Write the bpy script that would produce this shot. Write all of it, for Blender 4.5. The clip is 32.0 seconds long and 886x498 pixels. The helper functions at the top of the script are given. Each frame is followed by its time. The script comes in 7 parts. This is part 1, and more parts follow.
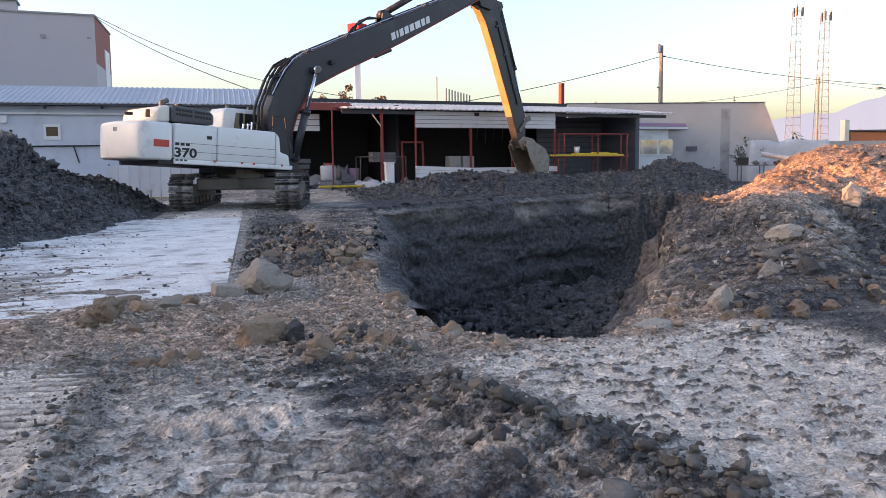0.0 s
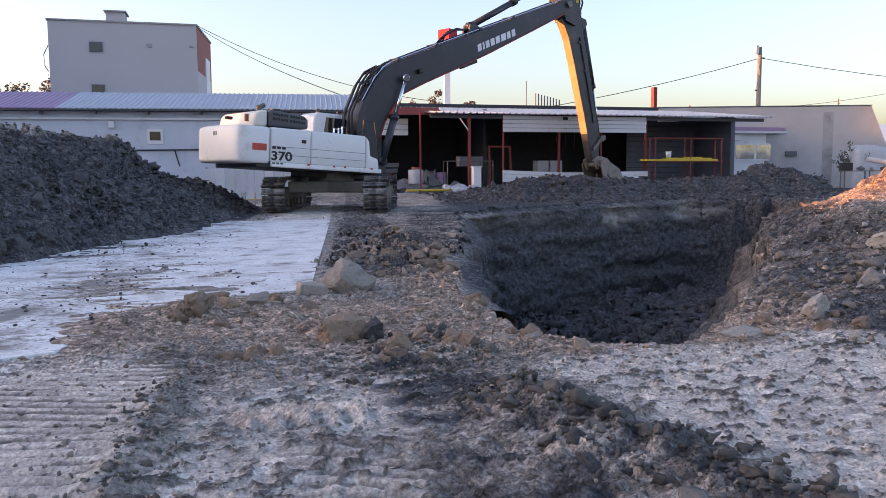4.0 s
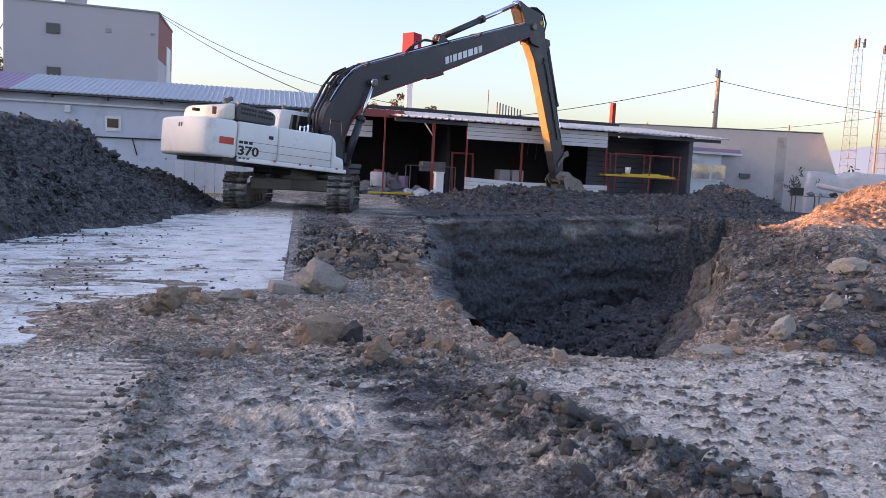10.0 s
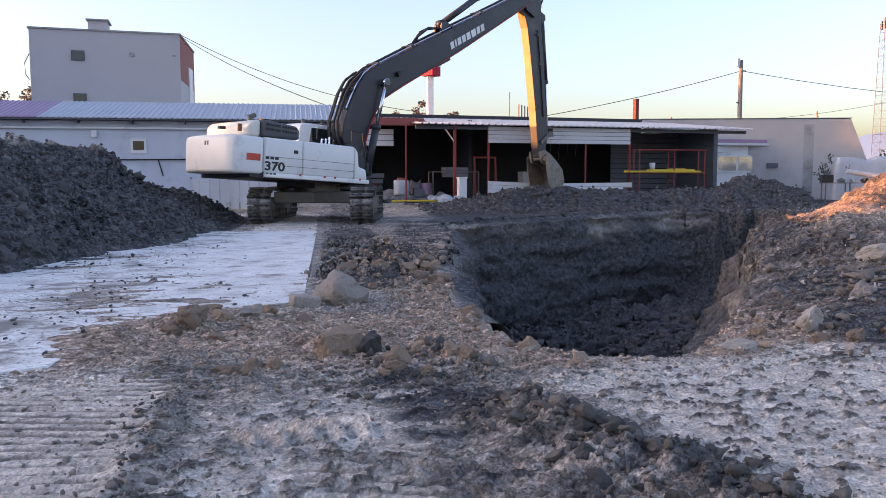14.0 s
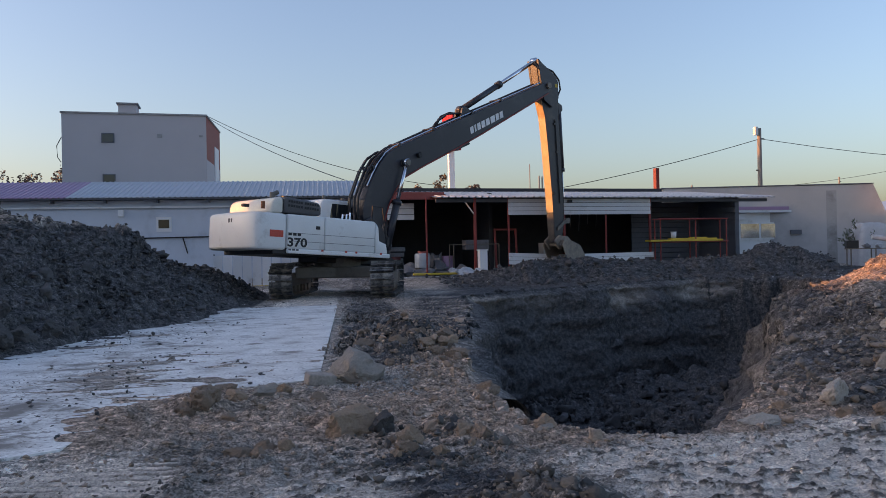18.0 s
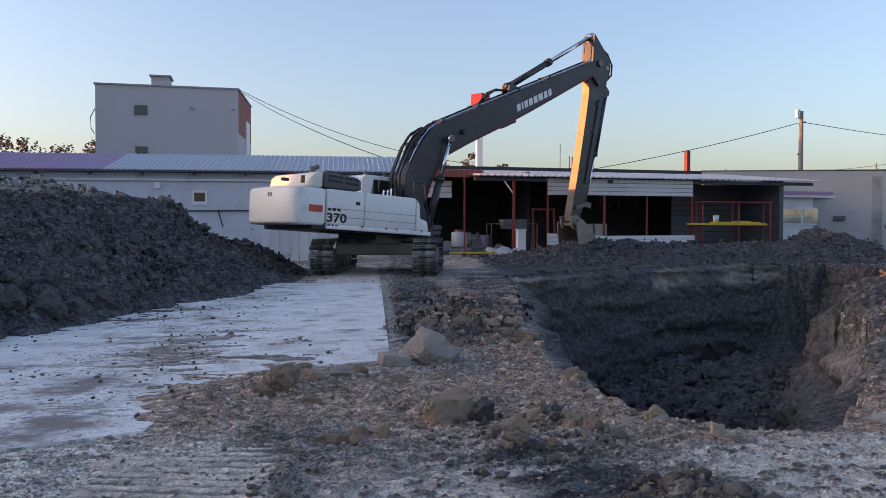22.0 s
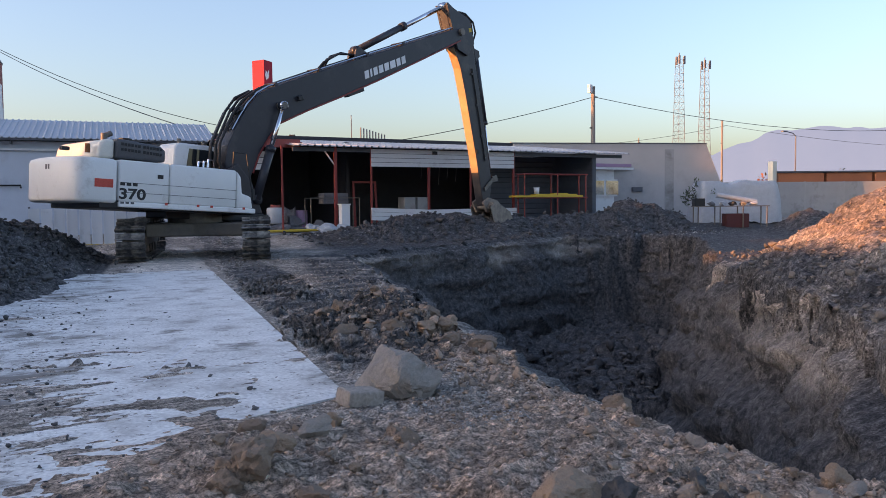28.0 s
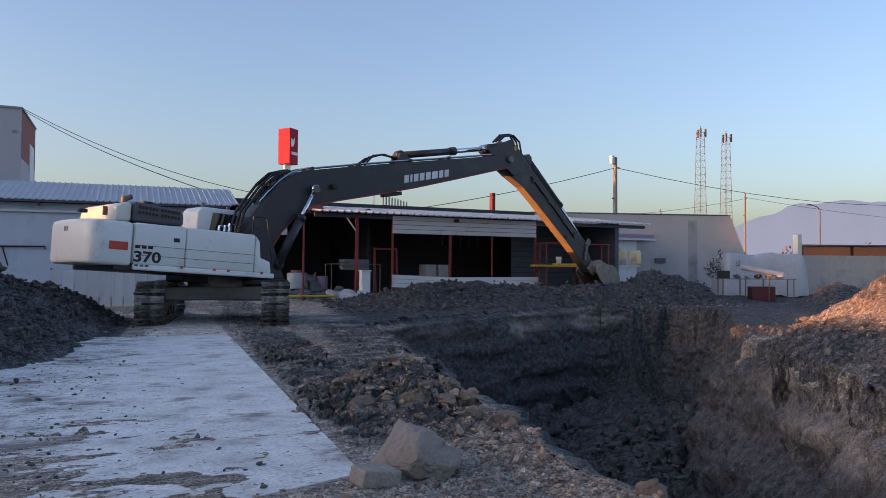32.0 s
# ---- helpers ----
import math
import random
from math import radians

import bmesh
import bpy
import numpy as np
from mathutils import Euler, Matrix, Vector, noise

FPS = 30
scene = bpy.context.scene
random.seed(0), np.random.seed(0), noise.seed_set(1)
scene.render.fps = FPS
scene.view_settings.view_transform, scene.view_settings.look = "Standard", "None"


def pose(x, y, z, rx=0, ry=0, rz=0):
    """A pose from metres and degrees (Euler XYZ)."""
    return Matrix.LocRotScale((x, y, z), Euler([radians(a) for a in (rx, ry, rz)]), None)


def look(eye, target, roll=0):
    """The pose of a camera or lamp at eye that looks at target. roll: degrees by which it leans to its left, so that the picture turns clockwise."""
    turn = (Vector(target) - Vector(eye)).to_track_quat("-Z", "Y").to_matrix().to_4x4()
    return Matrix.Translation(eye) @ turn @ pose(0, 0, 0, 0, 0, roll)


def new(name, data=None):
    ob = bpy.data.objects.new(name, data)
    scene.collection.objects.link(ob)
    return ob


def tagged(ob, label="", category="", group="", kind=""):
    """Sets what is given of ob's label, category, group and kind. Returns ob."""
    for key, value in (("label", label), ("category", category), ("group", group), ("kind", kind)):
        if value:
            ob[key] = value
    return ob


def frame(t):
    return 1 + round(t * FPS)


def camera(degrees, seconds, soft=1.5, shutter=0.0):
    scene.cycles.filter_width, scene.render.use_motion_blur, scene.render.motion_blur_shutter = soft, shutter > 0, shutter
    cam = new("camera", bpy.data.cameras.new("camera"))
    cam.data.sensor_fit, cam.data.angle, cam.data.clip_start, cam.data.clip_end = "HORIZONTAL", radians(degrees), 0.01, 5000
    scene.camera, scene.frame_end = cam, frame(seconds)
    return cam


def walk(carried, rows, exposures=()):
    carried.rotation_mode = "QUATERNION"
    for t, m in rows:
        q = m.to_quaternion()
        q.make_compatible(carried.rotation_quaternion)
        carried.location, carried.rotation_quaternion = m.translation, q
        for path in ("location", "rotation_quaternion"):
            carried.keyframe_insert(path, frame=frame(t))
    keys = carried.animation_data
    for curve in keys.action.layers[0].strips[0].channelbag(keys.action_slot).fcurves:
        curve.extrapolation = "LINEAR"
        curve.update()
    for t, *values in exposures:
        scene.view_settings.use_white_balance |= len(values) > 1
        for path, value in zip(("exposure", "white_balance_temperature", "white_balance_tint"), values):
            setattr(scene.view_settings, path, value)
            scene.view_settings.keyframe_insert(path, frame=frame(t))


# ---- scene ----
cam = camera(57.5, 32.0, 0.6)
PATH = [
    (0, (-0.012, -0.003, 1.298), (0.72, 1.847, 1.087), -0.5),
    (0.5, (0.007, -0.006, 1.295), (0.849, 1.797, 1.098), -0.5),
    (1, (-0.008, -0.011, 1.301), (0.851, 1.787, 1.122), -0.5),
    (1.5, (-0.006, -0.008, 1.3), (0.823, 1.805, 1.132), -0.7),
    (2, (0.012, -0.008, 1.299), (0.784, 1.83, 1.135), -0.7),
    (2.5, (0.023, -0.015, 1.284), (0.714, 1.854, 1.115), -0.8),
    (3, (0.043, -0.026, 1.272), (0.659, 1.869, 1.091), -0.6),
    (3.5, (0.056, -0.004, 1.263), (0.616, 1.906, 1.066), -0.5),
    (5.5, (0.039, -0.014, 1.262), (0.532, 1.915, 1.074), 0.1),
    (6, (0.044, -0.012, 1.275), (0.536, 1.921, 1.122), -0.1),
    (6.5, (0.041, -0.005, 1.292), (0.54, 1.928, 1.174), -0.5),
    (7, (0.028, 0.009, 1.296), (0.553, 1.937, 1.199), -0.6),
    (7.5, (-0.053, 0.013, 1.304), (0.521, 1.926, 1.2), -0.1),
    (8, (-0.122, 0.043, 1.28), (0.501, 1.939, 1.149), 0.7),
    (8.5, (-0.166, 0.057, 1.274), (0.495, 1.937, 1.111), 1.8),
    (9, (-0.181, 0.061, 1.275), (0.49, 1.936, 1.093), 2.6),
    (9.5, (-0.183, 0.057, 1.271), (0.476, 1.936, 1.083), 2.9),
    (10, (-0.186, 0.056, 1.274), (0.453, 1.943, 1.09), 2.8),
    (10.5, (-0.187, 0.055, 1.279), (0.437, 1.947, 1.101), 2.6),
    (11, (-0.188, 0.062, 1.277), (0.425, 1.958, 1.103), 2.5),
    (11.5, (-0.189, 0.065, 1.275), (0.414, 1.964, 1.101), 2.5),
    (12, (-0.188, 0.06, 1.276), (0.407, 1.961, 1.099), 2.4),
    (12.5, (-0.188, 0.056, 1.276), (0.397, 1.959, 1.093), 2.2),
    (13, (-0.18, 0.058, 1.277), (0.395, 1.964, 1.089), 1.7),
    (13.5, (-0.14, 0.065, 1.276), (0.43, 1.973, 1.09), 0.8),
    (14, (-0.064, 0.048, 1.282), (0.506, 1.957, 1.11), -0.1),
    (14.5, (0.019, 0.036, 1.285), (0.589, 1.947, 1.14), -1.0),
    (15, (0.04, 0.022, 1.299), (0.607, 1.936, 1.185), -1.5),
    (15.5, (0.03, 0.021, 1.299), (0.588, 1.94, 1.219), -1.7),
    (17.5, (0.035, 0.017, 1.315), (0.557, 1.947, 1.317), -1.3),
    (18, (0.034, 0.035, 1.319), (0.552, 1.967, 1.325), -1.1),
    (18.5, (0.033, 0.051, 1.313), (0.552, 1.983, 1.313), -0.9),
    (19, (0.021, 0.052, 1.304), (0.542, 1.983, 1.288), -0.6),
    (19.5, (-0.023, 0.09, 1.301), (0.502, 2.02, 1.268), -0.1),
    (20, (-0.133, 0.175, 1.298), (0.388, 2.105, 1.252), 0.2),
    (20.5, (-0.245, 0.221, 1.305), (0.26, 2.155, 1.252), 0.3),
    (21, (-0.284, 0.337, 1.278), (0.197, 2.278, 1.229), 0.2),
    (21.5, (-0.314, 0.482, 1.292), (0.152, 2.426, 1.248), 0.2),
    (22, (-0.456, 0.634, 1.297), (0.007, 2.579, 1.252), 0.1),
    (22.5, (-0.763, 0.745, 1.325), (-0.295, 2.688, 1.266), -0.0),
    (23, (-0.963, 0.875, 1.331), (-0.48, 2.814, 1.251), 0.1),
    (23.5, (-1.136, 1.118, 1.325), (-0.621, 3.047, 1.215), 0.4),
    (24, (-1.34, 1.306, 1.318), (-0.769, 3.218, 1.184), 0.9),
    (24.5, (-1.44, 1.524, 1.327), (-0.798, 3.412, 1.179), 1.4),
    (25, (-1.442, 1.831, 1.332), (-0.717, 3.689, 1.179), 1.8),
    (25.5, (-1.53, 2.112, 1.316), (-0.739, 3.944, 1.173), 1.5),
    (26, (-1.56, 2.419, 1.351), (-0.717, 4.228, 1.216), 0.9),
    (26.5, (-1.511, 2.757, 1.333), (-0.612, 4.538, 1.2), 0.3),
    (28.5, (-1.31, 3.585, 1.406), (-0.34, 5.331, 1.308), -0.7),
    (29, (-1.275, 3.671, 1.385), (-0.323, 5.429, 1.331), -0.5),
    (29.5, (-1.251, 3.674, 1.395), (-0.304, 5.436, 1.379), -0.6),
    (30, (-1.239, 3.687, 1.396), (-0.291, 5.448, 1.407), -0.2),
    (30.5, (-1.237, 3.691, 1.392), (-0.288, 5.452, 1.42), -0.1),
    (31, (-1.231, 3.698, 1.392), (-0.287, 5.461, 1.432), 0.1),
    (31.5, (-1.238, 3.686, 1.389), (-0.302, 5.453, 1.437), 0.2),
    (32, (-1.24, 3.695, 1.398), (-0.315, 5.468, 1.45), 0.4),
]
EXPOSURES = [
    (0, 2.31, 8950, 28), (1, 2.11, 8650, 33), (2, 1.96, 8150, 33), (3.5, 2.06, 8250, 33), (5.5, 2.5, 8750, 33), (6, 2.45, 8750, 33),
    (6.5, 2.0, 8350, 31), (7, 1.62, 8000, 29), (8, 1.6, 7940, 31), (9, 2.1, 8290, 33), (10, 2.2, 8290, 33), (14, 2.2, 8290, 33),
    (15, 1.8, 7990, 31), (15.5, 1.67, 8130, 25), (17.5, 1.42, 7930, 26), (19, 1.42, 7930, 26), (21, 1.59, 8080, 26), (23, 1.69, 7960, 29),
    (24.5, 1.87, 8070, 29), (26, 1.87, 8070, 29), (28.5, 1.69, 7840, 26), (29.5, 1.44, 7690, 26), (32, 1.39, 7590, 26),
]
walk(cam, [(t, look(eye, target, roll)) for t, eye, target, roll in PATH], EXPOSURES)

# ---- light: a low evening sun from the west, clear sky ----
SUN_TO = Vector((-0.977, 0.155, 0.148)).normalized()
world = bpy.data.worlds.new("evening_sky")
scene.world = world
world.use_nodes = True
_wn = world.node_tree
_sky = _wn.nodes.new("ShaderNodeTexSky")
_sky.sky_type, _sky.sun_disc = "NISHITA", False
_sky.sun_elevation = math.asin(SUN_TO.z)
_sky.sun_rotation = math.atan2(SUN_TO.x, SUN_TO.y)
_sky.air_density, _sky.dust_density, _sky.ozone_density = 1.0, 2.9, 3.2
_bg = _wn.nodes["Background"]
_bg.inputs["Strength"].default_value = 0.15
_wn.links.new(_sky.outputs["Color"], _bg.inputs["Color"])
sun = new("sun", bpy.data.lights.new("sun", "SUN"))
sun.data.energy, sun.data.angle, sun.data.color = 2.7, radians(0.5), (1.0, 0.45, 0.15)
sun.matrix_world = look(SUN_TO * 200, (0, 0, 0))

# ---- materials ----
def rgb(c):
    return (*c, 1.0)


def material(name, base, rough=0.7, metal=0.0, var=0.25, scale=3.0, fine=40.0, bump=0.15, dirt=None, dirt_scale=1.2, dirt_amount=0.4, spec=0.4, island=False):
    m = bpy.data.materials.new(name)
    m.use_nodes = True
    nt = m.node_tree
    p = nt.nodes["Principled BSDF"]
    tc = nt.nodes.new("ShaderNodeTexCoord")
    info = nt.nodes.new("ShaderNodeObjectInfo")
    n1, n2 = nt.nodes.new("ShaderNodeTexNoise"), nt.nodes.new("ShaderNodeTexNoise")
    n1.inputs["Scale"].default_value, n2.inputs["Scale"].default_value = scale, fine
    n1.inputs["Detail"].default_value, n2.inputs["Detail"].default_value = 6, 5
    n1.inputs["Roughness"].default_value = 0.62
    for n in (n1, n2):
        nt.links.new(tc.outputs["Object"], n.inputs["Vector"])
    add = nt.nodes.new("ShaderNodeMath")
    add.operation = "ADD"
    nt.links.new(n1.outputs["Fac"], add.inputs[0])
    nt.links.new(n2.outputs["Fac"], add.inputs[1])
    rng = nt.nodes.new("ShaderNodeMapRange")
    rng.inputs["From Min"].default_value, rng.inputs["From Max"].default_value = 0.6, 1.4
    rng.inputs["To Min"].default_value, rng.inputs["To Max"].default_value = 1 - var, 1 + var
    nt.links.new(add.outputs[0], rng.inputs["Value"])
    mul = nt.nodes.new("ShaderNodeMixRGB")
    mul.blend_type = "MULTIPLY"
    mul.inputs["Fac"].default_value = 1
    mul.inputs["Color1"].default_value = rgb(base)
    nt.links.new(rng.outputs["Result"], mul.inputs["Color2"])
    col = mul.outputs["Color"]
    if dirt:
        n3 = nt.nodes.new("ShaderNodeTexNoise")
        n3.inputs["Scale"].default_value, n3.inputs["Detail"].default_value = dirt_scale, 10
        n3.inputs["Roughness"].default_value = 0.68
        nt.links.new(tc.outputs["Object"], n3.inputs["Vector"])
        r3 = nt.nodes.new("ShaderNodeMapRange")
        r3.inputs["From Min"].default_value, r3.inputs["From Max"].default_value = 0.62 - 0.3 * dirt_amount, 0.8 - 0.3 * dirt_amount
        nt.links.new(n3.outputs["Fac"], r3.inputs["Value"])
        mx = nt.nodes.new("ShaderNodeMixRGB")
        nt.links.new(r3.outputs["Result"], mx.inputs["Fac"])
        nt.links.new(col, mx.inputs["Color1"])
        mx.inputs["Color2"].default_value = rgb(dirt)
        col = mx.outputs["Color"]
    hsv = nt.nodes.new("ShaderNodeHueSaturation")
    vr = nt.nodes.new("ShaderNodeMapRange")
    vr.inputs["To Min"].default_value, vr.inputs["To Max"].default_value = 0.92, 1.08
    if island:
        geo = nt.nodes.new("ShaderNodeNewGeometry")
        vr.inputs["To Min"].default_value, vr.inputs["To Max"].default_value = 0.6, 1.4
        nt.links.new(geo.outputs["Random Per Island"], vr.inputs["Value"])
    else:
        nt.links.new(info.outputs["Random"], vr.inputs["Value"])
    nt.links.new(vr.outputs["Result"], hsv.inputs["Value"])
    nt.links.new(col, hsv.inputs["Color"])
    nt.links.new(hsv.outputs["Color"], p.inputs["Base Color"])
    rr = nt.nodes.new("ShaderNodeMapRange")
    rr.inputs["To Min"].default_value, rr.inputs["To Max"].default_value = max(0.02, rough - 0.12), min(1, rough + 0.12)
    nt.links.new(n1.outputs["Fac"], rr.inputs["Value"])
    nt.links.new(rr.outputs["Result"], p.inputs["Roughness"])
    p.inputs["Metallic"].default_value = metal
    p.inputs["Specular IOR Level"].default_value = spec
    if bump:
        b = nt.nodes.new("ShaderNodeBump")
        b.inputs["Strength"].default_value, b.inputs["Distance"].default_value = bump, 0.02
        nt.links.new(add.outputs[0], b.inputs["Height"])
        nt.links.new(b.outputs["Normal"], p.inputs["Normal"])
    return m


M = {
    "white_paint": material("white_paint", (0.78, 0.78, 0.76), 0.38, var=0.06, scale=1.5, bump=0.02, dirt=(0.45, 0.42, 0.38), dirt_amount=0.1),
    "boom_paint": material("boom_paint", (0.030, 0.031, 0.040), 0.42, var=0.25, bump=0.03, dirt=(0.060, 0.058, 0.062), dirt_amount=0.3),
    "arm_paint": material("arm_paint", (0.040, 0.040, 0.046), 0.45, var=0.3, bump=0.04, dirt=(0.085, 0.075, 0.068), dirt_amount=0.35),
    "sunlit_paint": material("sunlit_paint", (0.40, 0.265, 0.14), 0.5, var=0.2, scale=2, bump=0.03, dirt=(0.30, 0.19, 0.08), dirt_amount=0.25),
    "red_paint": material("red_paint", (0.27, 0.045, 0.04), 0.55, var=0.25, bump=0.03),
    "steel_dirty": material("steel_dirty", (0.16, 0.145, 0.13), 0.55, 0.4, var=0.35, scale=6, bump=0.25, dirt=(0.20, 0.17, 0.14), dirt_amount=0.6),
    "track_steel": material("track_steel", (0.10, 0.098, 0.098), 0.45, 0.5, var=0.6, scale=8, bump=0.4, dirt=(0.36, 0.34, 0.31), dirt_amount=0.5, dirt_scale=4),
    "chrome": material("chrome", (0.75, 0.76, 0.78), 0.15, 1.0, var=0.04, bump=0.0),
    "rubber": material("rubber", (0.02, 0.02, 0.021), 0.5, var=0.3, bump=0.05),
    "black_plastic": material("black_plastic", (0.02, 0.02, 0.022), 0.5, var=0.2, bump=0.05),
    "grey_grille": material("grey_grille", (0.10, 0.10, 0.105), 0.55, var=0.2, bump=0.05),
    "warning_red": material("warning_red", (0.62, 0.07, 0.05), 0.35, var=0.3, bump=0.0),
    "tan_paint": material("tan_paint", (0.70, 0.66, 0.58), 0.45, var=0.15, bump=0.02),
    "cream": material("cream", (0.72, 0.67, 0.55), 0.4, var=0.1, bump=0.02),
    "plaster_blue": material("plaster_blue", (0.56, 0.615, 0.69), 0.85, var=0.12, scale=0.8, bump=0.1, dirt=(0.40, 0.44, 0.50), dirt_scale=0.6, dirt_amount=0.3),
    "plaster_grey": material("plaster_grey", (0.44, 0.43, 0.43), 0.9, var=0.12, scale=0.5, bump=0.1, dirt=(0.34, 0.33, 0.33), dirt_scale=0.3, dirt_amount=0.35),
    "plaster_mauve": material("plaster_mauve", (0.50, 0.47, 0.48), 0.9, var=0.06, scale=0.4, bump=0.05),
    "brick_red": material("brick_red", (0.32, 0.12, 0.10), 0.85, var=0.25, scale=4, bump=0.2),
    "roof_metal": material("roof_metal", (0.40, 0.43, 0.47), 0.5, 0.3, var=0.12, scale=0.7, bump=0.03),
    "roof_purple": material("roof_purple", (0.36, 0.22, 0.34), 0.45, 0.2, var=0.12, scale=0.7, bump=0.03),
    "roof_red": material("roof_red", (0.36, 0.09, 0.08), 0.5, 0.1, var=0.2, scale=1.5, bump=0.05),
    "panel_white": material("panel_white", (0.70, 0.71, 0.72), 0.5, var=0.08, scale=1.0, bump=0.02, dirt=(0.45, 0.44, 0.43), dirt_amount=0.15),
    "panel_dark": material("panel_dark", (0.10, 0.11, 0.13), 0.6, var=0.2, bump=0.05),
    "wood": material("wood", (0.42, 0.30, 0.12), 0.7, var=0.25, scale=5, bump=0.15),
    "wood_yellow": material("wood_yellow", (0.62, 0.42, 0.05), 0.6, var=0.2, scale=5, bump=0.1),
    "concrete": material("concrete", (0.56, 0.56, 0.555), 0.8, var=0.3, scale=4, fine=30, bump=0.25, dirt=(0.27, 0.255, 0.245), dirt_scale=2.0, dirt_amount=0.5),
    "concrete_wall": material("concrete_wall", (0.36, 0.36, 0.36), 0.9, var=0.18, scale=0.8, bump=0.15, dirt=(0.22, 0.21, 0.20), dirt_scale=0.9, dirt_amount=0.4),
    "pole_concrete": material("pole_concrete", (0.24, 0.21, 0.19), 0.85, var=0.12, bump=0.1),
    "lattice": material("lattice", (0.15, 0.15, 0.17), 0.7, 0.0, var=0.1, bump=0.0),
    "sign_red": material("sign_red", (0.42, 0.05, 0.07), 0.85, var=0.06, bump=0.0, spec=0.05),
    "glass_office": material("glass_office", (0.62, 0.55, 0.48), 0.14, 0.85, var=0.5, scale=1.3, bump=0.0),
    "maroon": material("maroon", (0.10, 0.025, 0.025), 0.6, var=0.2, bump=0.05),
    "sign_dull": material("sign_dull", (0.18, 0.055, 0.05), 0.85, var=0.1, bump=0.0, spec=0.05),
    "tooth_steel": material("tooth_steel", (0.42, 0.40, 0.38), 0.4, 0.5, var=0.3, bump=0.1),
    "worn_steel": material("worn_steel", (0.24, 0.20, 0.17), 0.5, 0.25, var=0.45, scale=7, bump=0.3, dirt=(0.15, 0.13, 0.115), dirt_amount=0.45, dirt_scale=3),
    "sign_white": material("sign_white", (0.78, 0.78, 0.78), 0.4, var=0.05, bump=0.0),
    "plastic_sheet": material("plastic_sheet", (0.42, 0.46, 0.50), 0.4, var=0.2, scale=4, bump=0.4),
    "junk_grey": material("junk_grey", (0.16, 0.16, 0.17), 0.7, var=0.4, scale=5, bump=0.2),
    "rust": material("rust", (0.24, 0.09, 0.04), 0.85, var=0.4, scale=3, bump=0.2),
    "rock_brown": material("rock_brown", (0.36, 0.25, 0.175), 0.9, var=0.35, scale=9, fine=40, bump=0.55),
    "rock_grey": material("rock_grey", (0.33, 0.285, 0.245), 0.9, var=0.35, scale=9, fine=40, bump=0.55),
    "rock_pale": material("rock_pale", (0.44, 0.385, 0.33), 0.9, var=0.355, scale=9, fine=40, bump=0.55),
    "clod_dark": material("clod_dark", (0.085, 0.081, 0.079), 0.95, var=0.35, scale=9, fine=40, bump=0.55),
    "clod_brown": material("clod_brown", (0.27, 0.195, 0.145), 0.95, var=0.35, scale=9, fine=40, bump=0.55),
    "crumb_grey": material("crumb_grey", (0.3, 0.255, 0.215), 0.95, var=0.35, scale=6, fine=60, bump=0.5, island=True),
    "crumb_clay": material("crumb_clay", (0.33, 0.245, 0.188), 0.95, var=0.35, scale=6, fine=60, bump=0.5, island=True),
    "crumb_dark": material("crumb_dark", (0.095, 0.092, 0.092), 0.95, var=0.35, scale=6, fine=60, bump=0.5, island=True),
    "crumb_mud": material("crumb_mud", (0.16, 0.142, 0.125), 0.9, var=0.4, scale=6, fine=60, bump=0.5, island=True),
    "crumb_ridge": material("crumb_ridge", (0.125, 0.113, 0.10), 0.95, var=0.35, scale=6, fine=60, bump=0.5, island=True),
    "crumb_slope": material("crumb_slope", (0.17, 0.147, 0.128), 0.95, var=0.35, scale=6, fine=60, bump=0.5, island=True),
    "gravel_pale": material("gravel_pale", (0.36, 0.34, 0.32), 0.9, var=0.3, bump=0.3, island=True),
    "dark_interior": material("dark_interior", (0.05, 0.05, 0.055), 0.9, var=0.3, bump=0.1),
    "foliage_far": material("foliage_far", (0.17, 0.13, 0.10), 0.95, var=0.4, scale=0.6, bump=0.2),
    "bark": material("bark", (0.12, 0.09, 0.07), 0.95, var=0.3, bump=0.3),
    "leaf": material("leaf", (0.055, 0.075, 0.04), 0.8, var=0.4, bump=0.0),
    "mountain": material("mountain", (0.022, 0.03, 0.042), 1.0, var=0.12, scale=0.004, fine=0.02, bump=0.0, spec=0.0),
    "container_red": material("container_red", (0.38, 0.13, 0.06), 0.7, var=0.25, scale=0.5, bump=0.1),
}


def glass_material(name, tint):
    m = bpy.data.materials.new(name)
    m.use_nodes = True
    p = m.node_tree.nodes["Principled BSDF"]
    p.inputs["Base Color"].default_value = rgb(tint)
    p.inputs["Roughness"].default_value = 0.05
    p.inputs["Specular IOR Level"].default_value = 0.8
    return m


# far hills: a blue-grey glow in the material stands for bright evening haze
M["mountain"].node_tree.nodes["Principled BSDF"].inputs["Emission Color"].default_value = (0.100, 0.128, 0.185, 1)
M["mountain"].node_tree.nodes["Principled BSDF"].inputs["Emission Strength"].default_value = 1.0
M["glass_dark"] = glass_material("glass_dark", (0.02, 0.025, 0.03))


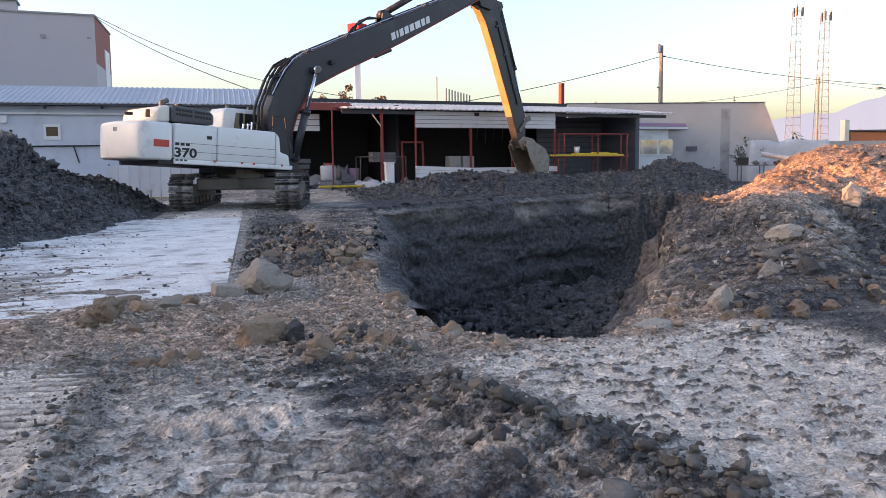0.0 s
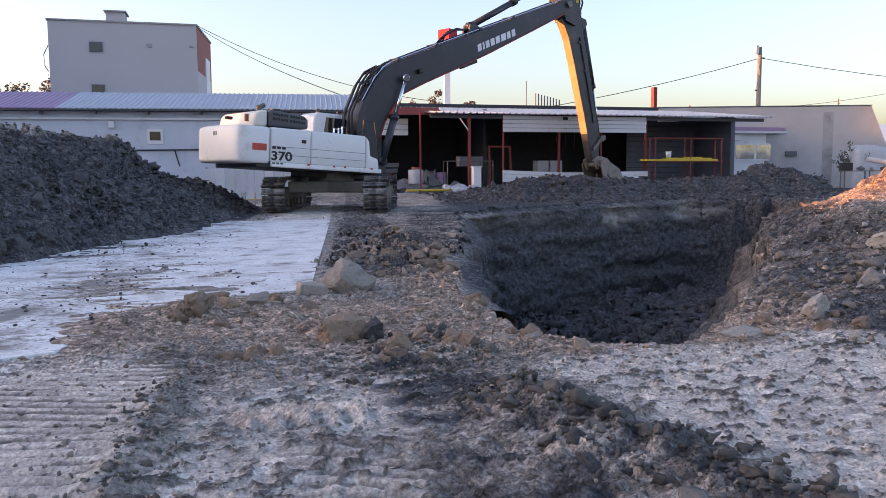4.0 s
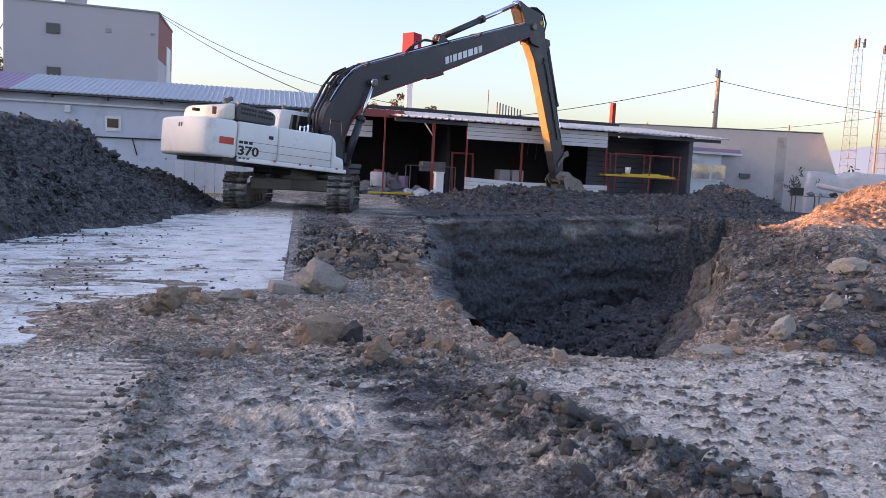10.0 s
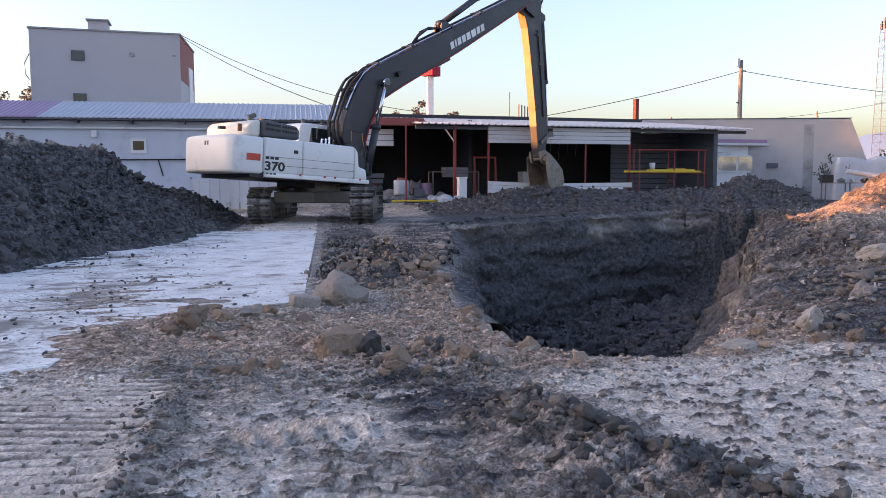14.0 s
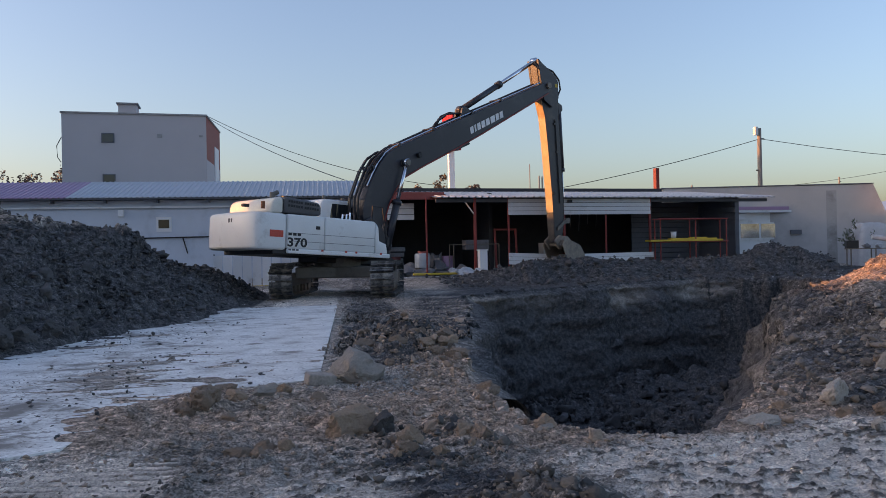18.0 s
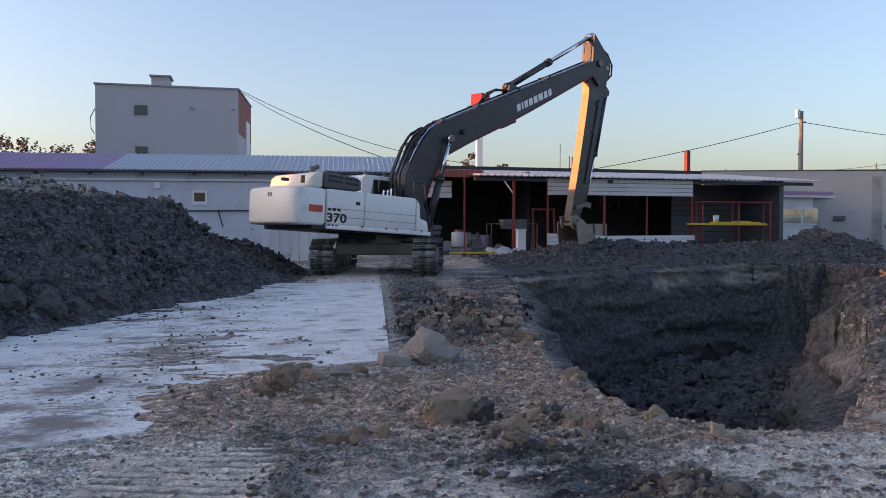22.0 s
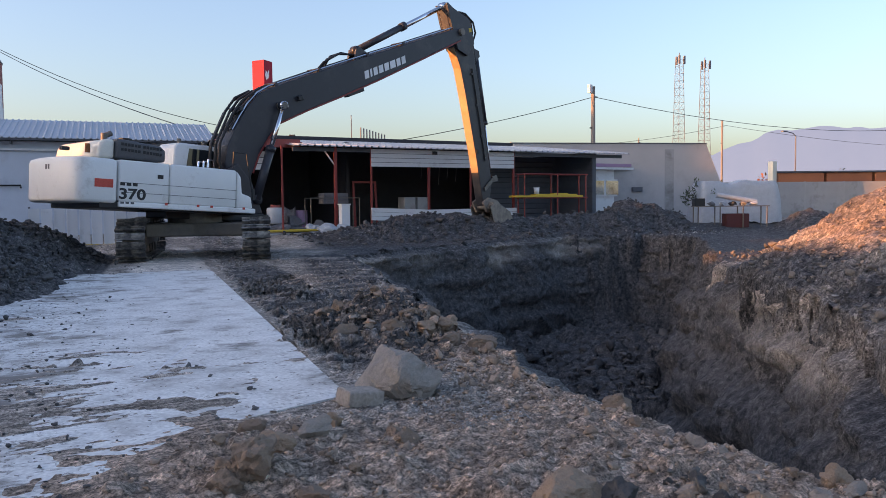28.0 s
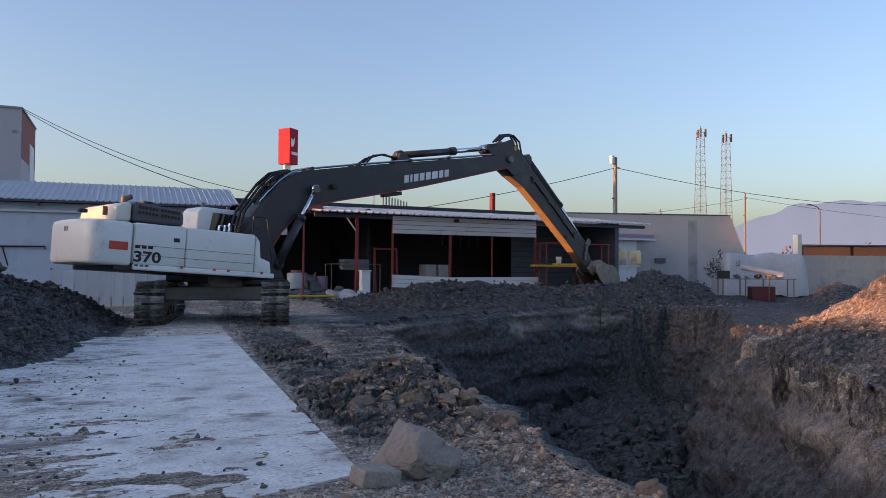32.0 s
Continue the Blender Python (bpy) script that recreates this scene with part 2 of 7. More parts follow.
# ---- mesh tools ----
class Shape:
    """Collects boxes, bars and prisms into one mesh."""

    def __init__(self):
        self.v, self.f = [], []

    def add(self, verts, faces, m=None):
        n = len(self.v)
        self.v += [tuple(m @ Vector(p)) if m else tuple(p) for p in verts]
        self.f += [tuple(n + i for i in face) for face in faces]
        return self

    def box(self, lo, hi, m=None):
        (a, b, c), (d, e, f) = lo, hi
        return self.add([(a, b, c), (d, b, c), (d, e, c), (a, e, c), (a, b, f), (d, b, f), (d, e, f), (a, e, f)],
                        [(3, 2, 1, 0), (4, 5, 6, 7), (0, 1, 5, 4), (1, 2, 6, 5), (2, 3, 7, 6), (3, 0, 4, 7)], m)

    def bar(self, p0, p1, r, n=8, r1=None, cap=True):
        p0, p1 = Vector(p0), Vector(p1)
        q = (p1 - p0).to_track_quat("Z", "Y")
        r1 = r if r1 is None else r1
        ring = [(math.cos(2 * math.pi * i / n), math.sin(2 * math.pi * i / n)) for i in range(n)]
        vs = [tuple(p0 + q @ Vector((r * x, r * y, 0))) for x, y in ring] + [tuple(p1 + q @ Vector((r1 * x, r1 * y, 0))) for x, y in ring]
        fs = [(i, (i + 1) % n, n + (i + 1) % n, n + i) for i in range(n)]
        if cap:
            fs += [tuple(range(n - 1, -1, -1)), tuple(range(n, 2 * n))]
        return self.add(vs, fs)

    def tube(self, pts, r, n=6):
        pts = [Vector(p) for p in pts]
        vs, fs = [], []
        for k, p in enumerate(pts):
            d = (pts[min(k + 1, len(pts) - 1)] - pts[max(k - 1, 0)]).normalized()
            q = d.to_track_quat("Z", "Y")
            vs += [tuple(p + q @ Vector((r * math.cos(2 * math.pi * i / n), r * math.sin(2 * math.pi * i / n), 0))) for i in range(n)]
        for k in range(len(pts) - 1):
            fs += [(k * n + i, k * n + (i + 1) % n, (k + 1) * n + (i + 1) % n, (k + 1) * n + i) for i in range(n)]
        fs += [tuple(range(n - 1, -1, -1)), tuple((len(pts) - 1) * n + i for i in range(n))]
        return self.add(vs, fs)

    def prism(self, pts, y0, y1):
        """A polygon in x and z, drawn out along y."""
        n = len(pts)
        vs = [(x, y0, z) for x, z in pts] + [(x, y1, z) for x, z in pts]
        return self.add(vs, [tuple(range(n)), tuple(range(2 * n - 1, n - 1, -1))] + [(i, n + i, n + (i + 1) % n, (i + 1) % n) for i in range(n)])

    def slab(self, pts, z0, z1):
        n = len(pts)
        vs = [(x, y, z0) for x, y in pts] + [(x, y, z1) for x, y in pts]
        return self.add(vs, [tuple(range(n)), tuple(range(2 * n - 1, n - 1, -1))] + [(i, n + i, n + (i + 1) % n, (i + 1) % n) for i in range(n)])


def mesh_of(name, shape, mat, bevel=0.0, smooth=False, seg=2):
    me = bpy.data.meshes.new(name)
    if bevel:
        me.from_pydata(shape.v, [], shape.f)
        bm = bmesh.new()
        bm.from_mesh(me)
        bmesh.ops.recalc_face_normals(bm, faces=bm.faces)
        sharp = [e for e in bm.edges if len(e.link_faces) == 2 and e.calc_face_angle(0) > 0.5]
        bmesh.ops.bevel(bm, geom=sharp, offset=bevel, segments=seg, affect="EDGES", profile=0.5, clamp_overlap=True)
        bm.to_mesh(me)
        bm.free()
    else:
        me.from_pydata(shape.v, [], shape.f)
        bm = bmesh.new()
        bm.from_mesh(me)
        bmesh.ops.recalc_face_normals(bm, faces=bm.faces)
        bm.to_mesh(me)
        bm.free()
    if smooth:
        me.polygons.foreach_set("use_smooth", [True] * len(me.polygons))
    me.materials.append(mat if not isinstance(mat, str) else M[mat])
    return me


def part(name, shape, mat, parent=None, label="", bevel=0.0, smooth=False, m=None):
    ob = new(name, mesh_of(name, shape, mat, bevel, smooth))
    if parent is not None:
        ob.parent = parent
    if m is not None:
        ob.matrix_basis = m
    if label:
        ob["label"] = label
    return ob


def thing(name, m, label, category, group="", kind=""):
    ob = new(name)
    ob.empty_display_size = 0.2
    ob.matrix_basis = m
    return tagged(ob, label, category, group, kind)


def share(name, me, parent, m):
    ob = new(name, me)
    ob.parent = parent
    ob.matrix_basis = m
    return ob


def writing(name, text, size, mat, parent, m, label="", depth=0.002):
    cu = bpy.data.curves.new(name, "FONT")
    cu.body, cu.size, cu.extrude, cu.align_x, cu.offset = text, size, depth, "LEFT", size * 0.03
    tmp = new("tmp", cu)
    me = bpy.data.meshes.new_from_object(tmp.evaluated_get(bpy.context.evaluated_depsgraph_get()))
    bpy.data.objects.remove(tmp)
    me.materials.append(M[mat])
    ob = share(name, me, parent, m)
    if label:
        ob["label"] = label
    return ob


# ---- noise ----
_rng = np.random.RandomState(7)
_lat = _rng.rand(256, 256)


def vnoise(x, y):
    x, y = np.asarray(x, float), np.asarray(y, float)
    xi, yi = np.floor(x).astype(int), np.floor(y).astype(int)
    fx, fy = x - xi, y - yi
    fx, fy = fx * fx * (3 - 2 * fx), fy * fy * (3 - 2 * fy)
    a, b = _lat[xi % 256, yi % 256], _lat[(xi + 1) % 256, yi % 256]
    c, d = _lat[xi % 256, (yi + 1) % 256], _lat[(xi + 1) % 256, (yi + 1) % 256]
    return (a * (1 - fx) + b * fx) * (1 - fy) + (c * (1 - fx) + d * fx) * fy - 0.5


def fbm(x, y, octaves=4, gain=0.5):
    out, amp = 0, 1.0
    for k in range(octaves):
        out = out + amp * vnoise(x * 2 ** k + 17.3 * k, y * 2 ** k + 9.1 * k)
        amp *= gain
    return out


_cube = np.random.RandomState(19).rand(48, 48, 48)


def vnoise3(p):
    """Smooth noise in space, for an array of points."""
    i = np.floor(p).astype(int)
    f = p - i
    f = f * f * (3 - 2 * f)
    out = 0
    for a in (0, 1):
        for b in (0, 1):
            for c in (0, 1):
                w = (f[..., 0] if a else 1 - f[..., 0]) * (f[..., 1] if b else 1 - f[..., 1]) * (f[..., 2] if c else 1 - f[..., 2])
                out = out + w * _cube[(i[..., 0] + a) % 48, (i[..., 1] + b) % 48, (i[..., 2] + c) % 48]
    return out - 0.5


def lumps3(p, octaves=3, gain=0.55):
    """Rounded lumps with creases between them."""
    out, amp = 0, 1.0
    for k in range(octaves):
        out = out + amp * np.abs(vnoise3(p * 2 ** k + 5.7 * k))
        amp *= gain
    return out


def smooth01(t):
    t = np.clip(t, 0, 1)
    return t * t * (3 - 2 * t)


def poly_dist(x, y, pts, closed=True):
    """The distance to a polygon's outline, positive inside."""
    best = np.full(x.shape, 1e9)
    inside = np.zeros(x.shape, bool)
    n = len(pts)
    for i in range(n if closed else n - 1):
        (ax, ay), (bx, by) = pts[i], pts[(i + 1) % n]
        dx, dy = bx - ax, by - ay
        t = np.clip(((x - ax) * dx + (y - ay) * dy) / (dx * dx + dy * dy), 0, 1)
        best = np.minimum(best, np.hypot(x - ax - t * dx, y - ay - t * dy))
        if closed:
            cross = ((ay > y) != (by > y)) & (x < (bx - ax) * (y - ay) / (by - ay + 1e-12) + ax)
            inside ^= cross
    return np.where(inside, best, -best) if closed else best

# ---- the ground: one sheet with the pit, the spoil heaps and the ruts ----
PIT = [(2.95, 6.4), (3.1, 8.4), (3.8, 11.9), (4.5, 13.2), (5.3, 15.8), (6.6, 20.1), (7.5, 23.6), (10.5, 25.8), (14.5, 27.6), (18.5, 29.0), (22, 28.6),
       (22.5, 26), (18.5, 21.9), (14.0, 17.4), (10.05, 13.35), (7.0, 9.55), (5.15, 7.55), (4.1, 6.5), (3.5, 6.0)]
LEFT_FOOT = [(-5.5, 6.0), (-3.7, 11.0), (-2.2, 14.8), (-0.2, 19.6), (0.5, 23.4), (1.3, 27.6), (0.0, 30.0)]
SLAB = [(1.02, 9.3), (3.05, 22.9), (3.4, 25.5), (-6.5, 26.0), (-7.0, 7.4), (-2.6, 6.0), (-1.2, 6.6), (-0.9, 7.9), (0.1, 9.0)]


def churn(x, y):
    """Zones and lumps of the driven-over mud: clumps torn up, cleat waves, tyre lugs."""
    warp = fbm(x * 1.3 + 7, y * 1.3, 3)
    lumpy = 0.8 * fbm(x * 14 + 1.5 * warp, y * 21 - 4.0 * x, 3) + 0.22 * fbm(x * 2.2, y * 3.4 + 9, 3)
    rows = 0.07 * np.sin((y + 0.30 * x) * 2 * math.pi / 0.24 + 1.5 * warp)
    clump = smooth01((lumpy + rows * smooth01((x - 1.8) / 0.4) - 0.16) / 0.08)
    right_mud = smooth01((x - 2.0 - 0.3 * warp) / 0.5) * smooth01((5.9 - y + 0.5 * warp) / 0.7)
    left_mud = smooth01((1.45 - x - 0.25 * (4.5 - y)) / 0.35) * smooth01((x + 0.55 - 0.10 * (y - 4)) / 0.25) * smooth01((5.5 - y + 0.4 * warp) / 0.5)
    edge = np.exp(-((x + 0.42 - 0.10 * (y - 4) + 0.15 * warp) / 0.14) ** 2) * smooth01((5.7 - y) / 0.5)
    ridge = np.exp(-((x - np.interp(y, [2.6, 3.4, 4.2, 5.0, 5.8], [2.15, 1.95, 1.75, 1.65, 1.5]) + 0.2 * warp) / 0.24) ** 2) * smooth01((4.9 - y) / 0.7)
    band = smooth01((0.62 - np.abs(x + 1.12 - 0.05 * y)) / 0.2) * smooth01((6.6 - y) / 0.8) + smooth01((0.5 - np.abs(x + 2.5 - 0.05 * y)) / 0.2) * smooth01((6.0 - y) / 0.8)
    strip = smooth01((0.85 - np.abs(x - 1.95 - 0.155 * (y - 10))) / 0.3) * smooth01((y - 9.5) / 1.5)
    cleat = np.sin((y + 0.27 * x) * 2 * math.pi / np.where(y > 9, 0.30, 0.125) + 1.2 * fbm(x * 0.8, y * 0.8, 2) + 0.7 * fbm(x * 7, y * 3, 2))
    cleat = np.tanh(2.0 * cleat)
    groove = np.tanh(1.6 * np.sin((y + 0.55 * x + 0.25 * (x - 0.9) ** 2) * 2 * math.pi / 0.13 + 1.2 * warp)) * smooth01((x - 0.1) / 0.5) * smooth01((1.9 - x) / 0.3) * smooth01((4.2 - y) / 0.4)
    return dict(clump=clump, lumpy=lumpy, right=right_mud, left=left_mud, edge=edge, ridge=ridge, band=band, strip=strip, cleat=cleat, groove=groove, warp=warp)


def mud_cover(x, y, slab):
    """How thickly trodden mud lies on the slab: above 0 it hides the concrete."""
    lane = x - 0.149 * y + 0.37
    near_end = smooth01((10.6 - y) / 1.6)
    edge = np.exp(-np.clip(slab, 0, None) / 0.32) * (0.25 + 0.75 * near_end)
    tracks = 0.30 * np.exp(-((lane + 2.5) / 0.75) ** 2) * smooth01((19 - y) / 5) + 0.10 * smooth01((-4.6 - lane) / 1.2)
    patch = 0.75 * fbm(x * 0.55 + 3, y * 0.8, 3) + 0.8 * fbm(x * 1.6, y * 5.5 + 7, 4) + 0.55 * fbm(x * 7, y * 15, 3)
    return 0.85 * edge + tracks + 0.12 * near_end + patch - 0.20


def height(x, y):
    x, y = np.asarray(x, float), np.asarray(y, float)
    ch = churn(x, y)
    near = np.exp(-(((x - 1) / 9) ** 2 + ((y - 7) / 9) ** 2))
    z = -0.12 + 0.10 * smooth01((y - 20) / 8) + 0.25 * smooth01((y - 29) / 4)
    z = z + 0.05 * fbm(x * 0.35, y * 0.35, 3)
    # heaps
    wob = 0.5 * fbm(x * 0.6 + 5, y * 0.6, 3)
    foot = poly_dist(x, y, LEFT_FOOT, False)
    lx = np.interp(y, [6, 11, 14.8, 19.6, 23.4, 27.6, 30], [-5.5, -3.7, -2.2, -0.2, 0.5, 1.3, 0.0])
    d = np.where(x < lx, foot, -foot) + wob * 0.6
    top = np.interp(y, [8, 12, 16, 20, 22.5, 25, 27.5, 29.5], [1.5, 2.2, 2.75, 3.0, 2.8, 1.75, 0.85, 0.0])
    top = top * (0.9 + 0.25 * fbm(x * 0.8, y * 0.8 + 3, 3)) + 0.15 * np.interp(x, [-9, -5], [1, 0])
    rise = np.clip(d, 0, None) * 0.80
    left = top * (1 - np.exp(-(rise / np.maximum(top, 0.05)) ** 1.3 * 1.2)) * (d > 0) * smooth01((13 + x) / 3) * smooth01((31 - y) / 2)
    left = left + 0.55 * np.exp(-((x + 2.45) / 0.75) ** 2 - ((y - 23.0) / 1.1) ** 2) + 0.27 * np.exp(-((x + 4.3) / 1.1) ** 2 - ((y - 21.2) / 1.6) ** 2)
    yf = np.interp(x, [3.5, 5.3, 7.2, 8.5, 9.5, 11, 14, 30], [6.6, 5.7, 5.9, 7.0, 8.2, 8.8, 8.4, 6.5])
    hx = np.interp(x, [4.6, 6, 7.5, 8.6, 10.5, 11.8, 13.3, 18, 26, 32], [0.0, 0.16, 0.38, 0.62, 1.03, 1.32, 1.70, 2.25, 1.9, 0.3])
    dr = (y - yf) + wob * 0.5
    hx = hx * (1 + 0.22 * fbm(x * 0.7 + 40, y * 0.7, 3))
    front = hx * (1 - np.exp(-(np.clip(dr, 0, None) * 0.75 / np.maximum(hx, 0.05)) ** 1.5 * 1.1))
    right = front * smooth01((np.interp(x, [5, 9, 14, 30], [9.0, 14.3, 17.2, 19.0]) + 0.8 * wob - y) / 4.5)
    bank = np.interp(x, [7, 9, 11, 13.4, 16, 18.7, 21, 23.3, 25, 27.2, 30], [0, 0.2, 0.6, 0.85, 0.65, 0.5, 0.8, 1.25, 1.05, 0.2, 0.0])
    bank = bank * np.exp(-((y - 31.0 - 0.4 * fbm(x * 0.5, y * 0.1)) / 1.15) ** 2) * (1 + 0.35 * fbm(x * 1.1, y * 1.1, 3))
    small = 0.95 * np.exp(-(((x - 28.6) / 1.6) ** 2 + ((y - 25.6) / 1.5) ** 2))
    heap = np.maximum(left, right) + bank + small
    # low berm of spilled clay near the slab's end, clumps by the rim
    berm = 0.045 * np.exp(-((y - np.interp(x, [-1.5, -0.3, 1.2, 2.4], [7.5, 8.1, 6.9, 6.4])) / 0.75) ** 2) * smooth01((x + 1.6) / 0.8) * smooth01((3.0 - x) / 1.2)
    berm = berm + 0.20 * np.exp(-(((x - 2.7) / 0.7) ** 2 + ((y - 12.2) / 1.4) ** 2)) + 0.04 * np.exp(-(((x - 1.75) / 0.3) ** 2 + ((y - 3.9) / 0.9) ** 2))
    lump = np.abs(fbm(x * 2.3, y * 2.3, 4)) * 2
    z = z + heap + berm * (0.5 + 1.6 * lump)
    soft = np.clip(heap * 1.6, 0, 1)
    z = z + soft * (1 - 0.5 * smooth01((x - 4) / 1.5) * smooth01((27 - y) / 2)) * (0.26 * fbm(x * 1.7, y * 1.7, 4) + 0.26 * np.abs(fbm(x * 3.6, y * 3.6, 4)) + 0.12 * np.abs(fbm(x * 9, y * 9, 3)) - 0.06)
    # ruts and cleat marks
    warp2 = fbm(x * 0.9 + 31, y * 0.9, 2)
    slab = poly_dist(x, y, SLAB)
    off = smooth01((-slab + 0.1) / 0.4) * (1 - soft)
    bump = np.abs(fbm(x * 7, y * 8, 4))
    crumb = np.abs(fbm(x * 12 + 9, y * 13, 2))
    z = z + (0.015 * ch["band"] * (0.75 + warp2) + 0.045 * ch["strip"] * (0.5 + 1.2 * np.abs(warp2))) * ch["cleat"] * off
    tu, tv = x - 0.50, y - 4.47
    print_mask = np.exp(-(tu / 0.44) ** 8 - (tv / 0.21) ** 6)
    mud = np.clip(ch["right"] + ch["left"], 0, 1) * off * (1 - 0.9 * print_mask)
    z = z + mud * (0.018 * ch["clump"] * (0.5 + 1.6 * bump) + 0.030 * ch["lumpy"]) + 0.016 * ch["groove"] * off * (1 - print_mask)
    z = z + off * ch["ridge"] * (0.05 + 0.11 * bump + 0.05 * crumb) + off * ch["edge"] * (0.01 + 0.08 * bump + 0.06 * crumb)
    rough = np.clip(near * 1.6, 0, 1) * off * (1 - np.clip(mud + ch["band"], 0, 1))
    z = z + rough * (0.05 * bump + 0.05 * crumb + 0.05 * np.clip(fbm(x * 1.4 + y * 0.5, y * 5.2 - x * 0.6, 4), -0.2, 0.6) - 0.03)
    z = z + off * (1 - print_mask) * (1 - 0.8 * np.clip(ch["band"], 0, 1)) * (0.016 + 0.016 * (1 - mud)) * fbm(x * 17, y * 25, 2)
    # tyre print with curved lugs
    saw = np.mod((tu + 2.2 * tv * tv + 0.5 * tv) / 0.155, 1.0)
    z = z + (0.065 * np.where(saw < 0.78, (saw / 0.78) ** 1.7, (1 - saw) / 0.22) - 0.012) * print_mask
    cover = np.clip(mud_cover(x, y, slab), -1, 0.6)
    z = np.where(slab > 0, np.minimum(z, -0.107 + 0.05 * cover + heap * 1.05 + 0.12 * smooth01((y - 21.3) / 4 + 0.5 * fbm(x * 0.8 + 3, y * 0.8, 4))  + 0.03 * smooth01((0.25 - slab) / 0.25) * (y < 9.6)), z)
    # the pit
    p = poly_dist(x, y, PIT) + 0.22 * fbm(x * 1.3, y * 1.3, 3) + 0.10 * fbm(x * 4, y * 4, 2)
    side = smooth01((x - 0.62 * y - 0.2) / 2.5)
    p = p + 0.5 * (1 - side)
    run = 0.4 + 0.6 * side
    floor = -3.7 + 0.5 * fbm(x * 0.5, y * 0.5, 4) + 0.9 * np.exp(-(((x - 10) / 3) ** 2 + ((y - 16) / 3) ** 2)) + 1.2 * smooth01((10 - y) / 4)
    prof = smooth01(np.clip(p / run, 0, 1) ** 0.9)
    face = np.clip(4 * prof * (1 - prof), 0, 1)
    wall = 0.3 * fbm(x * 0.9 + 0.5 * y, y * 1.1, 4) + 0.55 * np.abs(fbm(x * 2.2 + 11, y * 2.2, 4)) + 0.34 * np.abs(fbm(x * 5.5, y * 5.5, 4)) - 0.36
    rubble = 0.5 * np.abs(fbm(x * 1.6, y * 1.6 + 8, 4)) + 0.22 * np.abs(fbm(x * 4.5, y * 4.5, 3))
    z = np.where(p > 0, z * (1 - prof) + (floor + rubble) * prof + face * (0.1 + side) * wall * 1.1, z)
    # low cover round the site
    far = smooth01((np.hypot(x - 8, y - 18) - 34) / 10)
    return z * (1 - far) + 0.25 * far


def axis(cuts):
    out = []
    for (a, b, n) in cuts:
        out += list(np.linspace(a, b, n, endpoint=False))
    return np.array(out + [cuts[-1][1]])


def soil_weights(x, y, z):
    """Pale dried mud, brown clay, dark fresh soil; shade of ruts and lugs coloured in."""
    slab = poly_dist(x, y, SLAB)
    ch = churn(x, y)
    ch["clump"] = ch["clump"] * (1 - np.exp(-((x - 0.50) / 0.44) ** 8 - ((y - 4.47) / 0.21) ** 6))
    flat = 1 - ch["clump"] * (0.55 + 0.45 * smooth01(fbm(x * 9, y * 11, 3) * 2 + 0.5))
    pale = (ch["right"] * flat + 0.74 * ch["left"] * flat) * (0.95 + 0.6 * fbm(x * 1.1, y * 1.6, 3))
    pale = np.maximum(pale, 0.92 * smooth01((-0.45 - x) / 0.3) * smooth01((9 - y) / 1.5) * (1 + 0.6 * fbm(x * 1.5, y * 3, 3)))
    pale = pale * (1 - 0.75 * np.clip(ch["edge"] + ch["ridge"], 0, 1))
    # paler cleat tops, darker troughs and grooves: relief shading put into the colour
    pale = pale * (1 - ch["band"]) + ch["band"] * (0.62 + 0.40 * ch["cleat"] + 0.5 * fbm(x * 1.3, y * 2.2, 3)) - 0.45 * np.clip(-ch["groove"], 0, 1)
    pale = pale * smooth01((7.6 - y) / 1.0)
    clay = np.exp(-((y - np.interp(x, [-1.5, -0.3, 1.2, 2.4, 4], [7.5, 7.9, 7.2, 6.9, 6.2])) / 1.45) ** 2) * smooth01((x + 1.8) / 0.8)
    clay = np.maximum(clay, np.exp(-(((x - 2.9) / 0.9) ** 2 + ((y - 12.5) / 2.2) ** 2)) * 0.8)
    clay = np.maximum(clay, 0.75 * np.exp(-(((x - 4.2) / 1.1) ** 2 + ((y - 19.0) / 1.3) ** 2)))
    heap_r = smooth01((x - 5.0) / 1.5) * smooth01((z - 0.45) / 0.5) * smooth01((26 - y) / 3)
    clay = np.maximum(clay, heap_r * 0.7)
    edge_d = poly_dist(x, y, PIT)
    clay = np.maximum(clay, 0.75 * smooth01((edge_d + 1.5) / 0.7) * smooth01((0.3 - edge_d) / 0.4) * smooth01((13 - y) / 3) * smooth01((5 - x) / 1.5))
    lx = np.interp(y, [6, 11, 14.8, 19.6, 23.4, 27.6, 30], [-5.5, -3.7, -2.2, -0.2, 0.5, 1.3, 0.0])
    dark = smooth01((lx + 0.55 - x) / 0.4) * (y < 31) * smooth01((z + 0.19) / 0.04) * (1 - 0.75 * smooth01((z - 1.9) / 0.4))
    pit = poly_dist(x, y, PIT)
    dark = np.maximum(dark, smooth01(pit / 0.3) * (1 - 0.30 * smooth01((x - 0.62 * y + 0.2) / 1.5) * smooth01((z + 3.3) / 1.0)))
    dark = np.maximum(dark, smooth01((y - 20.5) / 3) * smooth01((35 - y) / 2) * smooth01((x - 4.0 - 0.15 * (y - 10)) / 2) * 0.85)
    dark = np.maximum(dark, 0.5 * smooth01((0.8 - np.abs(x - 1.95 - 0.155 * (y - 10))) / 0.4) * smooth01((y - 9.3) / 1.0))
    dark = np.maximum(dark, 0.78 * smooth01((x - 12) / 2) * smooth01((y - 16) / 2) * (y < 31))
    tone = fbm(x * 0.9 + 60, y * 0.9 + z, 4)
    flank = smooth01((x - 4.6) / 1.2) * smooth01((20 - y) / 3)
    dark = np.maximum(dark, flank * smooth01((1.0 - z) / 0.6) * np.clip(0.68 + 0.8 * tone, 0, 0.95))
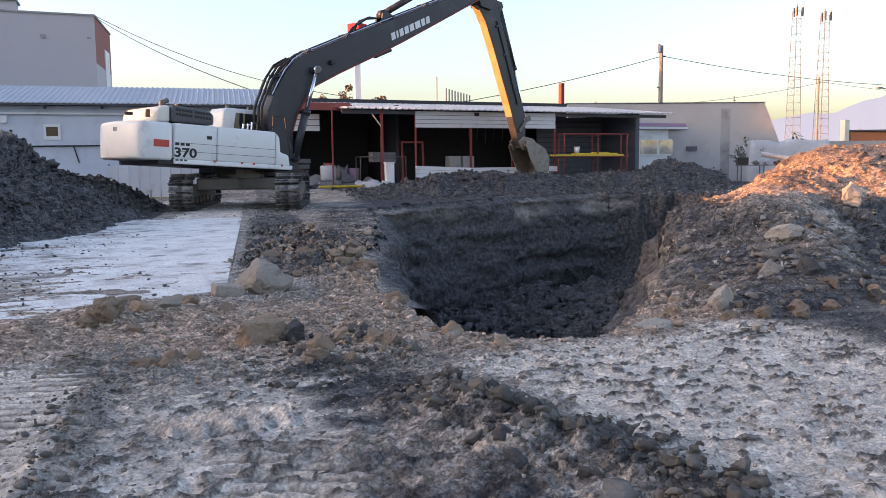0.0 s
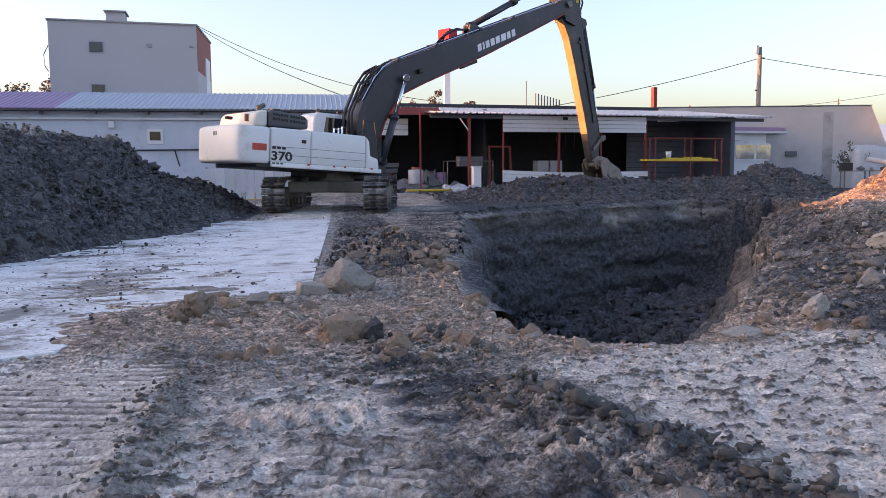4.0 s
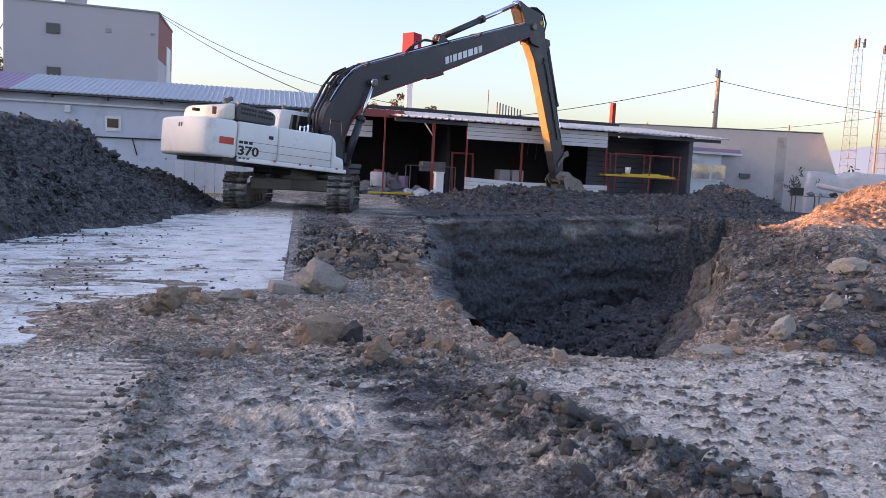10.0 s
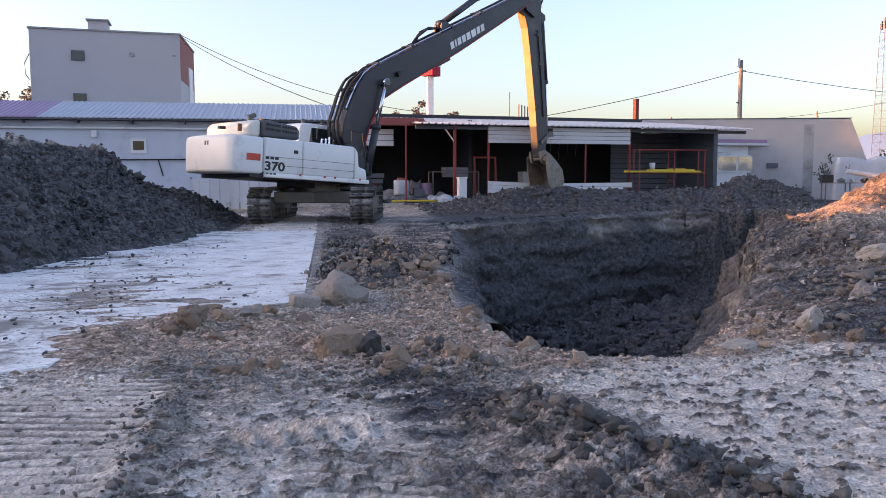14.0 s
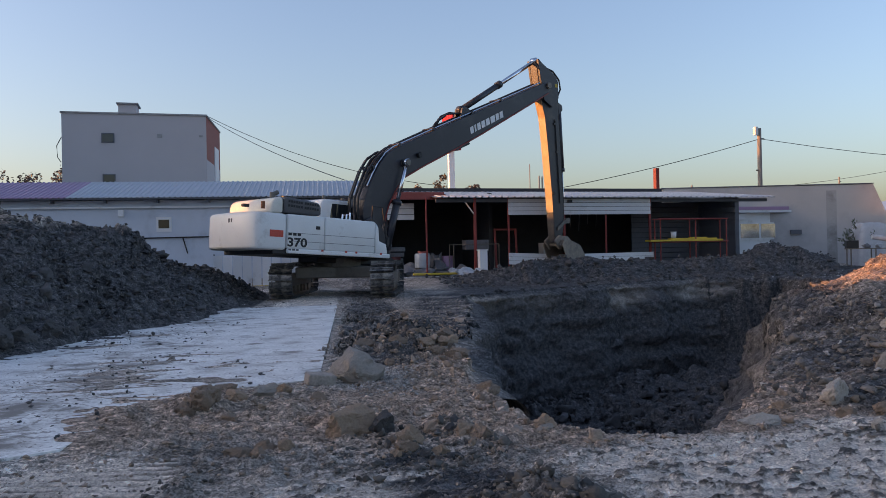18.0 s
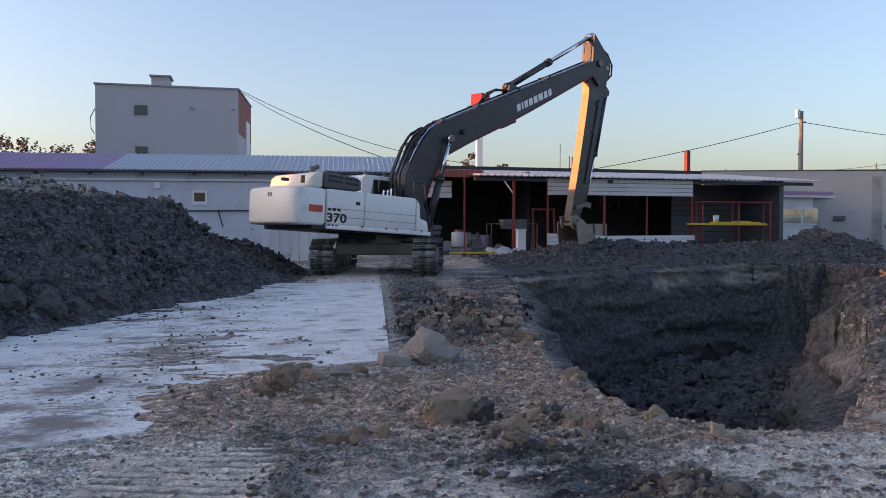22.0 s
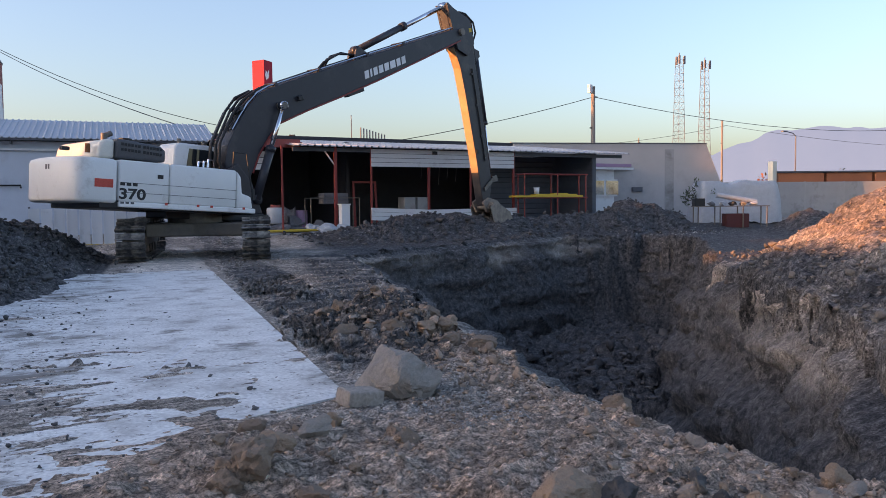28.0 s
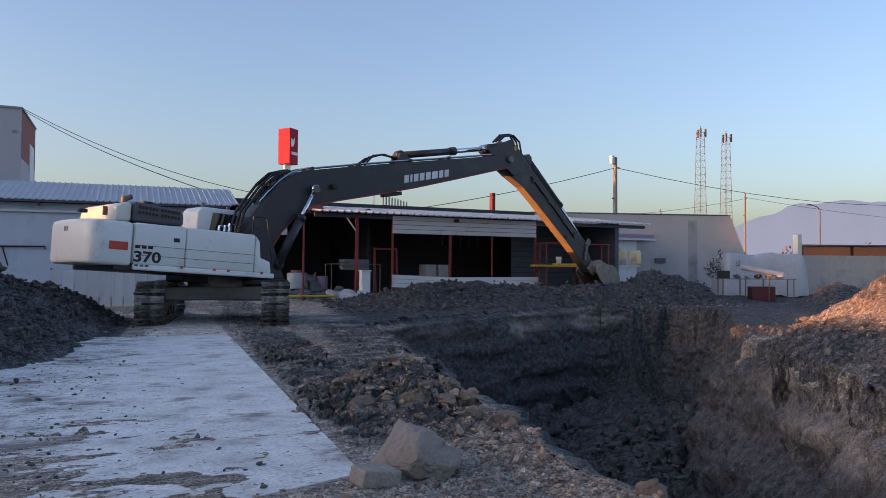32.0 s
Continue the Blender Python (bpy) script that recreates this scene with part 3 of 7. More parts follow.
    clay = np.maximum(clay, flank * np.clip(-1.4 * tone - 0.1, 0, 0.45))
    dark = np.maximum(dark, 0.48 * heap_r)
    dark = np.maximum(dark, (0.66 + 0.6 * fbm(x * 1.6 + 21, y * 2.6, 4)) * smooth01((x - 1.9 - 0.155 * (y - 10)) / 0.5) * smooth01((pit + 2.5) / 1.0) * smooth01((y - 10) / 3) * (x < 9))
    # the strip's cleat troughs get the same painted shade
    dark = np.maximum(dark, ch["strip"] * (0.72 - 0.33 * ch["cleat"]) * smooth01((24 - y) / 2))
    lane = smooth01((0.60 - np.abs(x - 1.30 - 0.06 * (y - 4))) / 0.35) * smooth01((6.2 - y) / 0.8)
    dark = np.maximum(dark, lane * np.clip(0.60 + 0.8 * fbm(x * 1.8, y * 6, 3), 0, 0.9))
    dark = np.maximum(dark, np.clip(0.42 * ch["edge"] + 0.6 * ch["ridge"], 0, 1) * (y < 6))
    dark = np.maximum(dark, 0.55 * np.clip(ch["right"] + ch["left"], 0, 1) * ch["clump"])
    # hollows between the tyre lugs, darkened to stand in for their shade
    tu, tv = x - 0.50, y - 4.47
    saw = np.mod((tu + 2.2 * tv * tv + 0.5 * tv) / 0.155, 1.0)
    dark = np.maximum(dark, 0.5 * np.exp(-(tu / 0.44) ** 8 - (tv / 0.21) ** 6) * smooth01((0.55 - saw) / 0.3) * smooth01(saw / 0.06))
    clay = clay * (1 - 0.6 * np.clip(ch["right"] + ch["left"] + ch["ridge"], 0, 1))
    # trodden dust round the machine, over the end of the slab
    dust = smooth01((x - lx - 0.5) / 0.6) * smooth01((3.2 + 0.149 * (y - 23) - x) / 0.3) * smooth01((y - 21) / 1.0) * smooth01((31 - y) / 1.5)
    pale = np.maximum(pale, dust * np.clip(0.72 + 1.3 * fbm(x * 1.2, y * 0.7, 3), 0, 1))
    dark = dark * (1 - 0.7 * dust)
    calm = np.clip(0.9 * ch["band"] + 0.8 * ch["right"] * (1 - ch["clump"]) + 0.75 * ch["left"] * (1 - ch["clump"]), 0, 1) * smooth01((6.6 - y) / 1.0)
    calm = np.maximum(calm, 0.5 * smooth01(pit / 0.4))
    return np.clip(pale, 0, 1), np.clip(clay + 0.2 * fbm(x * 2, y * 2), 0, 1), np.clip(dark + 0.15 * fbm(x * 1.5, y * 1.5), 0, 1), calm


def soil_material():
    m = bpy.data.materials.new("soil")
    m.use_nodes = True
    nt = m.node_tree
    p = nt.nodes["Principled BSDF"]
    at = nt.nodes.new("ShaderNodeVertexColor")
    at.layer_name = "soil"
    sep = nt.nodes.new("ShaderNodeSeparateColor")
    nt.links.new(at.outputs["Color"], sep.inputs["Color"])
    tc = nt.nodes.new("ShaderNodeTexCoord")

    def noise_node(scale, detail, rough=0.6):
        n = nt.nodes.new("ShaderNodeTexNoise")
        n.inputs["Scale"].default_value, n.inputs["Detail"].default_value, n.inputs["Roughness"].default_value = scale, detail, rough
        nt.links.new(tc.outputs["Object"], n.inputs["Vector"])
        return n

    big, mid, grit = noise_node(0.9, 8), noise_node(7, 8, 0.7), noise_node(45, 6, 0.75)
    tone = nt.nodes.new("ShaderNodeMapRange")
    tone.inputs["From Min"].default_value, tone.inputs["From Max"].default_value = 0.34, 0.66
    nt.links.new(mid.outputs["Fac"], tone.inputs["Value"])
    wide = nt.nodes.new("ShaderNodeMapRange")
    wide.inputs["From Min"].default_value, wide.inputs["From Max"].default_value = 0.3, 0.7
    nt.links.new(big.outputs["Fac"], wide.inputs["Value"])

    def soft_mask(src, jitter=0.55):
        a = nt.nodes.new("ShaderNodeMath")
        a.operation = "MULTIPLY_ADD"
        a.inputs[1].default_value, a.inputs[2].default_value = jitter, -0.5 * jitter
        nt.links.new(mid.outputs["Fac"], a.inputs[0])
        b = nt.nodes.new("ShaderNodeMath")
        b.operation = "ADD"
        nt.links.new(src, b.inputs[0])
        nt.links.new(a.outputs[0], b.inputs[1])
        r = nt.nodes.new("ShaderNodeMapRange")
        r.interpolation_type = "SMOOTHSTEP"
        r.inputs["From Min"].default_value, r.inputs["From Max"].default_value = 0.25, 0.75
        nt.links.new(b.outputs[0], r.inputs["Value"])
        return r.outputs["Result"]

    def mix(fac, c1, c2):
        n = nt.nodes.new("ShaderNodeMixRGB")
        nt.links.new(fac, n.inputs["Fac"])
        for sock, c in (("Color1", c1), ("Color2", c2)):
            if isinstance(c, tuple):
                n.inputs[sock].default_value = rgb(c)
            else:
                nt.links.new(c, n.inputs[sock])
        return n.outputs["Color"]

    base = mix(wide.outputs["Result"], (0.23, 0.198, 0.170), (0.56, 0.483, 0.417))
    col = mix(soft_mask(sep.outputs["Red"]), base, mix(tone.outputs["Result"], (0.60, 0.525, 0.455), (0.86, 0.765, 0.67)))
    col = mix(soft_mask(sep.outputs["Green"], 0.7), col, mix(tone.outputs["Result"], (0.27, 0.195, 0.148), (0.64, 0.48, 0.375)))
    col = mix(soft_mask(sep.outputs["Blue"]), col, mix(tone.outputs["Result"], (0.036, 0.037, 0.040), (0.165, 0.158, 0.155)))
    # grain tone; its dark tail paints shade between the crumbs
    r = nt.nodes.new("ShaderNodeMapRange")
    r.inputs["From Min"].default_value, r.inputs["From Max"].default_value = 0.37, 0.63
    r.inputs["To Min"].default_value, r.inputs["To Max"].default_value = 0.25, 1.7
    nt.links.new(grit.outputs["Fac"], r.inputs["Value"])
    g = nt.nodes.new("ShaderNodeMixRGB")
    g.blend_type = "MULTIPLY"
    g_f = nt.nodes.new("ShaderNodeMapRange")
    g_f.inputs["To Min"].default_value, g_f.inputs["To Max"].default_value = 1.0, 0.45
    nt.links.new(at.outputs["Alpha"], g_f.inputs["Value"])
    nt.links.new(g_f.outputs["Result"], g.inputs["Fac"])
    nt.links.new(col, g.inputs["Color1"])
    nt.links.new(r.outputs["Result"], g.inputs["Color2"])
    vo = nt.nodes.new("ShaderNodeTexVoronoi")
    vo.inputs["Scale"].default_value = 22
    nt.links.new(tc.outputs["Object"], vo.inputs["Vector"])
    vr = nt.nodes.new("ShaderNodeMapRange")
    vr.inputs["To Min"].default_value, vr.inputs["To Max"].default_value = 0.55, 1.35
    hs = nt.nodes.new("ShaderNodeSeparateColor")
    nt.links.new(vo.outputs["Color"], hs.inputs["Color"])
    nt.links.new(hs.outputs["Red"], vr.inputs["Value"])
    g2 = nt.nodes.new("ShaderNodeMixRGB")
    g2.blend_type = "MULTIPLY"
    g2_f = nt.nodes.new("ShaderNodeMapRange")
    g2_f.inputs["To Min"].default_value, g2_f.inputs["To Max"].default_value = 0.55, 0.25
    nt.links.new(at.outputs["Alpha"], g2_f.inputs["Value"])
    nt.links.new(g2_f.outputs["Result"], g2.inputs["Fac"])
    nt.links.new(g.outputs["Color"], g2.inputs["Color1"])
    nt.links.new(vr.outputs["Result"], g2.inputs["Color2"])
    # blotchy tone, darkened to stand in for shade in the soil's creases
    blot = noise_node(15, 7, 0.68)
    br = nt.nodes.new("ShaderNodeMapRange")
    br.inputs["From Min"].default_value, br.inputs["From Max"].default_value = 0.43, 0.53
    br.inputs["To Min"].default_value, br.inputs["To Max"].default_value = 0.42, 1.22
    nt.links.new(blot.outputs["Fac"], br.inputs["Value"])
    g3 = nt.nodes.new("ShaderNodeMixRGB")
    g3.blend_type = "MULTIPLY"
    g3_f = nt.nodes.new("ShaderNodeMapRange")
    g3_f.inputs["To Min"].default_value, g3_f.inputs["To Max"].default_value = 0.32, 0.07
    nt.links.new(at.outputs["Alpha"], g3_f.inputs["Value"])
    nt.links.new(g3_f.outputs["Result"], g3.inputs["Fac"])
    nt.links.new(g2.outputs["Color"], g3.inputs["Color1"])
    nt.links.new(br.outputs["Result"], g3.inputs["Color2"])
    # smeared streaks across the driving direction; their dark tail also paints shaded crevices
    mp = nt.nodes.new("ShaderNodeMapping")
    mp.inputs["Scale"].default_value = (3.2, 17.0, 9.0)
    mp.inputs["Rotation"].default_value = (0, 0, 0.12)
    nt.links.new(tc.outputs["Object"], mp.inputs["Vector"])
    streak = nt.nodes.new("ShaderNodeTexNoise")
    streak.inputs["Scale"].default_value, streak.inputs["Detail"].default_value, streak.inputs["Roughness"].default_value = 1.0, 7, 0.66
    nt.links.new(mp.outputs["Vector"], streak.inputs["Vector"])
    sr = nt.nodes.new("ShaderNodeMapRange")
    sr.inputs["From Min"].default_value, sr.inputs["From Max"].default_value = 0.40, 0.60
    sr.inputs["To Min"].default_value, sr.inputs["To Max"].default_value = 0.38, 1.45
    nt.links.new(streak.outputs["Fac"], sr.inputs["Value"])
    g4 = nt.nodes.new("ShaderNodeMixRGB")
    g4.blend_type = "MULTIPLY"
    g4_f = nt.nodes.new("ShaderNodeMapRange")
    g4_f.inputs["To Min"].default_value, g4_f.inputs["To Max"].default_value = 0.75, 0.3
    nt.links.new(at.outputs["Alpha"], g4_f.inputs["Value"])
    nt.links.new(g4_f.outputs["Result"], g4.inputs["Fac"])
    nt.links.new(g3.outputs["Color"], g4.inputs["Color1"])
    nt.links.new(sr.outputs["Result"], g4.inputs["Color2"])
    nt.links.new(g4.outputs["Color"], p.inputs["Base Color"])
    p.inputs["Roughness"].default_value = 0.92
    p.inputs["Specular IOR Level"].default_value = 0.25
    b1, b2 = nt.nodes.new("ShaderNodeBump"), nt.nodes.new("ShaderNodeBump")
    b1.inputs["Strength"].default_value, b1.inputs["Distance"].default_value = 1.0, 0.035
    b2.inputs["Strength"].default_value, b2.inputs["Distance"].default_value = 1.0, 0.010
    nt.links.new(mid.outputs["Fac"], b1.inputs["Height"])
    nt.links.new(grit.outputs["Fac"], b2.inputs["Height"])
    nt.links.new(b1.outputs["Normal"], b2.inputs["Normal"])
    b3 = nt.nodes.new("ShaderNodeBump")
    b3.inputs["Strength"].default_value, b3.inputs["Distance"].default_value, b3.invert = 0.7, 0.014, True
    nt.links.new(vo.outputs["Distance"], b3.inputs["Height"])
    nt.links.new(b2.outputs["Normal"], b3.inputs["Normal"])
    b4 = nt.nodes.new("ShaderNodeBump")
    b4.inputs["Strength"].default_value, b4.inputs["Distance"].default_value = 1.0, 0.02
    nt.links.new(streak.outputs["Fac"], b4.inputs["Height"])
    nt.links.new(b3.outputs["Normal"], b4.inputs["Normal"])
    nt.links.new(b4.outputs["Normal"], p.inputs["Normal"])
    return m


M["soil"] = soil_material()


def slump(pos, sx, sy):
    """Heaps and cut slopes crumble outwards, not only upwards: the shift of points on them."""
    gx, gy, gz = pos[..., 0], pos[..., 1], pos[..., 2]
    nrm = np.stack([-sx, -sy, np.ones_like(gz)], -1)
    nrm /= np.linalg.norm(nrm, axis=-1, keepdims=True)
    near = smooth01((40 - np.hypot(gx - 8, gy - 18)) / 6)
    east = smooth01((gx - 4.5) / 1.0)
    loose = smooth01((np.hypot(sx, sy) - 0.15) / 0.45) * near * smooth01((gy - 5.0) / 0.8)
    loose = np.maximum(loose * smooth01((gy - 9.5) / 2 + smooth01((gx - 3.4) / 0.8)), 0.6 * smooth01((gz - 0.15) / 0.3) * near)
    coarse = 0.42 + 0.25 * east * smooth01((0.3 - gz) / 0.5) - 0.22 * smooth01((gz - 0.3) / 0.4) * east
    fine = 0.20 - 0.11 * east * smooth01((27 - gy) / 2)
    push = coarse * (lumps3(pos * 1.5, 3) - 0.36) + fine * (lumps3(pos * 4.1 + 9, 3) - 0.36) + 0.16 * vnoise3(pos * 0.7)
    return nrm * (loose * push)[..., None]


def build_ground():
    xs = axis([(-3000, -200, 10), (-200, -30, 18), (-30, -13, 30), (-13, -5, 90), (-5, -2.6, 60), (-2.6, 4, 300), (4, 6, 70), (6, 13, 150), (13, 32, 160), (32, 60, 40), (60, 300, 24), (300, 3500, 12)])
    ys = axis([(-2000, -100, 8), (-100, -6, 24), (-6, 1, 30), (1, 2.6, 25), (2.6, 6.5, 200), (6.5, 9.5, 100), (9.5, 14, 110), (14, 20, 100), (20, 33, 130), (33, 60, 50), (60, 300, 24), (300, 3500, 12)])
    gx, gy = np.meshgrid(xs, ys, indexing="ij")
    gz = height(gx, gy)
    nx, ny = gx.shape
    w = soil_weights(gx, gy, gz)
    sx, sy = np.gradient(gz, xs, axis=0), np.gradient(gz, ys, axis=1)
    pos = np.stack([gx, gy, gz], -1)
    pos = pos + slump(pos, sx, sy)
    me = bpy.data.meshes.new("ground")
    me.vertices.add(nx * ny)
    me.vertices.foreach_set("co", pos.astype(np.float32).ravel())
    i, j = np.meshgrid(np.arange(nx - 1), np.arange(ny - 1), indexing="ij")
    a = (i * ny + j).ravel()
    quads = np.stack([a, a + ny, a + ny + 1, a + 1], -1).astype(np.int32)
    me.loops.add(quads.size)
    me.polygons.add(len(quads))
    me.loops.foreach_set("vertex_index", quads.ravel())
    me.polygons.foreach_set("loop_start", np.arange(0, quads.size, 4, dtype=np.int32))
    me.polygons.foreach_set("use_smooth", np.ones(len(quads), bool))
    me.update(calc_edges=True)
    att = me.color_attributes.new("soil", "FLOAT_COLOR", "POINT")
    att.data.foreach_set("color", np.stack(w, -1).astype(np.float32).ravel())
    me.materials.append(M["soil"])
    return tagged(new("ground", me), "churned grey-brown soil with a deep pit, spoil heaps and track marks", "ground", kind="structure")


ground = build_ground()


def ground_z(x, y):
    return float(height(np.array([x]), np.array([y]))[0])


def build_pit_wall(outline, back, start, drop, lean, brown, rough, label):
    """A cut face under the rim: layered, lumpy and broken, from the rim to the floor."""
    line = [Vector(p) for p in outline]
    pts = []
    for a, b in zip(line, line[1:]):
        n = max(2, int((b - a).length / 0.085))
        pts += [a.lerp(b, k / n) for k in range(n)]
    pts = np.array([tuple(p) for p in pts])
    for _ in range(14):
        pts[1:-1] = 0.5 * pts[1:-1] + 0.25 * (pts[:-2] + pts[2:])
    d = np.gradient(pts, axis=0)
    d /= np.linalg.norm(d, axis=1, keepdims=True)
    inward = np.stack([d[:, 1], -d[:, 0]], -1)
    rows = 58
    t = np.linspace(0, 1, rows)[None, :]
    p0 = pts[:, None, :] + inward[:, None, :] * back
    top = height(p0[..., 0], p0[..., 1]) - drop
    lip = smooth01(t / 0.06)
    step = start + 0.36 * lip + lean * t
    x, y = pts[:, None, 0] + inward[:, None, 0] * step, pts[:, None, 1] + inward[:, None, 1] * step
    z = top * (1 - t ** 1.15) + (-4.4) * t ** 1.15
    pos = np.stack([x, y, z], -1)
    layer = vnoise3(pos * np.array([0.25, 0.25, 2.4]) + 3)
    scoop = vnoise3(pos * np.array([0.55, 0.55, 0.12]) + 11)
    bite = 0.5 * (lumps3(pos * np.array([1.0, 1.0, 1.7]), 4) - 0.40) + 0.22 * (lumps3(pos * 4.3, 3) - 0.38) + 0.34 * layer + 0.75 * scoop
    out = rough * bite * lip * (0.55 + 0.45 * smooth01(t / 0.12))
    pos[..., 0] += inward[:, None, 0] * out
    pos[..., 1] += inward[:, None, 1] * out
    pos[..., 2] += 0.16 * (lumps3(pos * 3.2 + 2, 3) - 0.34) * smooth01(t / 0.01) * smooth01((0.16 - t) / 0.1)
    n = len(pts)
    me = bpy.data.meshes.new("pit_face")
    me.vertices.add(n * rows)
    me.vertices.foreach_set("co", pos.astype(np.float32).ravel())
    i, j = np.meshgrid(np.arange(n - 1), np.arange(rows - 1), indexing="ij")
    a = (i * rows + j).ravel()
    quads = np.stack([a, a + 1, a + rows + 1, a + rows], -1).astype(np.int32)
    me.loops.add(quads.size)
    me.polygons.add(len(quads))
    me.loops.foreach_set("vertex_index", quads.ravel())
    me.polygons.foreach_set("loop_start", np.arange(0, quads.size, 4, dtype=np.int32))
    me.polygons.foreach_set("use_smooth", np.ones(len(quads), bool))
    me.update(calc_edges=True)
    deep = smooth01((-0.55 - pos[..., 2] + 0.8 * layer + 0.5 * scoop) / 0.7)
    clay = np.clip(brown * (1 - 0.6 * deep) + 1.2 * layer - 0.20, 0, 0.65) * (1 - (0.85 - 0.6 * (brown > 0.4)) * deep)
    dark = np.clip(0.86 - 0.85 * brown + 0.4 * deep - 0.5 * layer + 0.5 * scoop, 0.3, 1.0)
    wp, wc, wd, _ = soil_weights(p0[..., 0], p0[..., 1], top)
    blend = smooth01(t / 0.03 + 0 * clay)
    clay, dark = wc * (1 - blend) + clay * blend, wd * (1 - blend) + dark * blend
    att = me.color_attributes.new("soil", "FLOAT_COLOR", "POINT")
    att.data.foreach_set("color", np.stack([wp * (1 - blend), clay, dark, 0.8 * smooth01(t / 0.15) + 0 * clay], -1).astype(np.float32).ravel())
    me.materials.append(M["soil"])
    return tagged(new("pit_face", me), label, "pit wall", kind="structure")


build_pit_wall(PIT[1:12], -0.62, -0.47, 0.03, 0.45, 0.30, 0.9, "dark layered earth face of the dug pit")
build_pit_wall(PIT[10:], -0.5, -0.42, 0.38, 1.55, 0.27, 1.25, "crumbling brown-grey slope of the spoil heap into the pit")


def slab_material():
    """Pale concrete under trodden mud, thicker towards the near end."""
    m = material("concrete_slab", (0.69, 0.69, 0.665), 0.7, var=0.35, scale=4, fine=30, bump=0.25, dirt=(0.36, 0.34, 0.32), dirt_scale=2.0, dirt_amount=0.42)
    nt = m.node_tree
    p = nt.nodes["Principled BSDF"]
    tc = nt.nodes.new("ShaderNodeTexCoord")
    sep = nt.nodes.new("ShaderNodeSeparateXYZ")
    nt.links.new(tc.outputs["Object"], sep.inputs["Vector"])

    def ramp(sock, a, b, lo, hi):
        r = nt.nodes.new("ShaderNodeMapRange")
        r.interpolation_type = "SMOOTHSTEP"
        for k, v in (("From Min", a), ("From Max", b), ("To Min", lo), ("To Max", hi)):
            r.inputs[k].default_value = v
        nt.links.new(sock, r.inputs["Value"])
        return r.outputs["Result"]

    def calc(op, a, b):
        n = nt.nodes.new("ShaderNodeMath")
        n.operation = op
        for k, v in enumerate((a, b)):
            if isinstance(v, float):
                n.inputs[k].default_value = v
            else:
                nt.links.new(v, n.inputs[k])
        return n.outputs[0]

    def patch(scale, detail, stretch):
        mp = nt.nodes.new("ShaderNodeMapping")
        mp.inputs["Scale"].default_value = stretch
        nt.links.new(tc.outputs["Object"], mp.inputs["Vector"])
        n = nt.nodes.new("ShaderNodeTexNoise")
        n.inputs["Scale"].default_value, n.inputs["Detail"].default_value, n.inputs["Roughness"].default_value = scale, detail, 0.7
        nt.links.new(mp.outputs["Vector"], n.inputs["Vector"])
        return n.outputs["Fac"]

    # distance from the slab's eastern edge, in wheel lanes
    lane = calc("SUBTRACT", calc("SUBTRACT", sep.outputs["X"], calc("MULTIPLY", sep.outputs["Y"], 0.149)), -0.37)
    track = calc("MULTIPLY", ramp(lane, -4.2, -3.0, 0.0, 1.0), ramp(lane, -2.6, -1.6, 1.0, 0.0))
    zone = calc("ADD", calc("MULTIPLY", track, 0.05), ramp(sep.outputs["Y"], 7.2, 11.0, 0.02, 0.0))
    mud = ramp(calc("ADD", patch(0.9, 15, (0.9, 1.3, 1.0)), zone), 0.555, 0.67, 0.0, 0.95)
    smear = ramp(calc("ADD", patch(4.0, 12, (0.9, 2.6, 1.0)), zone), 0.585, 0.68, 0.0, 0.9)
    speck = ramp(calc("ADD", patch(13.0, 10, (1.2, 0.9, 1.0)), zone), 0.60, 0.65, 0.0, 0.85)
    fine = calc("MAXIMUM", smear, speck)
    wet = calc("MAXIMUM", mud, fine)
    old = p.inputs["Base Color"].links[0].from_socket
    mx = nt.nodes.new("ShaderNodeMixRGB")
    mx.inputs["Color2"].default_value = (0.19, 0.168, 0.148, 1)
    nt.links.new(wet, mx.inputs["Fac"])
    nt.links.new(old, mx.inputs["Color1"])
    nt.links.new(mx.outputs["Color"], p.inputs["Base Color"])
    return m


M["concrete_slab"] = slab_material()

# old concrete yard slab, dusted with soil
_s = Shape()
_s.slab(SLAB, -0.30, -0.105)
slab = tagged(part("pavement", _s, "concrete_slab", label="pale worn concrete yard slab dusted with soil"), category="pavement", kind="structure")

tagged(part("floor_line", Shape().box((0, -0.009, 0), (2.1, 0.009, 0.002)), "panel_white", m=pose(-0.30, 10.6, -0.1045, 0, 0, 67.3)), "thin pale scraped line on the concrete slab", "line", kind="structure")

# ---- the excavator ----
EX, EY, EZ = 3.605, 26.795, -0.02
FOOT_R, FOOT_Z, ELBOW, ARM_LEN = 0.007, 2.92, (12.12, 0.74), 6.74
excavator = thing("excavator", pose(EX, EY, EZ), "white and dark grey long-boom crawler excavator digging at the pit", "excavator")


def track_shape():
    return Shape().box((-0.088, -0.35, -0.02), (0.088, 0.35, 0.02)).box((-0.088, -0.36, 0.02), (-0.058, 0.36, 0.085)).box((0.03, -0.34, 0.02), (0.05, 0.34, 0.045))


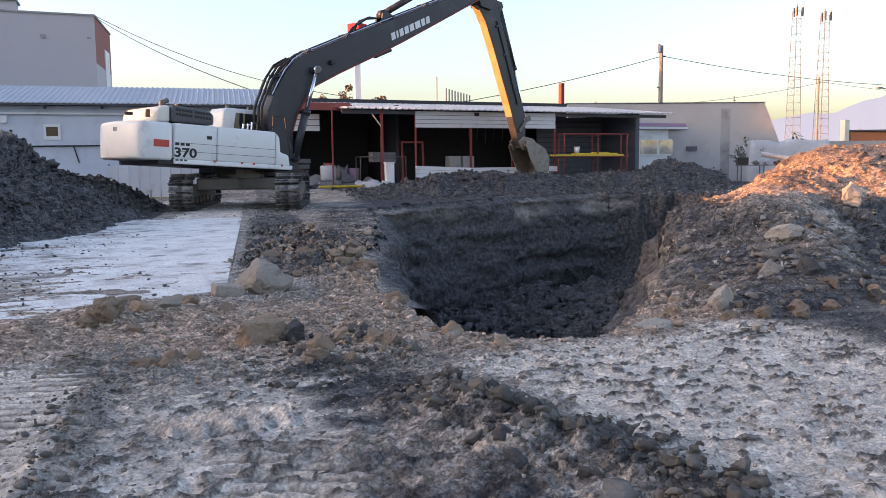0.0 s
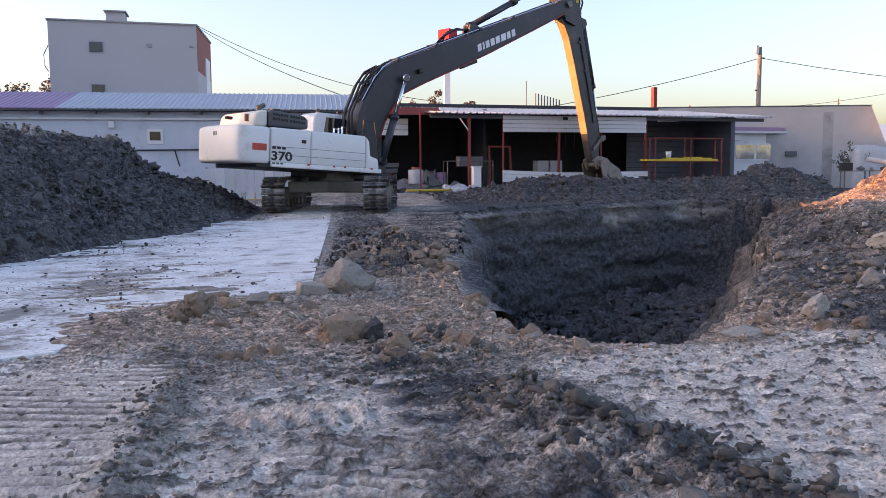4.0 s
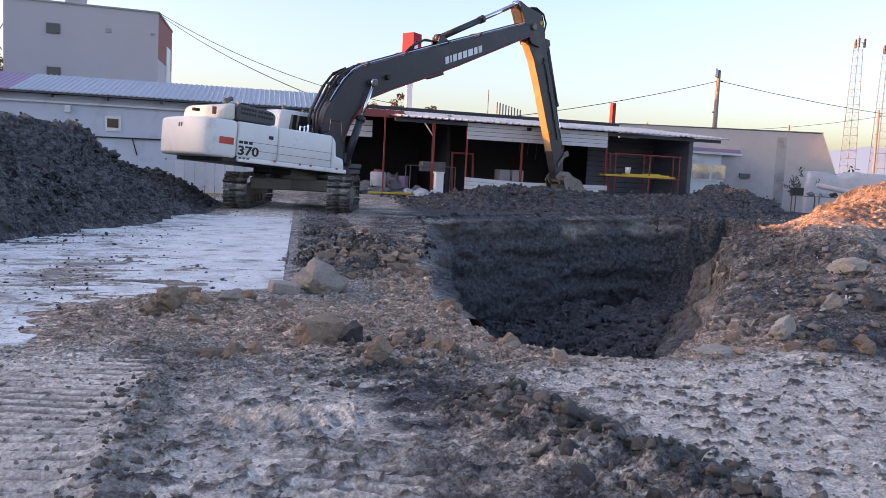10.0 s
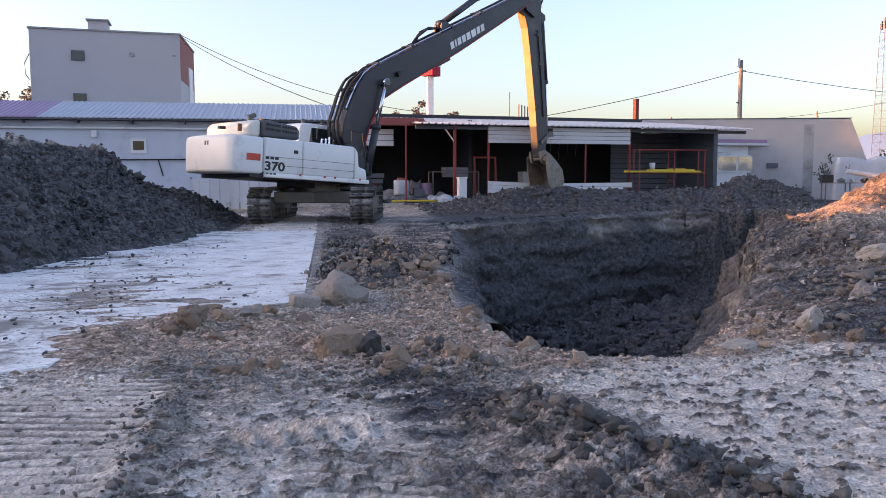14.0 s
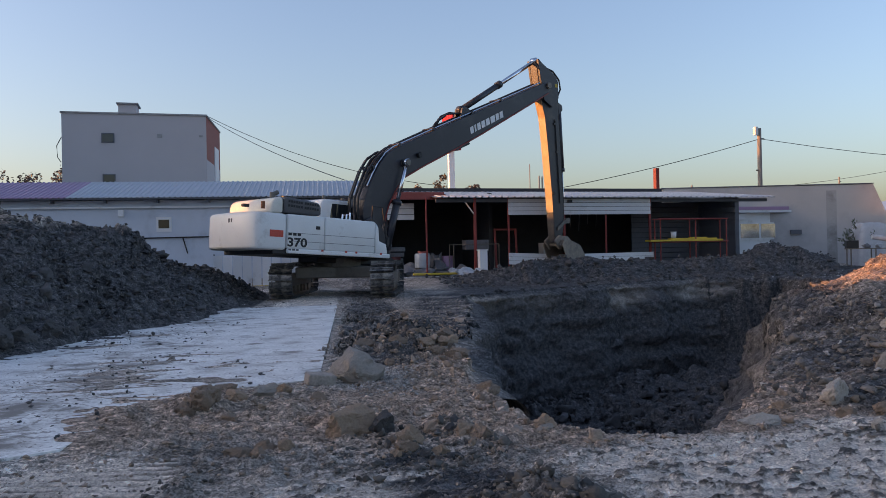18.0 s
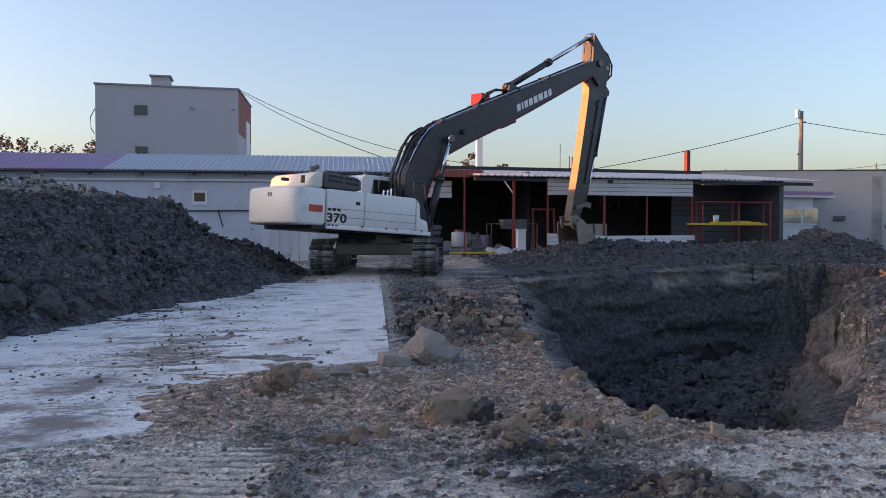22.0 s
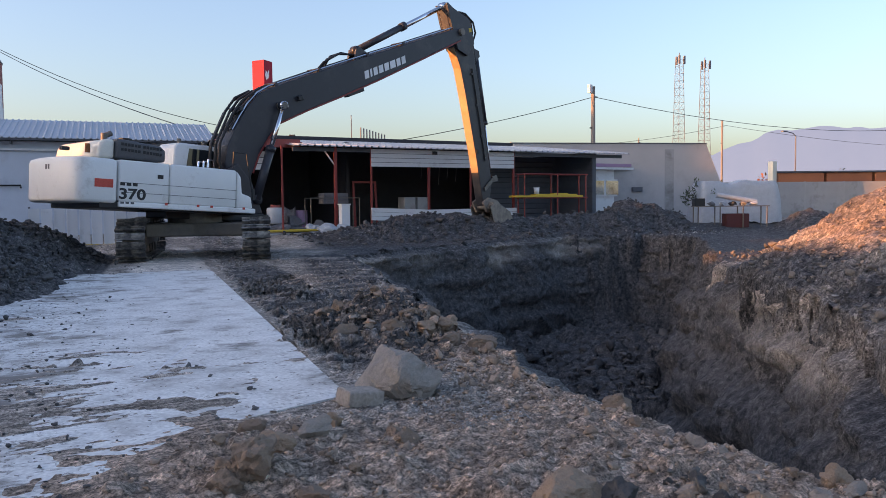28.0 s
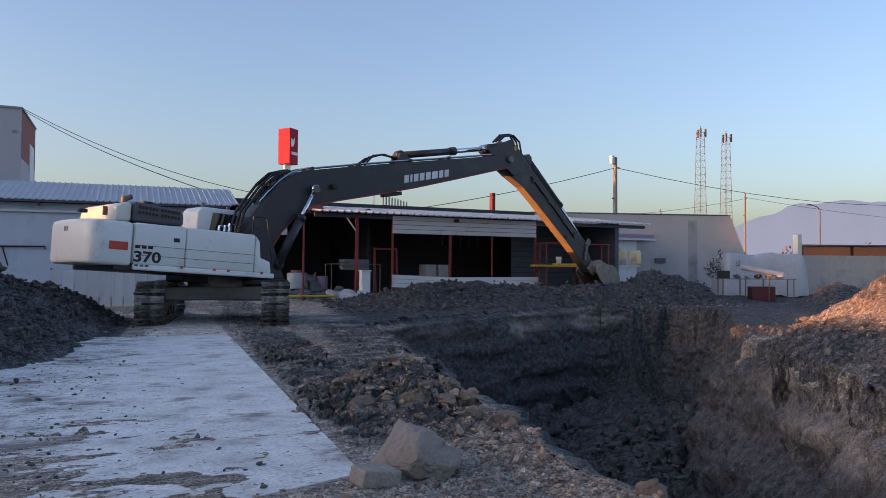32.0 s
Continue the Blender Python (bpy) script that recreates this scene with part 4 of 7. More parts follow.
def build_undercarriage():
    base = pose(0, 0, 0, 0, 0, 74)
    inv = base.to_3x3()
    shoe = mesh_of("track_shoe", track_shape(), "track_steel")
    roller = mesh_of("roller", Shape().bar((0, -0.17, 0), (0, 0.17, 0), 0.15, 14), "steel_dirty", bevel=0.02)
    for side in (-1.66, 1.42):
        fr = Shape()
        fr.prism([(-1.75, 0.34), (1.75, 0.34), (1.95, 0.5), (1.75, 0.72), (-1.75, 0.72), (-1.95, 0.5)], side - 0.2, side + 0.2)
        part("track_frame", fr, "steel_dirty", excavator, "mud-caked steel track frame", 0.03, m=base)
        for end, nm in ((-1.9, "sprocket"), (1.9, "idler")):
            w = Shape().bar((end, side - 0.12, 0.52), (end, side + 0.12, 0.52), 0.40, 24).bar((end, side - 0.22, 0.52), (end, side + 0.22, 0.52), 0.19, 16).bar((end, side - 0.25, 0.52), (end, side + 0.25, 0.52), 0.08, 12)
            part(nm, w, "steel_dirty", excavator, bevel=0.02, m=base)
        for k in range(6):
            share("roller", roller, excavator, base @ pose(-1.45 + 0.58 * k, side, 0.24))
        # the loop of shoes
        r, half = 0.47, 1.9
        total = 4 * half + 2 * math.pi * r
        n = 50
        for k in range(n):
            s = total * k / n
            if s < 2 * half:
                p, a = (-half + s, 0.52 + r), 0
            elif s < 2 * half + math.pi * r:
                th = (s - 2 * half) / r
                p, a = (half + r * math.sin(th), 0.52 + r * math.cos(th)), th
            elif s < 4 * half + math.pi * r:
                p, a = (half - (s - 2 * half - math.pi * r), 0.52 - r), math.pi
            else:
                th = math.pi + (s - 4 * half - math.pi * r) / r
                p, a = (-half + r * math.sin(th), 0.52 + r * math.cos(th)), th
            sag = -0.03 * math.sin(math.pi * s / (2 * half)) if s < 2 * half else 0
            share("track_shoe", shoe, excavator, base @ pose(p[0], side + 0.012 * math.sin(k * 2.4), p[1] + sag, 0, math.degrees(a) + 2.5 * math.sin(k * 1.7), 0))
    car = Shape()
    car.slab([(-1.1, -1.45), (1.1, -1.45), (0.75, 0), (1.1, 1.22), (-1.1, 1.22), (-0.75, 0)], 0.55, 0.92)
    part("car_body", car, "steel_dirty", excavator, "dirty steel car body between the tracks", 0.04, m=base)
    part("swing_bearing", Shape().bar((0, 0, 0.9), (0, 0, 1.3), 0.75, 32), "steel_dirty", excavator, bevel=0.02)


def rounded_side(x0, x1, z0, z1, y0, y1, bevel, name, mat, parent, label=""):
    return part(name, Shape().box((x0, y0, z0), (x1, y1, z1)), mat, parent, label, bevel, True)


def build_house():
    """The upper structure in its own space: x ahead, y to its left."""
    house = part("upper_deck", Shape().box((-3.4, -1.40, 1.22), (0.95, 1.42, 1.42)).box((-1.2, -0.55, 1.05), (1.95, 0.55, 1.3)), "black_plastic", excavator, "dark steel slewing deck", 0.03)
    # counterweight with a rounded back
    cw = Shape()
    back = [(-2.97, -1.47)] + [(-3.64 - 0.56 * math.cos(a) ** 0.65 if math.cos(a) > 0 else -3.64, 1.47 * math.sin(a)) for a in np.linspace(-math.pi / 2, math.pi / 2, 15)] + [(-2.97, 1.47)]
    cw.slab(back, 1.34, 2.42)
    part("counterweight", cw, "white_paint", house, "white rounded counterweight", 0.10, True)
    for k in range(8):
        y = -1.15 + 0.12 * k
        part("lettering_bar", Shape().box((-4.20 + 0.012 * (7 - k) ** 1.5, y, 2.12), (-4.05 + 0.012 * (7 - k) ** 1.5, y + 0.08, 2.24)), "grey_grille", house)
    part("hazard_plate", Shape().box((-3.55, -1.481, 1.72), (-3.10, -1.465, 1.92)), "warning_red", house, "red and orange reflective plate")
    # side cabinets along the right flank
    for x0, x1, nm in ((-2.94, -1.62, "engine_door"), (-1.60, 0.36, "side_door")):
        part(nm, Shape().box((x0, -1.47, 1.40), (x1, -0.62, 2.42)), "white_paint", house, "white hinged side door", 0.05, True)
    part("front_box", Shape().prism([(0.38, 1.40), (0.90, 1.40), (0.84, 1.72), (0.55, 1.80), (0.50, 2.24), (0.38, 2.40)], -1.47, -0.70), "white_paint", house, "white stepped tool box", 0.04, True)
    part("sill", Shape().box((-2.94, -1.50, 1.26), (0.98, -1.30, 1.40)), "white_paint", house, "", 0.03)
    for x in (-1.75, -0.85, -0.45, 0.55):
        part("reflector", Shape().box((x, -1.512, 1.36), (x + 0.07, -1.498, 1.42)), "warning_red", house)
    part("door_latch", Shape().box((-1.95, -1.482, 2.02), (-1.80, -1.466, 2.12)), "black_plastic", house)
    for z in (1.62, 1.86):
        part("door_seam", Shape().box((-2.9, -1.474, z), (0.36, -1.466, z + 0.012)), "grey_grille", house)
    part("left_body", Shape().box((-2.94, -0.6, 1.40), (-1.0, 1.42, 2.46)), "white_paint", house, "", 0.05, True)
    # engine hood with louvres
    hood = part("engine_hood", Shape().prism([(-3.42, 2.44), (-3.36, 2.78), (-3.22, 2.90), (-2.97, 2.93), (-2.97, 2.44)], -1.25, 1.2), "tan_paint", house, "cream engine hood", 0.08, True)
    gr = part("cooler_cover", Shape().prism([(-2.95, 2.46), (-2.95, 2.95), (-1.78, 2.86), (-1.64, 2.76), (-1.64, 2.46)], -1.30, 0.5), "grey_grille", house, "grey perforated cooler cover", 0.07, True)
    slot = mesh_of("vent_slot", Shape().box((0, -1.312, 0), (0.062, -1.29, 0.07)), "black_plastic")
    for r in range(2):
        for k in range(12):
            share("vent_slot", slot, gr, pose(-2.84 + 0.088 * k + (0.05 if k > 5 else 0), 0, 2.78 - 0.13 * r - 0.004 * k))
    part("exhaust_pipe", Shape().bar((-2.9, -0.5, 2.85), (-2.9, -0.5, 3.12), 0.08, 14).bar((-2.9, -0.5, 3.05), (-2.72, -0.5, 3.14), 0.07, 12), "steel_dirty", house)
    part("intake_cap", Shape().bar((-2.2, -0.2, 2.9), (-2.2, -0.2, 3.08), 0.17, 16), "rubber", house)
    part("beacon", Shape().bar((-3.55, -1.05, 2.55), (-3.55, -1.05, 2.76), 0.06, 12), "rust", house)
    part("rear_camera", Shape().box((-4.1, -0.9, 2.57), (-3.9, -0.75, 2.66)), "black_plastic", house, bevel=0.02)
    # cab on the far side
    cab = part("cab", Shape().prism([(-0.52, 1.4), (-0.46, 3.08), (-0.34, 3.22), (0.85, 3.22), (1.3, 2.35), (1.3, 1.4)], 0.42, 1.42), "white_paint", house, "white operator cab with dark windows", 0.06, True)
    part("side_window", Shape().prism([(-0.12, 2.25), (0.0, 3.08), (0.77, 3.08), (1.14, 2.38), (1.14, 2.25)], 0.405, 0.43), "glass_dark", cab)
    part("front_window", Shape().add([(0.90, 0.50, 3.14), (0.90, 1.34, 3.14), (1.31, 1.34, 2.36), (1.31, 0.50, 2.36)], [(0, 1, 2, 3)]), "glass_dark", cab)
    part("roof_lamp", Shape().bar((-0.25, 0.55, 3.22), (-0.25, 0.55, 3.34), 0.06, 10), "steel_dirty", cab)
    part("roof_lamp", Shape().bar((0.55, 0.6, 3.22), (0.55, 0.6, 3.32), 0.05, 10), "steel_dirty", cab)
    part("handrail", Shape().tube([(0.35, -1.3, 2.46), (0.35, -1.3, 2.92), (0.75, -1.32, 2.92), (0.98, -1.35, 1.7)], 0.022, 8), "black_plastic", house)
    part("mirror", Shape().box((0.92, -1.42, 1.65), (1.0, -1.36, 1.95)), "black_plastic", house)
    for dx, top in ((0.0, 2.72), (-0.3, 2.64), (-0.14, 2.66)):
        part("valve_hose", Shape().tube([(dx, -0.55, 2.4), (dx + 0.06, -0.5, top), (dx + 0.28, -0.42, top), (dx + 0.34, -0.35, 2.4)], 0.03), "chrome", house)
    part("valve_block", Shape().box((-0.5, -0.6, 2.36), (0.3, -0.1, 2.5)), "black_plastic", house, bevel=0.02)
    part("boom_bracket", Shape().prism([(0.2, 1.3), (0.5, 2.4), (1.0, 2.7), (1.5, 2.2), (1.9, 1.3)], -0.52, -0.44).prism([(0.2, 1.3), (0.5, 2.4), (1.0, 2.7), (1.5, 2.2), (1.9, 1.3)], 0.30, 0.38), "boom_paint", house, "", 0.02)
    writing("number_lettering", "370", 0.36, "black_plastic", house, pose(-2.96, -1.476, 1.47, 90, 0, 0) @ Matrix.Diagonal((1.3, 1, 1, 1)), "black painted number 370")
    for k in range(3):
        part("lettering_bar", Shape().box((-2.92 + 0.16 * k, -1.478, 1.79), (-2.80 + 0.16 * k, -1.468, 1.87)), "black_plastic", house)
    for k in range(3):
        part("lettering_bar", Shape().box((-2.92 + 0.13 * k, -1.478, 1.345), (-2.83 + 0.13 * k, -1.503, 1.395)), "grey_grille", house)
    return house


BOOM_TOP = [(0.56, -0.95), (0.62, -0.58), (0.9, -0.14), (1.24, 0.17), (1.62, 0.46), (2.02, 0.73), (2.45, 0.93), (2.9, 1.01), (4.8, 1.01), (6.8, 0.99), (9.5, 0.95), (11.7, 0.93)]
BOOM_LOW = [(12.18, 0.88), (12.28, 0.66), (12.0, 0.45), (9.5, 0.27), (7.3, 0.12), (5.6, 0.04), (4.0, 0.0), (2.85, -0.07), (2.3, -0.36), (1.8, -0.72), (1.4, -1.15), (1.1, -1.35), (0.7, -1.32)]


def build_boom():
    boom = part("boom", Shape().prism(BOOM_TOP + BOOM_LOW, -0.33, 0.33), "boom_paint", excavator, "dark grey boom with a bent neck", 0.03)
    edge = Shape()
    for (a, b), (c, d) in zip(BOOM_LOW[2:-3], BOOM_LOW[3:-2]):
        edge.box((0, -0.345, -0.02), (math.hypot(c - a, d - b), -0.30, 0.03), Matrix.Translation((a, 0, b)) @ Matrix.Rotation(-math.atan2(d - b, c - a), 4, "Y"))
    part("lower_flange", edge, "red_paint", boom, "dull red lower flange")
    pipes = [(x, z + 0.06) for x, z in BOOM_TOP[3:]]
    for y in (-0.27, -0.17, 0.08, 0.2):
        part("steel_pipe", Shape().tube([(x, y, z) for x, z in pipes], 0.028), "chrome" if y < -0.2 else "rubber", boom)
    for y, s in ((-0.28, 0.0), (-0.16, 0.06), (0.0, 0.12), (0.16, 0.04)):
        part("hose", Shape().tube([(0.4, y, -1.1), (0.48 - s, y, -0.45), (0.72 - s, y, 0.02), (1.07, y, 0.34 + s), (1.4, y, 0.64 + s), (1.85, y, 0.91 + s), (2.4, y, 1.05 + s * 0.3)], 0.04), "rubber", boom)
    for k in range(3):
        part("hose_loop", Shape().tube([(5.0 + 0.25 * k, -0.1 + 0.1 * k, 1.03), (5.4 + 0.25 * k, -0.1 + 0.1 * k, 1.22 + 0.05 * k), (6.1 + 0.15 * k, -0.1 + 0.1 * k, 1.32), (6.9, -0.1 + 0.1 * k, 1.12)], 0.035), "rubber", boom)
    for x, z in ((1.75, 0.66), (3.2, 1.0), (5.0, 1.0), (7.2, 0.98), (9.0, 0.95)):
        part("pipe_clamp", Shape().box((x - 0.05, -0.31, z), (x + 0.05, 0.28, z + 0.11)), "boom_paint", boom)
    part("cylinder_lug", Shape().prism([(6.6, 0.95), (6.85, 1.32), (7.05, 1.32), (7.4, 0.95)], -0.2, -0.12).prism([(6.6, 0.95), (6.85, 1.32), (7.05, 1.32), (7.4, 0.95)], 0.12, 0.2), "boom_paint", boom)
    part("cylinder_pin", Shape().bar((3.05, -0.62, 0.42), (3.05, 0.62, 0.42), 0.11, 14), "steel_dirty", boom)
    part("work_lamp", Shape().box((3.75, -0.46, 0.36), (3.93, -0.33, 0.52)), "black_plastic", boom, bevel=0.02)
    part("lower_lug", Shape().box((6.0, -0.1, -0.09), (6.8, 0.1, 0.04)), "boom_paint", boom, bevel=0.02)
    widths = (0.20, 0.09, 0.20, 0.21, 0.22, 0.27, 0.19, 0.20)
    x = 6.75
    for w in widths:
        a = 0.025 * (x - 6.75)
        part("lettering_block", Shape().prism([(x, 0.30 + a), (x + w, 0.31 + a), (x + w + 0.05, 0.56 + a), (x + 0.05, 0.55 + a)], -0.336, -0.33), "sign_white", boom)
        x += w + 0.07
    return boom


def build_arm():
    prof = [(-1.15, -0.30), (-0.95, -0.08), (-0.35, 0.66), (0.3, 0.74), (2.4, 0.70), (5.2, 0.58), (6.1, 0.46), (6.65, 0.22), (6.78, 0.0), (6.66, -0.14), (6.3, -0.18), (4.7, -0.14), (2.4, -0.16), (1.3, -0.20), (0.5, -0.38), (-0.5, -0.46), (-1.05, -0.50)]
    arm = part("arm", Shape().prism(prof, -0.19, 0.19), "arm_paint", excavator, "dark grey dipper arm with an ochre underside", 0.03)
    # sunlight on the dark grey underside, painted as an ochre strip
    low = Shape()
    for (xa, za), (xb, zb) in zip(prof[12:15][::-1] + [prof[11]], (prof[12:14][::-1] + [prof[11], (5.35, -0.155)])):
        low.add([(xa, -0.18, za - 0.006), (xb, -0.18, zb - 0.006), (xb, 0.18, zb - 0.006), (xa, 0.18, za - 0.006), (xa, -0.18, za + 0.02), (xb, -0.18, zb + 0.02), (xb, 0.18, zb + 0.02), (xa, 0.18, za + 0.02)],
                [(0, 1, 2, 3), (7, 6, 5, 4), (0, 4, 5, 1), (1, 5, 6, 2), (2, 6, 7, 3), (3, 7, 4, 0)])
    part("underside_plate", low, "sunlit_paint", arm, "ochre-yellow painted underside plate")
    part("arm_pipe", Shape().tube([(1.4, -0.22, 0.42), (3.2, -0.22, 0.38), (5.0, -0.22, 0.32)], 0.025), "rubber", arm)
    for xx in (1.6, 2.8, 4.0, 4.9):
        part("pipe_clamp", Shape().box((xx - 0.04, -0.245, 0.30), (xx + 0.04, -0.185, 0.46)), "arm_paint", arm)
    part("cheek_plate", Shape().prism([(-1.1, -0.5), (-0.4, 0.66), (0.5, 0.7), (0.9, 0.2), (0.6, -0.3), (-0.4, -0.44)], -0.30, -0.195), "arm_paint", arm, "", 0.01)
    part("cheek_plate", Shape().prism([(-1.1, -0.5), (-0.4, 0.66), (0.5, 0.7), (0.9, 0.2), (0.6, -0.3), (-0.4, -0.44)], 0.195, 0.30), "arm_paint", arm, "", 0.01)
    part("elbow_pin", Shape().bar((0, -0.42, 0), (0, 0.42, 0), 0.13, 16), "steel_dirty", arm)
    part("yellow_sticker", Shape().box((-0.1, -0.306, 0.5), (0.05, -0.30, 0.66)), "wood_yellow", arm)
    for k in range(3):
        y = -0.15 + 0.15 * k
        part("hose_loop", Shape().tube([(-0.75, y, 0.25), (-0.65, y, 0.62 + 0.05 * k), (-0.3, y, 1.0 + 0.06 * k), (0.1, y, 1.05), (0.45, y, 0.78)], 0.04), "rubber", arm)
    part("bucket_cylinder", Shape().bar((0.9, 0, 0.98), (3.6, 0, 0.88), 0.13, 16).bar((3.5, 0, 0.88), (3.65, 0, 0.88), 0.15, 16), "boom_paint", arm, "", 0.0, True)
    part("cylinder_rod", Shape().bar((3.6, 0, 0.88), (5.75, 0, 0.72), 0.065, 12), "chrome", arm, "chrome rod", 0.0, True)
    part("cylinder_bracket", Shape().prism([(0.6, 0.7), (0.8, 1.08), (1.0, 1.08), (1.25, 0.7)], -0.16, 0.16), "arm_paint", arm)
    for y in (-0.26, 0.21):
        part("link", Shape().add([(5.7, y, 0.62), (5.85, y, 0.62), (6.15, y, 0.0), (6.0, y, -0.02), (5.7, y + 0.05, 0.62), (5.85, y + 0.05, 0.62), (6.15, y + 0.05, 0.0), (6.0, y + 0.05, -0.02)],
                                 [(0, 1, 2, 3), (7, 6, 5, 4), (0, 4, 5, 1), (1, 5, 6, 2), (2, 6, 7, 3), (3, 7, 4, 0)]).box((5.68, y, 0.55), (5.9, y + 0.05, 0.86)), "steel_dirty", arm)
    part("pipe", Shape().tube([(0.5, -0.14, 0.8), (2.4, -0.14, 0.76), (5.0, -0.14, 0.65)], 0.03).tube([(0.5, 0.14, 0.8), (2.4, 0.14, 0.76), (5.0, 0.14, 0.65)], 0.03), "rubber", arm)
    part("clamp_bolt", Shape().bar((4.55, -0.24, -0.05), (4.55, -0.18, -0.05), 0.09, 10), "rubber", arm)
    return arm


def build_bucket():
    """x runs from the pin to the teeth; the shell bows to the outer side."""
    g = 1.14
    big = lambda pts: [(g * x, g * z) for x, z in pts]  # noqa: E731
    shell = big([(-0.15, 0.10), (0.10, 0.42), (0.55, 0.80), (1.0, 0.85), (1.38, 0.62), (1.55, 0.25), (1.62, 0.02)])
    inner = big([(1.54, 0.0), (1.46, 0.25), (1.30, 0.55), (0.98, 0.76), (0.58, 0.72), (0.18, 0.38), (0.0, 0.0)])
    b = part("bucket", Shape().prism(shell + inner, -0.50, 0.50), "worn_steel", excavator, "worn mud-stained digging bucket", 0.015)
    cheek = big([(-0.15, 0.10), (0.10, 0.42), (0.55, 0.80), (1.0, 0.85), (1.38, 0.62), (1.55, 0.25), (1.62, 0.02), (1.2, -0.08), (0.4, -0.16), (-0.05, -0.12)])
    for y in (-0.54, 0.50):
        part("side_plate", Shape().prism(cheek, y, y + 0.04), "worn_steel", b, bevel=0.01)
    for y in (-0.575, 0.54):
        part("side_cutter", Shape().prism(big([(0.75, -0.12), (1.66, -0.02), (1.60, 0.22), (1.35, 0.10), (0.8, 0.02)]), y, y + 0.035), "worn_steel", b, bevel=0.008)
    for y in (-0.3, 0.22):
        part("ear", Shape().prism(big([(-0.28, -0.2), (-0.3, 0.15), (0.0, 0.55), (0.5, 0.78), (0.3, 0.2), (0.12, -0.15)]), y, y + 0.08), "worn_steel", b, bevel=0.01)
    for y in (-0.36, -0.03, 0.30):
        wear = Shape()
        for (xa, za), (xb, zb) in zip(shell[2:6], shell[3:7]):
            wear.add([(xa, y, za), (xb, y, zb), (xb, y + 0.07, zb), (xa, y + 0.07, za), (xa * 1.02, y, za * 1.03), (xb * 1.02, y, zb * 1.03), (xb * 1.02, y + 0.07, zb * 1.03), (xa * 1.02, y + 0.07, za * 1.03)],
                     [(0, 1, 2, 3), (7, 6, 5, 4), (0, 4, 5, 1), (1, 5, 6, 2), (2, 6, 7, 3), (3, 7, 4, 0)])
        part("wear_strip", wear, "worn_steel", b)
    tooth = mesh_of("tooth", Shape().prism(big([(1.50, -0.06), (1.56, 0.12), (1.70, 0.07), (1.90, -0.02)]), -0.055, 0.055), "tooth_steel")
    for k in range(5):
        share("tooth", tooth, b, pose(0, -0.44 + 0.22 * k, 0))
    part("pin", Shape().bar((0, -0.4, 0), (0, 0.4, 0), 0.09, 12), "worn_steel", b)
    return b


def build_cylinders():
    made = {}
    for nm, y in (("boom_cylinder", -0.5), ("boom_cylinder", 0.5)):
        tube = part(nm, Shape().bar((0, 0, 0), (1.62, 0, 0), 0.13, 16).bar((1.5, 0, 0), (1.66, 0, 0), 0.155, 16).bar((0, -0.1, 0), (0, 0.1, 0), 0.15, 12), "boom_paint", excavator, "black hydraulic cylinder", 0.0, True)
        rod = part("cylinder_rod", Shape().bar((-1.5, 0, 0), (0, 0, 0), 0.07, 14).bar((0, -0.1, 0), (0, 0.1, 0), 0.13, 12), "chrome", excavator, "chrome rod", 0.0, True)
        made[y] = (tube, rod)
    tube = part("arm_cylinder", Shape().bar((0, 0, 0), (2.55, 0, 0), 0.12, 16).bar((2.4, 0, 0), (2.62, 0, 0), 0.15, 16).bar((0, -0.12, 0), (0, 0.12, 0), 0.16, 12), "boom_paint", excavator, "black hydraulic arm cylinder", 0.0, True)
    rod = part("cylinder_rod", Shape().bar((-3.0, 0, 0), (0, 0, 0), 0.085, 14).bar((0, -0.12, 0), (0, 0.12, 0), 0.15, 12), "chrome", excavator, "chrome rod", 0.0, True)
    made["arm"] = (tube, rod)
    return made


build_undercarriage()
house, boom, arm, bucket, cylinders = build_house(), build_boom(), build_arm(), build_bucket(), build_cylinders()

# ---- buildings ----
def corrugated(x0, x1, y0, z0, y1, z1, pitch=0.2, rib=0.035, thick=0.03):
    """A ribbed roof sheet between two level edges."""
    s = Shape()
    n = max(1, int(round((x1 - x0) / pitch)))
    w = (x1 - x0) / n
    prof = []
    for k in range(n):
        a = x0 + k * w
        prof += [(a, 0), (a + 0.62 * w, 0), (a + 0.72 * w, rib), (a + 0.9 * w, rib)]
    prof.append((x1, 0))
    m = len(prof)
    vs = [(x, y0, z0 + r) for x, r in prof] + [(x, y1, z1 + r) for x, r in prof] + [(x, y0, z0 + r - thick) for x, r in prof] + [(x, y1, z1 + r - thick) for x, r in prof]
    fs = [(k, k + 1, m + k + 1, m + k) for k in range(m - 1)] + [(2 * m + k, 3 * m + k, 3 * m + k + 1, 2 * m + k + 1) for k in range(m - 1)]
    fs += [(k, 2 * m + k, 2 * m + k + 1, k + 1) for k in range(m - 1)] + [(m + k, m + k + 1, 3 * m + k + 1, 3 * m + k) for k in range(m - 1)]
    return s.add(vs, fs)


def siding(x0, x1, y, z0, z1, n, depth=0.05):
    """Horizontal ribbed boards facing -y."""
    s = Shape()
    h = (z1 - z0) / n
    for k in range(n):
        z = z0 + k * h
        s.prism([(x0, z), (x1, z), (x1, z + h * 0.9), (x0, z + h * 0.9)], y - depth + 0.02 * (k % 2), y)
    return s


